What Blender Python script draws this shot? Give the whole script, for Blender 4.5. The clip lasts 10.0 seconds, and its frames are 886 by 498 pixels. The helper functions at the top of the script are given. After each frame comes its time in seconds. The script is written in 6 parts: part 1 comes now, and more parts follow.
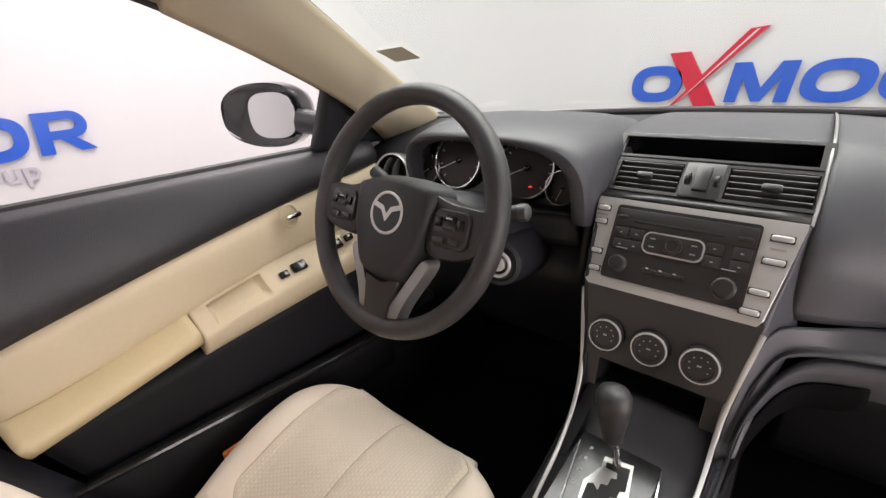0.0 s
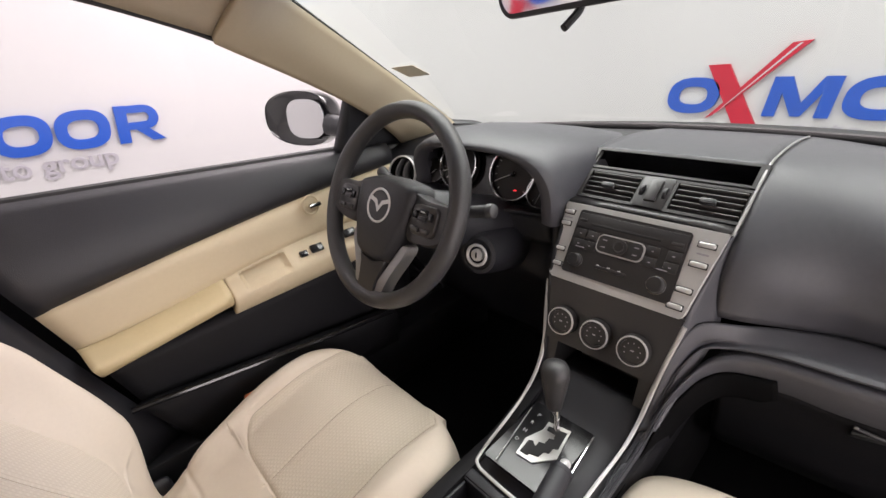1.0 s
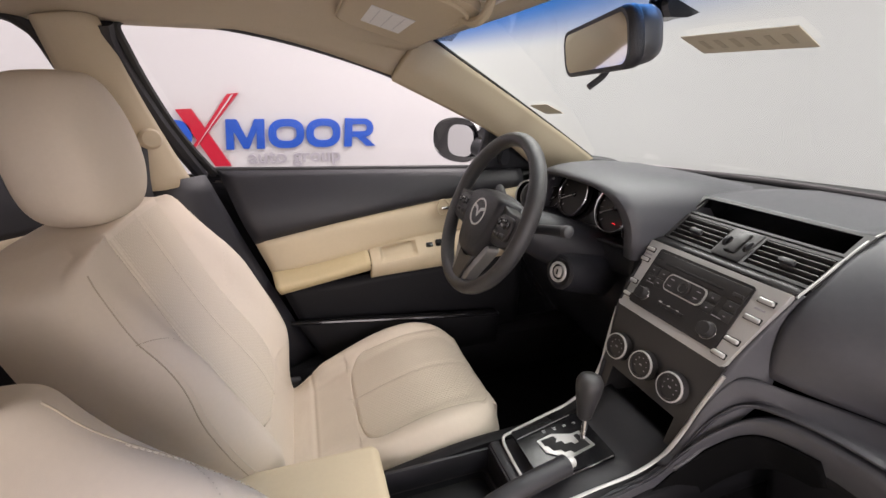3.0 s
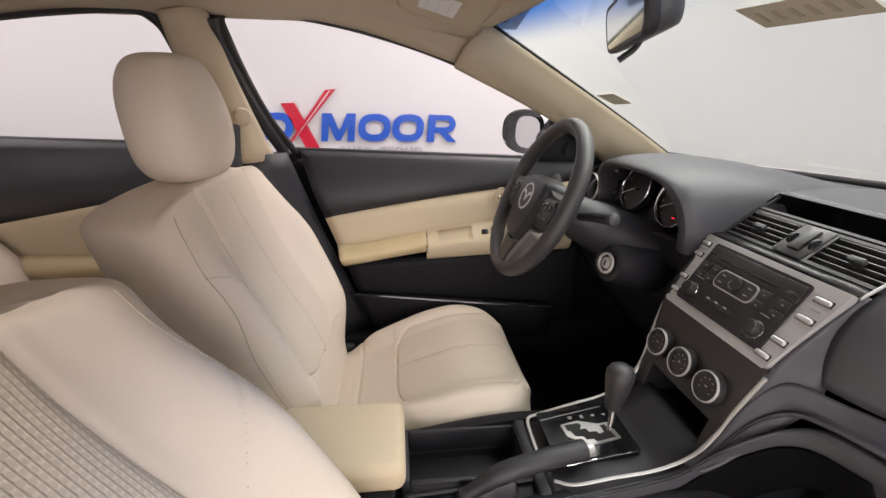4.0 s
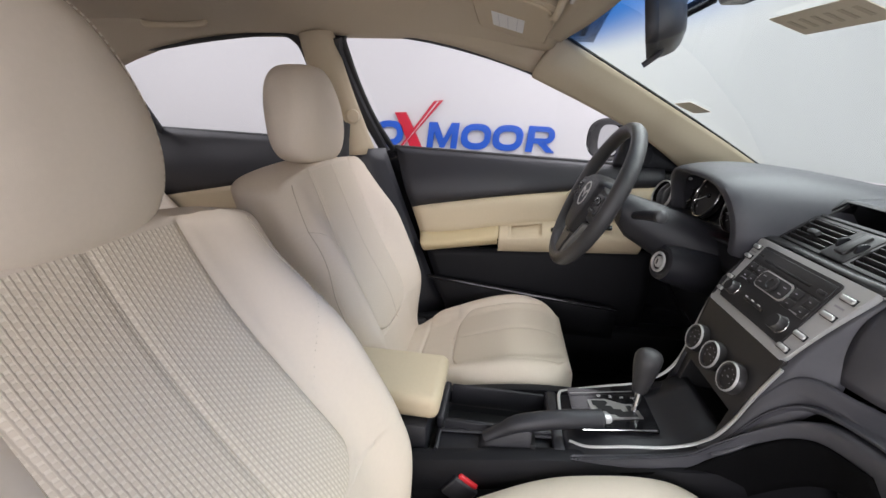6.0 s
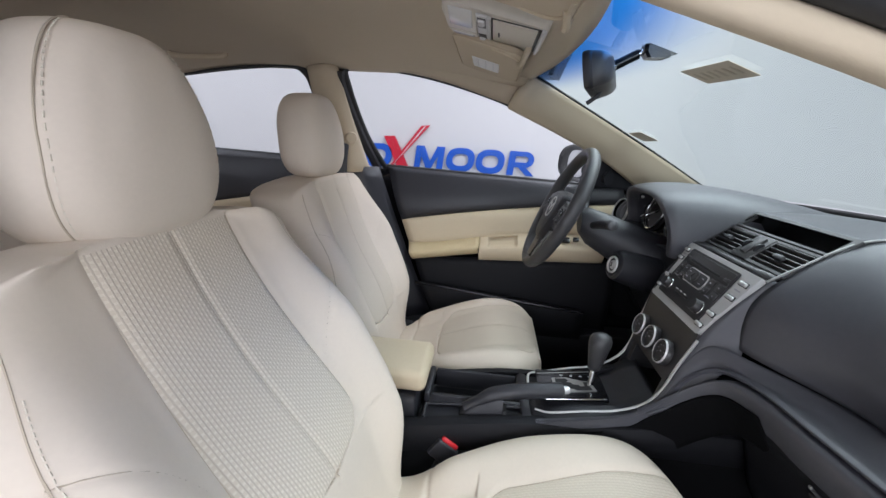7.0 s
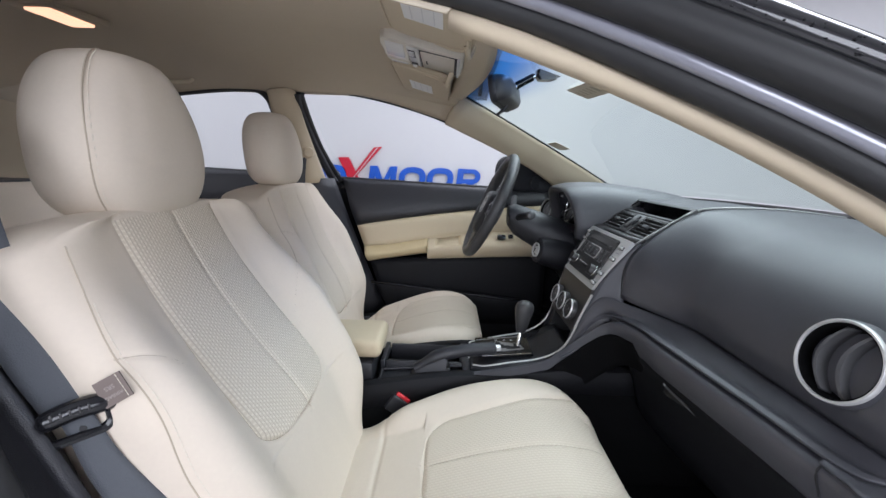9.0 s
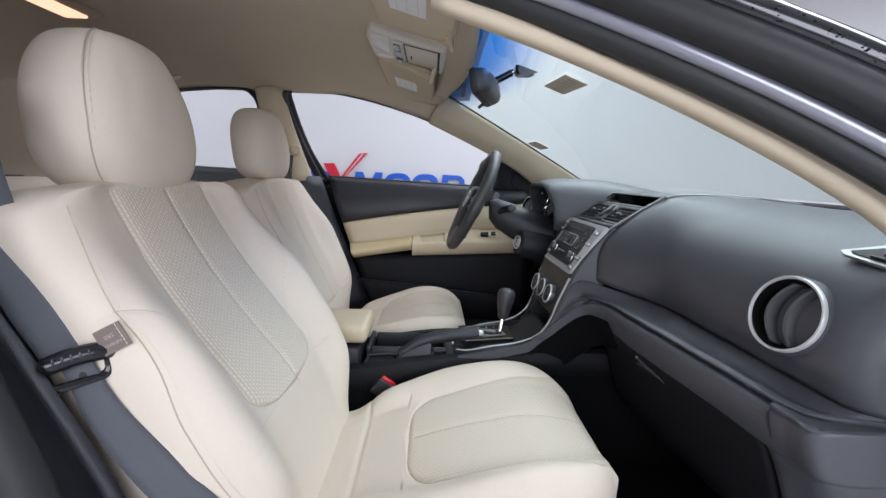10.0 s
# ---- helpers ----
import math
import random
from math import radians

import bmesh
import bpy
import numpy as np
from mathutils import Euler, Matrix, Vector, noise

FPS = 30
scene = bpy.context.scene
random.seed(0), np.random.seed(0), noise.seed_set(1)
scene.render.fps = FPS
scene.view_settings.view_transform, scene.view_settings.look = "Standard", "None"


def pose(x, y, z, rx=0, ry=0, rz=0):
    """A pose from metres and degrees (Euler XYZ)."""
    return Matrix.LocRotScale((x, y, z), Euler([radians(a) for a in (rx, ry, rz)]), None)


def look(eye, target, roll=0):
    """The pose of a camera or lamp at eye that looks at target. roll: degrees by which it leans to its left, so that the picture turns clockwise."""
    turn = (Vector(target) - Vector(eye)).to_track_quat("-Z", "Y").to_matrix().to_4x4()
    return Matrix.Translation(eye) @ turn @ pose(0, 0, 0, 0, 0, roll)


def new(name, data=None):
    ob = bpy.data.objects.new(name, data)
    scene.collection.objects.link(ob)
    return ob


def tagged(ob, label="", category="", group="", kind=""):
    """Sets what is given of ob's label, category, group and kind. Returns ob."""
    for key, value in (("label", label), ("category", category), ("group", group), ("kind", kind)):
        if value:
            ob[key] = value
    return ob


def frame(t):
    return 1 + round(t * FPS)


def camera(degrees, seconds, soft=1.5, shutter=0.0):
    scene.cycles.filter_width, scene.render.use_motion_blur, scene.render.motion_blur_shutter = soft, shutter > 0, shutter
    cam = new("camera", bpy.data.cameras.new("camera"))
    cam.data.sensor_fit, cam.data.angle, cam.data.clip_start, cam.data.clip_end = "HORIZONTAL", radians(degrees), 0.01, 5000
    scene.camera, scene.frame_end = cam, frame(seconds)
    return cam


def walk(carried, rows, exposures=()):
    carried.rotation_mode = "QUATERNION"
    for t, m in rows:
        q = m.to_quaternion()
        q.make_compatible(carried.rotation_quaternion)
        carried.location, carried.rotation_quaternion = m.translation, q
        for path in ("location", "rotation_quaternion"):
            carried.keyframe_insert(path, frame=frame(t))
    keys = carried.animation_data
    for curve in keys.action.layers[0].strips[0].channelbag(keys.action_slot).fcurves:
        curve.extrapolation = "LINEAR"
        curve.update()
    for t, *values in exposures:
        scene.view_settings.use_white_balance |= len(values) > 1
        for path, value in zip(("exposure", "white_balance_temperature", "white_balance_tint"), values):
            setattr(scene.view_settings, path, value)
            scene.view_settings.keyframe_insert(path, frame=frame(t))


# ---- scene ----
cam = camera(92.3, 10.0)
PATH = [
    (0, (0.114, -0.065, 1.153), (-1.1, 1.294, 0.328), -4.6),
    (0.5, (0.202, -0.077, 1.164), (-1.072, 1.225, 0.339), -3.5),
    (1, (0.287, -0.089, 1.184), (-1.067, 1.14, 0.373), -3.4),
    (1.5, (0.383, -0.097, 1.198), (-1.063, 1.052, 0.43), -1.9),
    (2, (0.445, -0.101, 1.193), (-1.109, 0.911, 0.444), 0.5),
    (2.5, (0.499, -0.085, 1.196), (-1.192, 0.715, 0.487), 0.7),
    (2.7, (0.515, -0.068, 1.196), (-1.221, 0.646, 0.507), 0.5),
    (4, (0.608, 0.034, 1.154), (-1.267, 0.245, 0.491), 1.0),
    (4.5, (0.644, 0.063, 1.141), (-1.242, 0.115, 0.479), 1.5),
    (5, (0.682, 0.091, 1.134), (-1.202, 0.001, 0.469), 1.7),
    (5.5, (0.71, 0.121, 1.129), (-1.17, -0.085, 0.476), 1.5),
    (5.7, (0.727, 0.131, 1.131), (-1.148, -0.117, 0.48), 1.5),
    (6.8, (0.912, 0.133, 1.126), (-1.009, -0.073, 0.608), 3.6),
    (7, (0.944, 0.15, 1.128), (-0.98, -0.044, 0.617), 3.2),
    (7.5, (1.015, 0.163, 1.12), (-0.919, 0.023, 0.628), 2.7),
    (8, (1.071, 0.195, 1.107), (-0.872, 0.098, 0.646), 2.2),
    (8.5, (1.123, 0.223, 1.1), (-0.829, 0.159, 0.668), 1.9),
    (9, (1.164, 0.205, 1.079), (-0.797, 0.196, 0.686), 1.9),
    (9.5, (1.199, 0.203, 1.053), (-0.767, 0.234, 0.689), 2.0),
    (10, (1.218, 0.21, 1.02), (-0.753, 0.269, 0.685), 2.1),
]
walk(cam, [(t, look(eye, target, roll)) for t, eye, target, roll in PATH],
     [(0, 0.68, 6700, 19), (1.5, 0.58, 6650, 19), (2.7, 0.49, 6720, 20), (4, 0.45, 6720, 19), (5.5, 0.43, 6580, 17), (6.2, 0.34, 5980, 14), (6.8, 0.27, 5770, 12), (8, 0.22, 5700, 11), (10, 0.20, 5700, 12)])

# ---------------------------------------------------------------- light
CX = 0.025            # the car's middle line
world = bpy.data.worlds.new("world")
scene.world = world
world.use_nodes = True
world.node_tree.nodes["Background"].inputs[0].default_value = (1.0, 0.98, 0.96, 1)
world.node_tree.nodes["Background"].inputs[1].default_value = 0.05


def area_lamp(name, eye, target, sx, sy, power, colour):
    data = bpy.data.lights.new(name, "AREA")
    data.shape, data.size, data.size_y = "RECTANGLE", sx, sy
    data.energy, data.color = power, colour
    ob = new(name, data)
    ob.matrix_world = look(eye, target)
    return ob


# Area lamps added out of view to brighten walls and cabin; no fittings show.
area_lamp("unseen_studio_lamp", (-1.1, 0.5, 3.25), (-0.3, 0.2, 0.7), 1.4, 4.4, 46, (1.0, 0.96, 0.95))
area_lamp("unseen_studio_lamp", (-0.3, 1.95, 3.2), (-0.05, 0.7, 0.85), 4.2, 1.3, 128, (1.0, 0.98, 0.96))
area_lamp("unseen_studio_lamp", (3.45, 0.45, 1.5), (0.5, 0.0, 1.0), 3.4, 1.3, 72, (1.0, 0.97, 0.95))
area_lamp("unseen_studio_lamp", (0.0, -3.2, 3.25), (0.0, -2.0, 0.4), 4.0, 1.2, 105, (1.0, 0.97, 0.95))


# ---------------------------------------------------------------- materials
def mat(name, col, rough=0.5, metal=0.0, var=0.06, scale=30.0, bump=0.15, grain=900.0, kind="noise", coat=0.0, spec=0.5):
    m = bpy.data.materials.new(name)
    m.use_nodes = True
    nt = m.node_tree
    n, l = nt.nodes, nt.links
    b = n["Principled BSDF"]
    b.inputs["Metallic"].default_value = metal
    b.inputs["Coat Weight"].default_value = coat
    b.inputs["Specular IOR Level"].default_value = spec
    tc = n.new("ShaderNodeTexCoord")
    big = n.new("ShaderNodeTexNoise")
    big.inputs["Scale"].default_value, big.inputs["Detail"].default_value = scale * 0.15, 3
    fine = n.new("ShaderNodeTexNoise")
    fine.inputs["Scale"].default_value, fine.inputs["Detail"].default_value = scale * 6, 4
    for t in (big, fine):
        l.new(tc.outputs["Object"], t.inputs["Vector"])
    add = n.new("ShaderNodeMix")
    add.data_type = "FLOAT"
    add.inputs[0].default_value = 0.4
    l.new(big.outputs["Fac"], add.inputs[2])
    l.new(fine.outputs["Fac"], add.inputs[3])
    ramp = n.new("ShaderNodeMix")
    ramp.data_type = "RGBA"
    ramp.inputs[6].default_value = (*[max(0, c * (1 - 2.2 * var)) for c in col], 1)
    ramp.inputs[7].default_value = (*[min(1, c * (1 + 2.2 * var)) for c in col], 1)
    l.new(add.outputs[0], ramp.inputs[0])
    l.new(ramp.outputs[2], b.inputs["Base Color"])
    rr = n.new("ShaderNodeMapRange")
    rr.inputs["To Min"].default_value, rr.inputs["To Max"].default_value = max(0.02, rough - 0.08), min(1, rough + 0.08)
    l.new(big.outputs["Fac"], rr.inputs["Value"])
    l.new(rr.outputs[0], b.inputs["Roughness"])
    if bump:
        if kind == "leather":
            g = n.new("ShaderNodeTexVoronoi")
            g.inputs["Scale"].default_value = grain
            out = g.outputs["Distance"]
        else:
            g = n.new("ShaderNodeTexNoise")
            g.inputs["Scale"].default_value, g.inputs["Detail"].default_value = grain, 2
            out = g.outputs["Fac"]
        l.new(tc.outputs["Object"], g.inputs["Vector"])
        bp = n.new("ShaderNodeBump")
        bp.inputs["Strength"].default_value, bp.inputs["Distance"].default_value = bump, 0.001
        l.new(out, bp.inputs["Height"])
        l.new(bp.outputs[0], b.inputs["Normal"])
    return m


def ribbed(name, col, dark, light):
    """Woven seat cloth: upright ribs with staggered raised knots, on the uv map in metres."""
    m = mat(name, col, 0.85, var=0.04, bump=0)
    nt = m.node_tree
    n, l = nt.nodes, nt.links
    b = n["Principled BSDF"]
    uv = n.new("ShaderNodeUVMap")
    sep = n.new("ShaderNodeSeparateXYZ")
    l.new(uv.outputs[0], sep.inputs[0])

    def op(kind, a, b=0.0, c=0.0):
        q = n.new("ShaderNodeMath")
        q.operation = kind
        for k, v in enumerate((a, b, c)):
            if isinstance(v, float):
                q.inputs[k].default_value = v
            else:
                l.new(v, q.inputs[k])
        return q.outputs[0]

    def ramp(v, lo, hi):
        q = n.new("ShaderNodeMapRange")
        q.interpolation_type = "SMOOTHSTEP"
        l.new(v, q.inputs["Value"])
        q.inputs["From Min"].default_value, q.inputs["From Max"].default_value = lo, hi
        return q.outputs[0]

    u = op("DIVIDE", sep.outputs["X"], 0.0064)
    v = op("MULTIPLY_ADD", op("FLOOR", u), 0.5, op("DIVIDE", sep.outputs["Y"], 0.0086))
    fu, fv = op("ABSOLUTE", op("SUBTRACT", op("FRACT", u), 0.5)), op("ABSOLUTE", op("SUBTRACT", op("FRACT", v), 0.5))
    rib = op("SUBTRACT", 1.0, ramp(fu, 0.30, 0.48))
    knot = op("MULTIPLY", op("SUBTRACT", 1.0, ramp(fv, 0.10, 0.26)), op("SUBTRACT", 1.0, ramp(fu, 0.22, 0.40)))
    c1, c2 = n.new("ShaderNodeMix"), n.new("ShaderNodeMix")
    c1.data_type = c2.data_type = "RGBA"
    c1.inputs[6].default_value, c1.inputs[7].default_value = (*dark, 1), (*col, 1)
    l.new(rib, c1.inputs[0])
    l.new(c1.outputs[2], c2.inputs[6])
    c2.inputs[7].default_value = (*light, 1)
    l.new(op("MULTIPLY", knot, 0.75), c2.inputs[0])
    l.new(c2.outputs[2], b.inputs["Base Color"])
    bp = n.new("ShaderNodeBump")
    bp.inputs["Strength"].default_value, bp.inputs["Distance"].default_value = 0.55, 0.0014
    l.new(op("MULTIPLY_ADD", rib, 0.45, op("MULTIPLY", knot, 0.55)), bp.inputs["Height"])
    l.new(bp.outputs[0], b.inputs["Normal"])
    return m


def glass(name, tint, band=None):
    """A thin pane: clear, with Fresnel gloss; band = (z low, z high, colour) is a tint band along its top."""
    m = bpy.data.materials.new(name)
    m.use_nodes = True
    nt = m.node_tree
    n, l = nt.nodes, nt.links
    n.remove(n["Principled BSDF"])
    tr, gl, mix, fr = (n.new("ShaderNode" + k) for k in ("BsdfTransparent", "BsdfGlossy", "MixShader", "Fresnel"))
    tr.inputs[0].default_value = (*tint, 1)
    gl.inputs["Roughness"].default_value = 0.02
    gl.inputs[0].default_value = (0.5, 0.5, 0.5, 1)
    fr.inputs[0].default_value = 1.35
    l.new(fr.outputs[0], mix.inputs[0])
    l.new(tr.outputs[0], mix.inputs[1])
    l.new(gl.outputs[0], mix.inputs[2])
    l.new(mix.outputs[0], n["Material Output"].inputs[0])
    if band:
        geo, sep, mr, cm = (n.new("ShaderNode" + k) for k in ("NewGeometry", "SeparateXYZ", "MapRange", "Mix"))
        cm.data_type = "RGBA"
        l.new(geo.outputs["Position"], sep.inputs[0])
        l.new(sep.outputs["Z"], mr.inputs["Value"])
        mr.inputs["From Min"].default_value, mr.inputs["From Max"].default_value = band[0], band[1]
        mr.interpolation_type = "SMOOTHSTEP"
        l.new(mr.outputs[0], cm.inputs[0])
        cm.inputs[6].default_value, cm.inputs[7].default_value = (*tint, 1), (*band[2], 1)
        l.new(cm.outputs[2], tr.inputs[0])
    return m


M_WALL = mat("white_studio_wall", (0.565, 0.555, 0.56), 0.7, var=0.015, scale=4, bump=0.05, grain=60)
M_FLOOR = mat("grey_studio_floor", (0.60, 0.59, 0.58), 0.45, var=0.06, scale=8, bump=0.1, grain=150)
M_BLUE = mat("blue_sign", (0.016, 0.085, 0.46), 0.35, var=0.10, scale=14, bump=0.05)
M_RED = mat("red_sign", (0.50, 0.012, 0.035), 0.35, var=0.10, scale=14, bump=0.05)
M_GREYSIGN = mat("grey_sign", (0.42, 0.40, 0.44), 0.4, var=0.05, bump=0.05)
M_BEIGE = mat("beige_seat_cloth", (0.655, 0.572, 0.472), 0.82, var=0.035, scale=26, bump=0.25, grain=1500)
M_RIB = ribbed("ribbed_seat_cloth", (0.65, 0.570, 0.462), (0.52, 0.445, 0.35), (0.76, 0.69, 0.58))
# The same cloth with less contrast between its ribs.
M_RIB_SOFT = ribbed("low_contrast_ribbed_cloth", (0.625, 0.55, 0.445), (0.58, 0.50, 0.40), (0.665, 0.59, 0.485))
M_STITCH = mat("cream_stitching", (0.66, 0.60, 0.50), 0.8, bump=0)
M_SEAM = mat("seam_cloth", (0.46, 0.39, 0.30), 0.9, bump=0)
M_TRIM = mat("beige_vinyl_trim", (0.60, 0.50, 0.345), 0.55, var=0.04, scale=20, bump=0.25, grain=900, kind="leather")
M_TRIM2 = mat("beige_armrest_vinyl", (0.58, 0.47, 0.28), 0.5, var=0.04, scale=20, bump=0.25, grain=900, kind="leather")
M_HEAD = mat("beige_headliner_cloth", (0.54, 0.465, 0.36), 0.95, var=0.04, scale=30, bump=0.3, grain=1300)
M_PILLAR = mat("beige_pillar_plastic", (0.53, 0.45, 0.33), 0.7, var=0.03, bump=0.15, grain=1000, spec=0.2)
M_BLACK = mat("black_grained_vinyl", (0.020, 0.0200, 0.0245), 0.44, var=0.10, scale=20, bump=0.35, grain=700, kind="leather")
M_DASH = mat("charcoal_dash_skin", (0.069, 0.069, 0.080), 0.42, var=0.10, scale=16, bump=0.22, grain=1000, kind="leather")
M_GLOSS = mat("gloss_black_plastic", (0.010, 0.010, 0.012), 0.16, var=0.10, bump=0.02)
M_FACE = mat("dark_radio_plastic", (0.036, 0.034, 0.035), 0.34, var=0.08, bump=0.08)
# Darker black that puts the shade of ducts, slots and cubbies into the colour.
M_DARK = mat("deep_shade_black", (0.010, 0.010, 0.011), 0.6, var=0.1, bump=0.1)
# Black carpet, taken down to near-black so the colour holds the footwell's shade.
M_CARPETSHADE = mat("black_carpet_and_shade", (0.005, 0.005, 0.0055), 0.95, var=0.2, scale=60, bump=0.6, grain=500, spec=0.08)
# The black plastic again, darker and duller to hold the shade low down.
M_SHADEDBLACK = mat("shaded_black_plastic", (0.012, 0.012, 0.014), 0.55, var=0.1, bump=0.2, grain=700, kind="leather", spec=0.16)
M_SILVER = mat("silver_painted_plastic", (0.62, 0.615, 0.61), 0.36, metal=0.35, var=0.04, scale=40, bump=0.06)
M_STRIP = mat("satin_grey_strip", (0.34, 0.335, 0.33), 0.34, metal=0.5, var=0.04, scale=40, bump=0.05)
M_FAINT = mat("faint_grey_print", (0.60, 0.60, 0.62), 0.6, bump=0)
M_CHROME = mat("chrome", (0.80, 0.80, 0.80), 0.10, metal=1.0, var=0.02, bump=0)
M_LEATHER = mat("black_wheel_leather", (0.042, 0.041, 0.043), 0.36, var=0.08, scale=30, bump=0.4, grain=800, kind="leather")
M_RUBBER = mat("black_rubber_seal", (0.014, 0.014, 0.015), 0.55, var=0.1, bump=0.1)
M_PAINT = mat("black_car_paint", (0.012, 0.012, 0.014), 0.12, var=0.1, bump=0.0, coat=0.6)
M_GATE = mat("satin_gate_metal", (0.42, 0.41, 0.40), 0.30, metal=0.8, var=0.04, bump=0.03)
# Car paint lightened so that the frame edge's highlight is in the colour.
M_FRAMESHEEN = mat("frame_sheen_paint", (0.27, 0.27, 0.31), 0.25, metal=0.4, var=0.05, bump=0.0, coat=0.6)
M_BELT = mat("grey_belt_webbing", (0.075, 0.080, 0.092), 0.75, var=0.06, scale=40, bump=0.6, grain=700)
M_REDB = mat("red_buckle_button", (0.62, 0.02, 0.03), 0.35, bump=0.03)
M_AMBER = mat("orange_reflector", (0.80, 0.22, 0.07), 0.3, bump=0.03)
M_PAPER = mat("tan_paper_slip", (0.66, 0.60, 0.48), 0.8, var=0.05, bump=0.1)
M_PRINT = mat("brown_print", (0.53, 0.47, 0.36), 0.8, bump=0)
M_LABEL = mat("white_label", (0.74, 0.74, 0.74), 0.5, bump=0.02)
M_VANE = mat("grey_vane_plastic", (0.06, 0.06, 0.064), 0.40, var=0.06, bump=0.1)
M_TAGPRINT = mat("pale_tag_print", (0.36, 0.32, 0.30), 0.8, bump=0)
M_LENS = mat("white_lamp_lens", (0.72, 0.71, 0.70), 0.12, bump=0.0)
M_TAG = mat("taupe_cloth_tag", (0.17, 0.135, 0.12), 0.85, bump=0.3)
M_CONSOLE = mat("pale_console_plastic", (0.60, 0.555, 0.48), 0.32, var=0.03, bump=0.08)
M_WHITE = mat("white_marking", (0.70, 0.70, 0.70), 0.5, bump=0)
M_MIRROR = mat("mirror_glass", (0.86, 0.87, 0.88), 0.01, metal=1.0, var=0.0, bump=0)
M_DIAL = mat("dark_dial_face", (0.022, 0.020, 0.019), 0.5, var=0.1, bump=0)
M_GLASS = glass("clear_glass", (0.96, 0.97, 0.97))
M_SCREENGLASS = glass("windshield_glass", (0.815, 0.905, 0.862), (1.285, 1.335, (0.03, 0.20, 0.60)))


def soften(m, scale, depth):
    """Adds the slow waves of stretched cloth or padded skin below the fine grain."""
    n, l = m.node_tree.nodes, m.node_tree.links
    tc = n["Texture Coordinate"]
    wave = n.new("ShaderNodeTexNoise")
    wave.inputs["Scale"].default_value, wave.inputs["Detail"].default_value, wave.inputs["Distortion"].default_value = scale, 1.5, 0.6
    l.new(tc.outputs["Object"], wave.inputs["Vector"])
    bp = n.new("ShaderNodeBump")
    bp.inputs["Strength"].default_value, bp.inputs["Distance"].default_value = 0.5, depth
    l.new(wave.outputs["Fac"], bp.inputs["Height"])
    n["Bump"].inputs["Normal"].default_value = (0, 0, 0)
    l.new(bp.outputs[0], n["Bump"].inputs["Normal"])


soften(M_BEIGE, 9.0, 0.012)
soften(M_TRIM, 5.0, 0.006)
soften(M_TRIM2, 7.0, 0.006)
soften(M_HEAD, 4.0, 0.008)


def lit(name, col, strength):
    m = bpy.data.materials.new(name)
    m.use_nodes = True
    b = m.node_tree.nodes["Principled BSDF"]
    b.inputs["Base Color"].default_value = (*col, 1)
    b.inputs["Emission Color"].default_value = (*col, 1)
    b.inputs["Emission Strength"].default_value = strength
    return m


M_WARN = lit("lit_red_warning", (0.9, 0.02, 0.03), 1.5)
M_DOME = lit("lit_warm_lens", (1.0, 0.55, 0.32), 1.2)


# ---------------------------------------------------------------- helpers of this scene
def V(*a):
    return Vector(a)


def base(ob):
    p = Vector((0, 0, 0))
    while ob is not None:
        p += ob.location
        ob = ob.parent
    return p


def finish(bm, name, material, smooth=40):
    bmesh.ops.recalc_face_normals(bm, faces=bm.faces[:])
    me = bpy.data.meshes.new(name)
    bm.to_mesh(me)
    bm.free()
    for p in me.polygons:
        p.use_smooth = True
    me.set_sharp_from_angle(angle=radians(smooth))
    me.materials.append(material)
    return me


def part(name, bm, material, parent, label="", smooth=40, thick=0.0):
    """Links a bmesh, built in world coordinates, as one mesh under a thing or a part."""
    at = base(parent)
    for v in bm.verts:
        v.co -= at
    ob = new(name, finish(bm, name, material, smooth))
    ob.parent = parent
    if thick:
        mod = ob.modifiers.new("thickness", "SOLIDIFY")
        mod.thickness, mod.offset = thick, -1
    return tagged(ob, label)


def thing(name, at, label, category, group="", kind=""):
    ob = new(name)
    ob.location = at
    ob.empty_display_size = 0.05
    return tagged(ob, label, category, group, kind)


def face_to(ob, p):
    """Turn a pane's faces towards p."""
    me = ob.data
    at = base(ob)
    if sum((Vector(p) - at - f.center).dot(f.normal) for f in me.polygons) < 0:
        me.flip_normals()
    ob.visible_shadow = False
    return ob


def solo(name, bm, material, label, category, kind="", smooth=40, thick=0.0, group=""):
    ob = new(name, finish(bm, name, material, smooth))
    if thick:
        mod = ob.modifiers.new("thickness", "SOLIDIFY")
        mod.thickness, mod.offset = thick, -1
    return tagged(ob, label, category, group, kind)


def spline(pts, n):
    """Catmull-Rom through pts, n points."""
    p = [Vector(q) for q in pts]
    p = [p[0] * 2 - p[1]] + p + [p[-1] * 2 - p[-2]]
    m, out = len(p) - 3, []
    for i in range(n):
        u = i / (n - 1) * m
        k = min(int(u), m - 1)
        t = u - k
        a, b, c, d = p[k:k + 4]
        out.append(0.5 * (2 * b + (c - a) * t + (2 * a - 5 * b + 4 * c - d) * t * t + (3 * b - a - 3 * c + d) * t ** 3))
    return out


def skin(rows, closed=False, caps=False, bm=None):
    """Quads over rows of points; closed joins each row's end to its start."""
    bm = bm or bmesh.new()
    vs = [[bm.verts.new(p) for p in r] for r in rows]
    for a, b in zip(vs, vs[1:]):
        k = len(a)
        for i in range(k if closed else k - 1):
            j = (i + 1) % k
            bm.faces.new((a[i], a[j], b[j], b[i]))
    if caps:
        bm.faces.new(vs[0])
        bm.faces.new(vs[-1])
    return bm


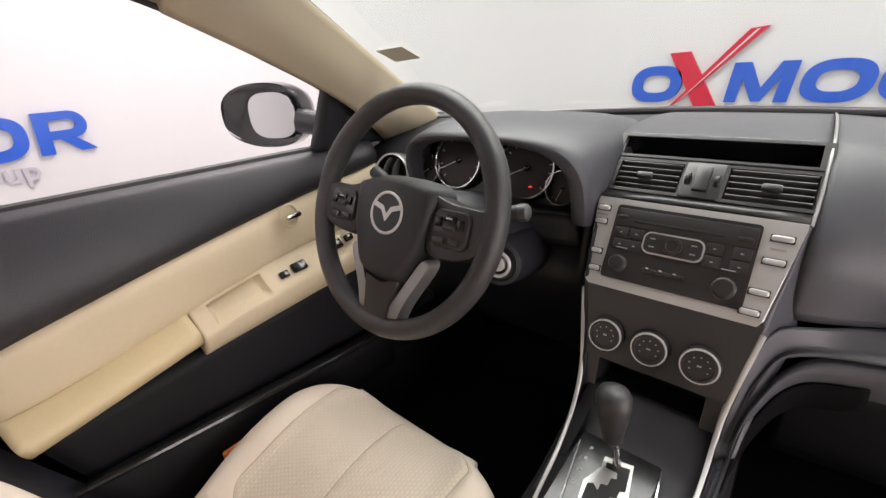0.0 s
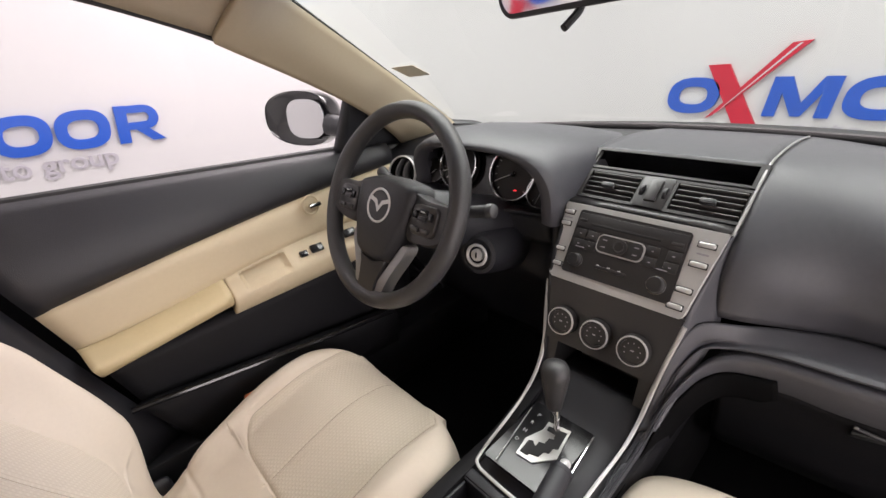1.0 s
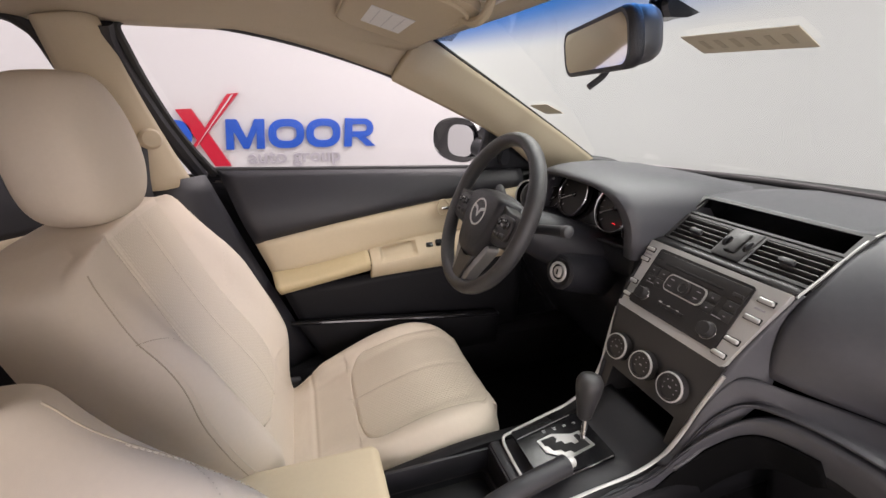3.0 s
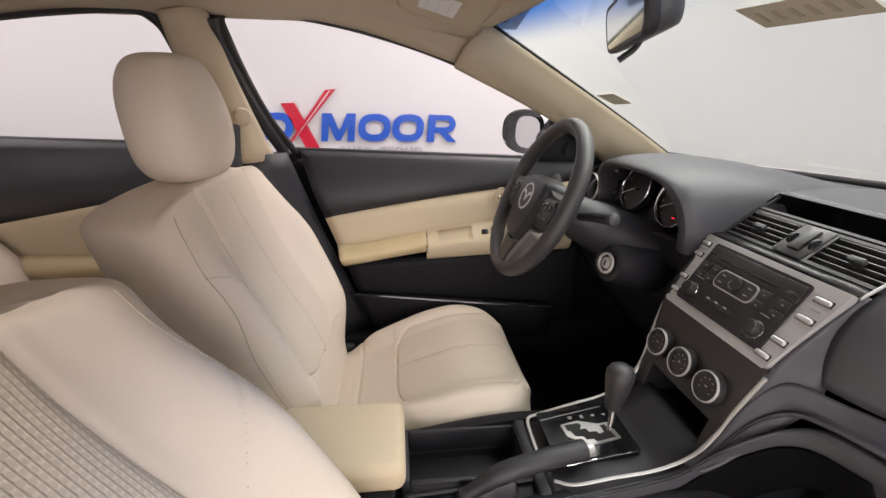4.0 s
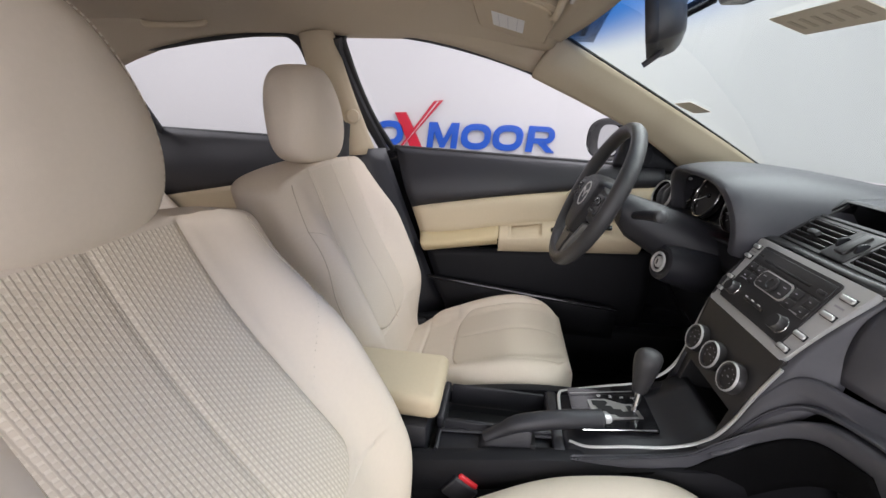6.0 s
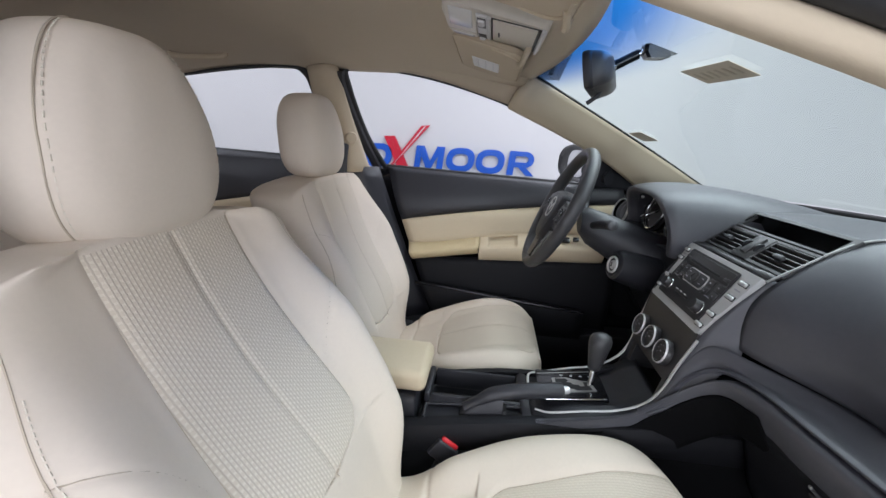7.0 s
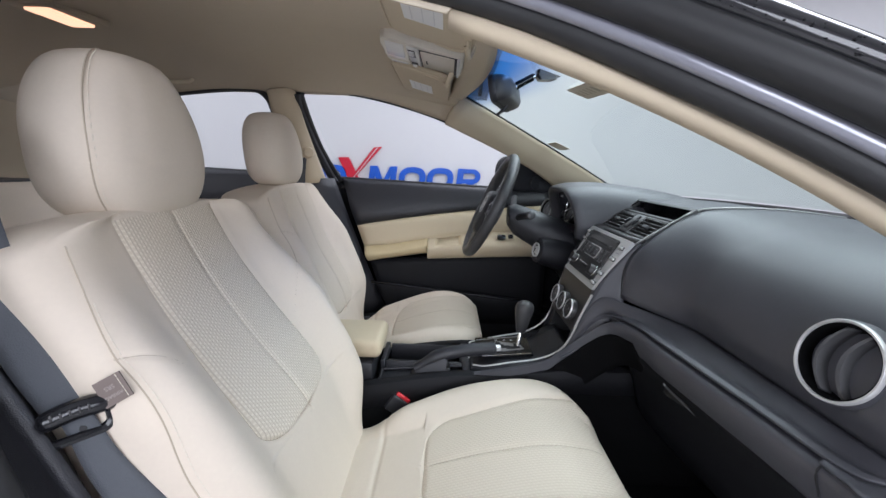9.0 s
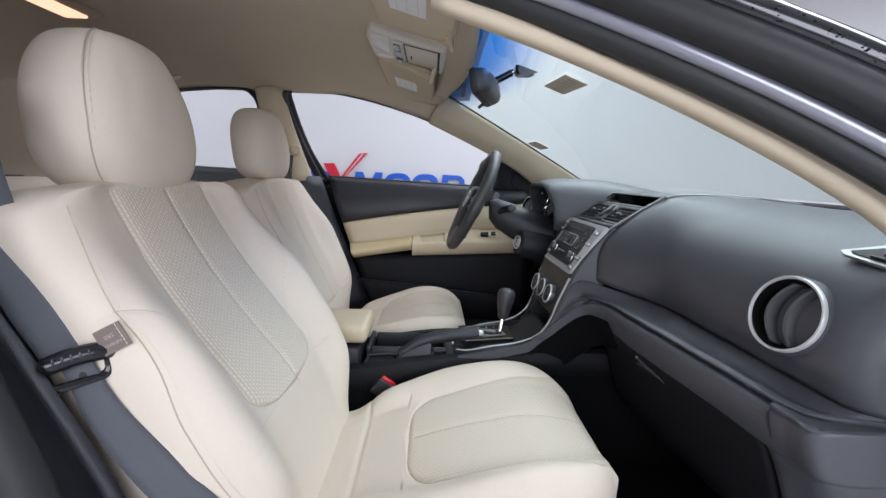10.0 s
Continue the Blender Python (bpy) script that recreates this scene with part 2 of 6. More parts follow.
def loft(curves, n, m=None):
    """A sheet through several guide curves: n points along each, splined across in m rows."""
    g = [spline(c, n) for c in curves]
    m = m or 4 * len(g)
    cols = [spline([c[i] for c in g], m) for i in range(n)]
    return skin([[cols[i][j] for i in range(n)] for j in range(m)])


def tube(pts, r, seg=10, n=0, closed=False, flat=1.0, bm=None, up=(0, 0, 1)):
    """A round or flattened bar along pts; r may be a function of 0..1."""
    p = spline(pts, n) if n else [Vector(q) for q in pts]
    rows, k = [], len(p)
    for i in range(k):
        d = (p[(i + 1) % k] - p[i - 1]) if closed else (p[min(i + 1, k - 1)] - p[max(i - 1, 0)])
        d.normalize()
        s = d.cross(Vector(up)).normalized()
        u = s.cross(d)
        rr = r(i / (k - 1)) if callable(r) else r
        rows.append([p[i] + (s * math.cos(a) + u * math.sin(a) * flat) * rr for a in (2 * math.pi * j / seg for j in range(seg))])
    if closed:
        rows.append(rows[0])
        bm = skin(rows, True, False, bm)
        bmesh.ops.remove_doubles(bm, verts=bm.verts[:], dist=1e-6)
        return bm
    return skin(rows, True, True, bm)


def rbox(c, size, r=0.004, m=None, seg=2, bm=None, taper=1.0):
    """A box with rounded edges at c; m turns it; taper narrows its top."""
    own = bmesh.new()
    bmesh.ops.create_cube(own, size=1)
    for v in own.verts:
        k = taper if v.co.z > 0 else 1
        v.co = Vector((v.co.x * size[0] * k, v.co.y * size[1] * k, v.co.z * size[2]))
    if r:
        bmesh.ops.bevel(own, geom=own.edges[:], offset=min(r, 0.49 * min(size)), segments=seg, affect="EDGES", profile=0.5)
    t = Matrix.Translation(c) @ (m.to_4x4() if m else Matrix.Identity(4))
    own.transform(t)
    if bm is None:
        return own
    me = bpy.data.meshes.new("tmp")
    own.to_mesh(me)
    own.free()
    bm.from_mesh(me)
    bpy.data.meshes.remove(me)
    return bm


def axes(normal, up=(0, 0, 1)):
    """A turn whose z is the normal and whose y lies near up."""
    z = Vector(normal).normalized()
    x = Vector(up).cross(z).normalized()
    y = z.cross(x)
    return Matrix((x, y, z)).transposed()


def lathe(c, normal, prof, seg=40, bm=None, up=(0, 0, 1), sx=1.0, sy=1.0):
    """A turned shape: prof is (radius, height along the normal)."""
    m = axes(normal, up)
    c = Vector(c)
    rows = []
    for r, h in prof:
        rows.append([c + m @ Vector((r * sx * math.cos(a), r * sy * math.sin(a), h)) for a in (2 * math.pi * j / seg for j in range(seg))])
    return skin(rows, True, True, bm)


def ring(c, normal, r, w, h, seg=40, bm=None, sx=1.0, sy=1.0, up=(0, 0, 1)):
    """A flat ring of width w and height h with rounded lip."""
    prof = [(r, 0), (r, h * 0.7), (r - w * 0.25, h), (r - w * 0.75, h), (r - w, h * 0.7), (r - w, 0), (r, 0)]
    m = axes(normal, up)
    c = Vector(c)
    rows = [[c + m @ Vector((q * sx * math.cos(a), q * sy * math.sin(a), z)) for a in (2 * math.pi * j / seg for j in range(seg))] for q, z in prof]
    bm = skin(rows, True, False, bm)
    return bm


def plate(c, m, pts, h, bm=None):
    """A flat plate: outline pts in the plane of turn m at c, raised by h."""
    bm = bm or bmesh.new()
    c = Vector(c)
    lo = [bm.verts.new(c + m @ Vector((x, y, 0))) for x, y in pts]
    hi = [bm.verts.new(c + m @ Vector((x, y, h))) for x, y in pts]
    k = len(pts)
    bm.faces.new(hi)
    bm.faces.new(lo[::-1])
    for i in range(k):
        j = (i + 1) % k
        bm.faces.new((lo[i], lo[j], hi[j], hi[i]))
    return bm


def rounded(w, h, r, k=5):
    """Outline of a rounded rectangle."""
    out = []
    for sx, sy, a0 in ((1, 1, 0), (-1, 1, 90), (-1, -1, 180), (1, -1, 270)):
        for i in range(k + 1):
            a = radians(a0 + 90 * i / k)
            out.append((sx * (w / 2 - r) + r * math.cos(a), sy * (h / 2 - r) + r * math.sin(a)))
    return out


def words(text, c, m, size, parent, material, name="lettering"):
    cu = bpy.data.curves.new("tmp", "FONT")
    cu.body, cu.size, cu.align_x, cu.align_y, cu.extrude = text, size, "CENTER", "CENTER", 0.0002
    tmp = bpy.data.objects.new("tmp", cu)
    scene.collection.objects.link(tmp)
    me = bpy.data.meshes.new_from_object(tmp)
    bpy.data.objects.remove(tmp)
    bm = bmesh.new()
    bm.from_mesh(me)
    bm.transform(Matrix.Translation(c) @ m.to_4x4())
    return part(name, bm, material, parent)


def flip(p):
    """Mirror a point over the car's middle."""
    return Vector((2 * CX - p[0], p[1], p[2]))


def smoothstep(a, b, x):
    t = min(1, max(0, (x - a) / (b - a)))
    return t * t * (3 - 2 * t)


# ---------------------------------------------------------------- the studio
WL, WF, WR, WB, WT = -2.97, 3.35, 3.8, -5.0, 3.4


def slab(name, lo, hi, material, label, category):
    c = [(a + b) / 2 for a, b in zip(lo, hi)]
    s = [b - a for a, b in zip(lo, hi)]
    return solo(name, rbox(c, s, 0), material, label, category, "structure")


slab("floor", (WL - 0.2, WB - 0.2, -0.1), (WR + 0.2, WF + 0.2, 0), M_FLOOR, "smooth grey painted studio floor", "floor")
slab("ceiling", (WL - 0.2, WB - 0.2, WT), (WR + 0.2, WF + 0.2, WT + 0.1), M_WALL, "plain white studio ceiling", "ceiling")
# the west and north walls run into each other in a wide curve
CR = 1.5
bend = [(WL, WB)] + [(WL, WB + (WF - CR - WB) * i / 8) for i in range(1, 8)]
bend += [(WL + CR * (1 - math.cos(math.pi / 2 * i / 40)), WF - CR * (1 - math.sin(math.pi / 2 * i / 40))) for i in range(41)]
bend += [(WL + CR + (WR - WL - CR) * i / 6, WF) for i in range(1, 7)]
solo("wall_west", skin([[V(x, y, 0.002 + (WT - 0.004) * k / 6) for x, y in bend] for k in range(7)]), M_WALL, "white studio wall curving round the corner, with raised signs", "wall", "structure")
slab("wall_east", (WR, WB, 0.002), (WR + 0.2, WF, WT - 0.002), M_WALL, "white painted studio wall", "wall")
slab("wall_south", (WL - 0.2, WB - 0.2, 0.002), (WR + 0.2, WB, WT - 0.002), M_WALL, "white painted studio wall", "wall")


def wall_sign(c, m, k, label, wide=1.0):
    """Raised shapes in blue and red with a row of small grey ones beneath. k: height of the blue shapes."""
    s = thing("wall_sign", c, label, "sign")
    z = m @ Vector((0, 0, 1))
    def at(x, y):
        return Vector(c) + m @ Vector((x * k * wide, y * k, 0))
    h = 0.022
    lean = 0.10

    def oval(x, name="blue_oval"):
        b = bmesh.new()
        rows, n = [], 36
        for q, hh in ((1, 0), (1, h), (0.60, h), (0.60, 0), (1, 0)):
            row = []
            for i in range(n):
                a = 2 * math.pi * i / n
                ca, sa = math.cos(a), math.sin(a)
                px = 0.60 * math.copysign(abs(ca) ** 0.8, ca)
                py = 0.5 * math.copysign(abs(sa) ** 0.8, sa)
                if q < 1:
                    px, py = px * 0.56, py * 0.50
                row.append(at(x + px + lean * py, 0.5 + py) + z * hh)
            rows.append(row)
        part(name, skin(rows, True, False, b), M_BLUE, s)

    def bar(name, pts, material, hh=h):
        part(name, plate(Vector(c), m, [(x * k * wide, y * k) for x, y in pts], hh), material, s)

    oval(-1.55)
    # crossing red strokes, the long one rising past the row
    bar("red_stroke", [(-1.30, 1.32), (-0.84, 1.34), (0.10, -0.55), (-0.40, -0.55)], M_RED)
    bar("red_stroke", [(-0.95, 0.02), (-1.17, -0.12), (0.30, 1.80), (0.66, 1.84)], M_RED, h + 0.006)
    bar("white_stroke", [(-1.02, -0.06), (-1.06, -0.10), (0.43, 1.78), (0.49, 1.79)], M_WALL, h + 0.009)
    # upright shapes in blue: one zigzag, two ovals, one with a looped top
    bar("blue_zigzag", [(0.02, 0), (0.27, 0), (0.33, 0.60), (0.57, 0.02), (0.75, 0.02), (1.05, 0.60), (0.99, 0), (1.25, 0), (1.35, 1), (1.03, 1), (0.71, 0.36), (0.46, 1), (0.13, 1)], M_BLUE)
    oval(2.02)
    oval(3.28)
    bar("blue_upright", [(3.98, 0), (4.26, 0), (4.36, 1), (4.08, 1)], M_BLUE)
    loop = [(4.30, 0.99), (4.76, 0.99)] + [(4.76 + 0.34 * math.cos(a), 0.665 + 0.325 * math.sin(a)) for a in (radians(80 - 16 * i) for i in range(11))] + [(4.74, 0.34), (4.26, 0.34), (4.28, 0.54), (4.72, 0.54)]
    loop += [(4.74 + 0.12 * math.cos(a), 0.665 + 0.125 * math.sin(a)) for a in (radians(-80 + 16 * i) for i in range(11))] + [(4.74, 0.79), (4.30, 0.79)]
    bar("blue_loop", loop, M_BLUE, h - 0.0015)
    bar("blue_leg", [(4.44, 0.36), (4.76, 0.36), (5.14, 0.0), (4.80, 0.0)], M_BLUE, h - 0.003)
    # small grey lettering below
    cu = bpy.data.curves.new("tmp", "FONT")
    cu.body, cu.size, cu.align_x, cu.extrude, cu.offset = "auto group", 0.66 * k, "CENTER", 0.006, 0.010 * k
    tmp = bpy.data.objects.new("tmp", cu)
    scene.collection.objects.link(tmp)
    me = bpy.data.meshes.new_from_object(tmp)
    bpy.data.objects.remove(tmp)
    b = bmesh.new()
    b.from_mesh(me)
    b.transform(Matrix.Translation(at(2.25, -0.50) + z * 0.006) @ m.to_4x4() @ Matrix.Diagonal((1.08 * wide, 1, 1, 1)))
    part("grey_lettering", b, M_GREYSIGN, s, "small raised grey lettering")
    return s


SIGN_K = 0.212
wall_sign((WL, -0.56, 0.826), axes((1, 0, 0)), SIGN_K, "raised blue, red and grey sign shapes on the white wall")
wall_sign((-0.385, WF, 0.745), axes((0, -1, 0)), 0.235, "raised blue, red and grey sign shapes on the white front wall", 1.14)

# ---------------------------------------------------------------- body shell: roof, pillars, windshield
def side_x(z):
    """The left side glass leans inwards with height."""
    return -0.775 + 0.75 * (z - 0.99)


def both(fn):
    """Call fn for the left and, mirrored, for the right."""
    fn(lambda p: Vector(p))
    fn(flip)


def roof_z(x, y):
    d = (x - CX) / 0.52
    return 1.385 - 0.055 * d * d - 0.03 * smoothstep(-0.2, 0.32, y) - 0.10 * smoothstep(-0.9, -2.0, y)


rows = []
for j in range(41):
    y = 0.27 - 2.1 * j / 40
    rows.append([Vector((CX + 0.56 * (i / 15 - 1), y - (0.04 * ((i / 15 - 1)) ** 2 if j == 0 else 0), roof_z(CX + 0.56 * (i / 15 - 1), y))) for i in range(31)])
liner = solo("headliner", skin(rows), M_HEAD, "beige woven headliner over the cabin", "headliner", "structure", thick=0.02)
if liner.data.polygons[0].normal.z > 0:
    liner.data.flip_normals()

rows = []
for j in range(41):
    y = 0.35 - 2.3 * j / 40
    rows.append([Vector((CX + 0.62 * (i / 15 - 1), y, roof_z(CX + 0.62 * (i / 15 - 1), y) + 0.06)) for i in range(31)])
solo("roof_panel", skin(rows), M_PAINT, "black painted car roof panel", "roof", "structure", thick=0.01)

WS = [(-0.515, 0.25, 1.333), (-0.620, 0.50, 1.218), (-0.715, 0.75, 1.098), (-0.795, 0.98, 0.980)]   # windshield edge of the pillar
SD = [(-0.583, 0.19, 1.246), (-0.640, 0.37, 1.171), (-0.690, 0.51, 1.108), (-0.745, 0.64, 1.036)]   # side window edge of the pillar

SDP = [(-0.560, 0.20, 1.255), (-0.622, 0.37, 1.181), (-0.689, 0.51, 1.105), (-0.755, 0.635, 1.018)]   # the same on the passenger side


def pillars(f):
    a = [f(p) for p in WS + [(-0.832, 1.08, 0.925)]]
    driver = f((-1, 0, 0)).x < 0
    b = [f(p) for p in (SD + [(-0.838, 0.80, 0.935)] if driver else SDP + [(-0.800, 0.72, 0.930)])]
    mid = [(p + q) / 2 + (f((0.014, -0.010, -0.006)) - f((0, 0, 0))) * (1.0 if driver else 0.6) for p, q in zip(a, b)]
    solo("pillar_trim", loft([a, mid, b], 24, 10), M_PILLAR, "beige plastic windshield pillar trim", "pillar trim", "structure", thick=0.02)
    out = [f((p[0] - 0.002, p[1] + 0.003, p[2] + 0.003)) for p in WS]
    solo("windshield_edge", tube(out, 0.004, 8, 24), M_RUBBER, "thin black windshield edge seal", "seal", "structure")
    # rail over the side windows
    rail = [f(p) for p in (((-0.585, 0.197, 1.243), (-0.541, -0.02, 1.303)) if driver else ((-0.558, 0.197, 1.257), (-0.527, -0.02, 1.309)))]
    rail += [f((-0.517, -0.20, 1.331)), f((-0.512, -0.35, 1.337)), f((-0.534, -0.87, 1.304)), f((-0.66, -1.45, 1.15))]
    roof = [f((-0.515, 0.258, 1.330)), f((-0.43, 0.06, 1.346)), f((-0.40, -0.12, 1.352)), f((-0.40, -0.35, 1.358)), f((-0.40, -0.9, 1.356)), f((-0.43, -1.5, 1.30))]
    solo("roof_rail_trim", loft([rail, roof], 24, 6), M_HEAD, "beige cloth roof rail trim", "roof trim", "structure", thick=0.003)
    # middle pillar
    g, k = f, (0.0 if f((-1, 0, 0)).x < 0 else -0.09)
    f = lambda p: g((p[0], p[1] + k * smoothstep(0.75, 1.0, p[2]), p[2]))
    bp = [[f((-0.506, -0.385, 1.335)), f((-0.590, -0.362, 1.18)), f((-0.682, -0.318, 0.985))],
          [f((-0.48, -0.41, 1.335)), f((-0.555, -0.40, 1.18)), f((-0.63, -0.37, 0.985))],
          [f((-0.50, -0.47, 1.33)), f((-0.585, -0.47, 1.18)), f((-0.665, -0.46, 0.985))]]
    solo("middle_pillar_trim", loft(bp, 14, 10), M_PILLAR, "beige plastic middle pillar trim", "pillar trim", "structure", thick=0.015)
    lp = [[f((-0.70, -0.29, 1.0)), f((-0.725, -0.225, 0.80)), f((-0.72, -0.15, 0.62)), f((-0.73, -0.06, 0.40))],
          [f((-0.645, -0.36, 1.0)), f((-0.66, -0.31, 0.80)), f((-0.66, -0.27, 0.62)), f((-0.67, -0.2, 0.40))],
          [f((-0.69, -0.47, 1.0)), f((-0.70, -0.45, 0.80)), f((-0.70, -0.45, 0.62)), f((-0.70, -0.42, 0.40))]]
    solo("lower_pillar_trim", loft(lp, 14, 10), M_BLACK, "black plastic lower middle pillar trim", "pillar trim", "structure", thick=0.015)


both(pillars)

header = [[V(CX + 0.50 * u, 0.25 + 0.062 * (1 - u * u), 1.328 + 0.012 * (1 - u * u)) for u in (-1, -0.5, 0, 0.5, 1)],
          [V(CX + 0.47 * u, 0.20 + 0.03 * (1 - u * u), 1.335 + 0.018 * (1 - u * u)) for u in (-1, -0.5, 0, 0.5, 1)]]
solo("windshield_header", loft(header, 24, 5), M_HEAD, "beige cloth trim over the windshield", "trim", "structure", thick=0.02)

rows = []
for j in range(21):
    e = spline(WS, 21)[j]
    half = CX - e.x + 0.01
    bow = 0.05 + 0.17 * (j / 20)
    crown = 0.012 + 0.028 * math.sin(math.pi * j / 20)
    rows.append([Vector((CX + half * u, e.y + bow * (1 - u * u), e.z + crown * (1 - u * u))) for u in (i / 12 - 1 for i in range(25))])
ws = solo("windshield", skin(rows), M_SCREENGLASS, "clear windshield with a blue tint band along its top", "windshield", "structure")
face_to(ws, (CX, 0, 1.0))
ws.visible_shadow = True      # its tint band colours the light on the pillars

# cowl and wipers beyond the dash
rows = []
for j in range(6):
    rows.append([Vector((CX + 0.76 * u, 1.21 - 0.20 * u * u + 0.06 * j, 0.975 + 0.012 * (j < 2) - 0.004 * j - 0.01 * u * u)) for u in (i / 12 - 1 for i in range(25))])
solo("cowl", skin(rows), M_RUBBER, "black plastic cowl below the windshield", "cowl", "structure", thick=0.02)
rows = []
for j in range(13):
    rows.append([Vector((CX + 0.80 * u, 1.40 + 0.108 * j, 0.925 - 0.0022 * j * j - 0.10 * u * u)) for u in (i / 12 - 1 for i in range(25))])
solo("hood_panel", skin(rows), M_PAINT, "black painted car hood", "hood", "structure", thick=0.01)
def wiper(x0, x1, y0, y1):
    w = thing("wiper", (x0, y0, 0.985), "black wiper arm and blade under the windshield", "wiper")
    part("wiper_arm", tube([(x0, y0, 0.976), ((x0 + x1) / 2, (y0 + y1) / 2 + 0.03, 0.979), (x1, y1, 0.974)], 0.004, 6, 12), M_RUBBER, w)
    part("wiper_blade", tube([(x0 + 0.1, y0 + 0.03, 0.976), (x1, y1 + 0.01, 0.978)], 0.005, 6), M_RUBBER, w)


wiper(-0.35, 0.30, 1.225, 1.235)
wiper(0.25, 0.68, 1.215, 1.08)

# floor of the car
solo("cabin_floor", rbox((CX, -0.3, 0.20), (1.55, 2.9, 0.06), 0.02), M_CARPETSHADE, "black carpeted cabin floor", "carpet", "structure")
solo("firewall", rbox((CX, 1.05, 0.55), (1.50, 0.05, 0.70), 0.02), M_CARPETSHADE, "black carpeted front bulkhead", "bulkhead", "structure")
solo("door_sill", rbox((-0.72, 0.0, 0.30), (0.12, 2.0, 0.20), 0.02), M_BLACK, "black plastic door sill", "sill", "structure")
solo("door_sill", rbox((0.785, 0.0, 0.28), (0.12, 2.0, 0.20), 0.02), M_BLACK, "black plastic door sill", "sill", "structure")

# open doorway on the passenger side: seal, painted frame, roof edge
def doorway(path_in, dx, dz, dy, r, material, name, label, flat=1.0):
    solo(name, tube([(p[0] + dx, p[1] + dy, p[2] + dz) for p in path_in], r, 10, 40, flat=flat), material, label, "door frame", "structure")


OPEN = [flip(p) for p in ((-0.52, -0.40, 1.330), (-0.522, -0.02, 1.316), (-0.553, 0.25, 1.258), (-0.668, 0.48, 1.138), (-0.755, 0.635, 1.033), (-0.805, 0.72, 0.95), (-0.83, 0.78, 0.83), (-0.83, 0.80, 0.5))]
doorway(OPEN, 0.014, 0.004, 0.006, 0.016, M_RUBBER, "door_seal", "black rubber door seal round the open doorway")
doorway(OPEN, 0.024, 0.008, 0.010, 0.0030, M_VANE, "door_seal", "thin grey seal line round the doorway")
# this bead's lighter grey stands in for the reflection along the frame
doorway(OPEN, 0.035, 0.012, 0.014, 0.0095, M_FRAMESHEEN, "door_frame", "glossy painted door frame, greyed lighter for its highlight")
solo("frame_panel", loft([[p + V(d, e, f) for p in OPEN] for d, e, f in ((0.012, 0.010, 0.010), (0.030, 0.022, 0.018), (0.046, 0.034, 0.036), (0.052, 0.046, 0.052))], 40, 10), M_RUBBER, "black door frame behind its seals", "door frame", "structure", thick=0.004)
doorway(OPEN, 0.053, 0.030, 0.026, 0.020, M_RUBBER, "door_frame", "black outer door frame")
doorway(OPEN, 0.056, 0.053, 0.042, 0.015, M_PAINT, "roof_edge", "black painted roof edge with water drops")
# water drops on the outer roof edge
rng = random.Random(5)
edge_line = spline([(p[0] + 0.058, p[1] + 0.040, p[2] + 0.050) for p in OPEN[1:5]], 60)
drops = bmesh.new()
for k in range(220):
    p = edge_line[rng.randrange(8, 58)]
    a = radians(rng.uniform(-20, 90))
    r = rng.uniform(0.0006, 0.0016)
    own = Matrix.Translation(p + V(0.0145 * math.cos(a), rng.uniform(-0.01, 0.01), 0.0145 * math.sin(a))) @ Matrix.Diagonal((r, r * 1.3, r * 0.8, 1))
    bmesh.ops.create_icosphere(drops, subdivisions=1, radius=1, matrix=own)
solo("water_drops", drops, M_GLOSS, "small water drops on the black roof edge", "water drops", "stuff")
# passenger middle pillar, outer
solo("door_seal", tube([flip(p) for p in ((-0.54, -0.36, 1.32), (-0.66, -0.33, 1.12), (-0.76, -0.28, 0.95), (-0.77, -0.20, 0.70), (-0.77, -0.12, 0.45), (-0.77, -0.05, 0.36))], 0.022, 10, 30), M_RUBBER, "black rubber seal on the middle pillar", "door frame", "structure")
solo("pillar_panel", loft([[flip(p) for p in ((-0.57, -0.40, 1.34), (-0.70, -0.38, 1.1), (-0.80, -0.33, 0.9), (-0.81, -0.25, 0.65), (-0.81, -0.15, 0.36))],
                           [flip(p) for p in ((-0.60, -0.52, 1.34), (-0.72, -0.52, 1.1), (-0.82, -0.50, 0.9), (-0.84, -0.45, 0.65), (-0.83, -0.40, 0.36))]], 20, 6), M_PAINT, "black painted middle pillar", "pillar", "structure", thick=0.01)


# ---------------------------------------------------------------- driver's door
def door_x(z):
    """Inner face of the left doors by height."""
    return -0.715 - 0.055 * smoothstep(0.82, 1.0, z) - 0.01 * smoothstep(0.7, 0.3, z)


def rear_edge(z):
    return -0.262 + (0.995 - z) * 0.36


def band(y0f, y1f, zlo, zhi, out, n=28, m=10, puff=0.0):
    """A door panel strip between two heights that may change along y."""
    rows = []
    for j in range(m + 1):
        v = j / m
        row = []
        for i in range(n + 1):
            u = i / n
            zz = zlo(u) + (zhi(u) - zlo(u)) * v
            y = y0f(zz) + (y1f(zz) - y0f(zz)) * u
            edge = min(1, 6 * min(v, 1 - v, 2 * u, 2 * (1 - u)))
            row.append(Vector((door_x(zz) + out(u, v) + puff * math.sin(math.pi * min(1, max(0, edge)) / 2), y, zz)))
        rows.append(row)
    return skin(rows)


def front_edge(z):
    return 0.66


door = thing("driver_door", (-0.76, 0.2, 0.4), "closed driver's door with beige and black trim", "car door")
ins_top = lambda u: 0.800 + 0.115 * u + 0.012 * math.sin(math.pi * u)
arm_top = lambda u: 0.704 + 0.080 * smoothstep(0, 0.75, u)
ins_bot = lambda u: 0.640 + 0.045 * u
belt = lambda u: 1.000 - 0.030 * u
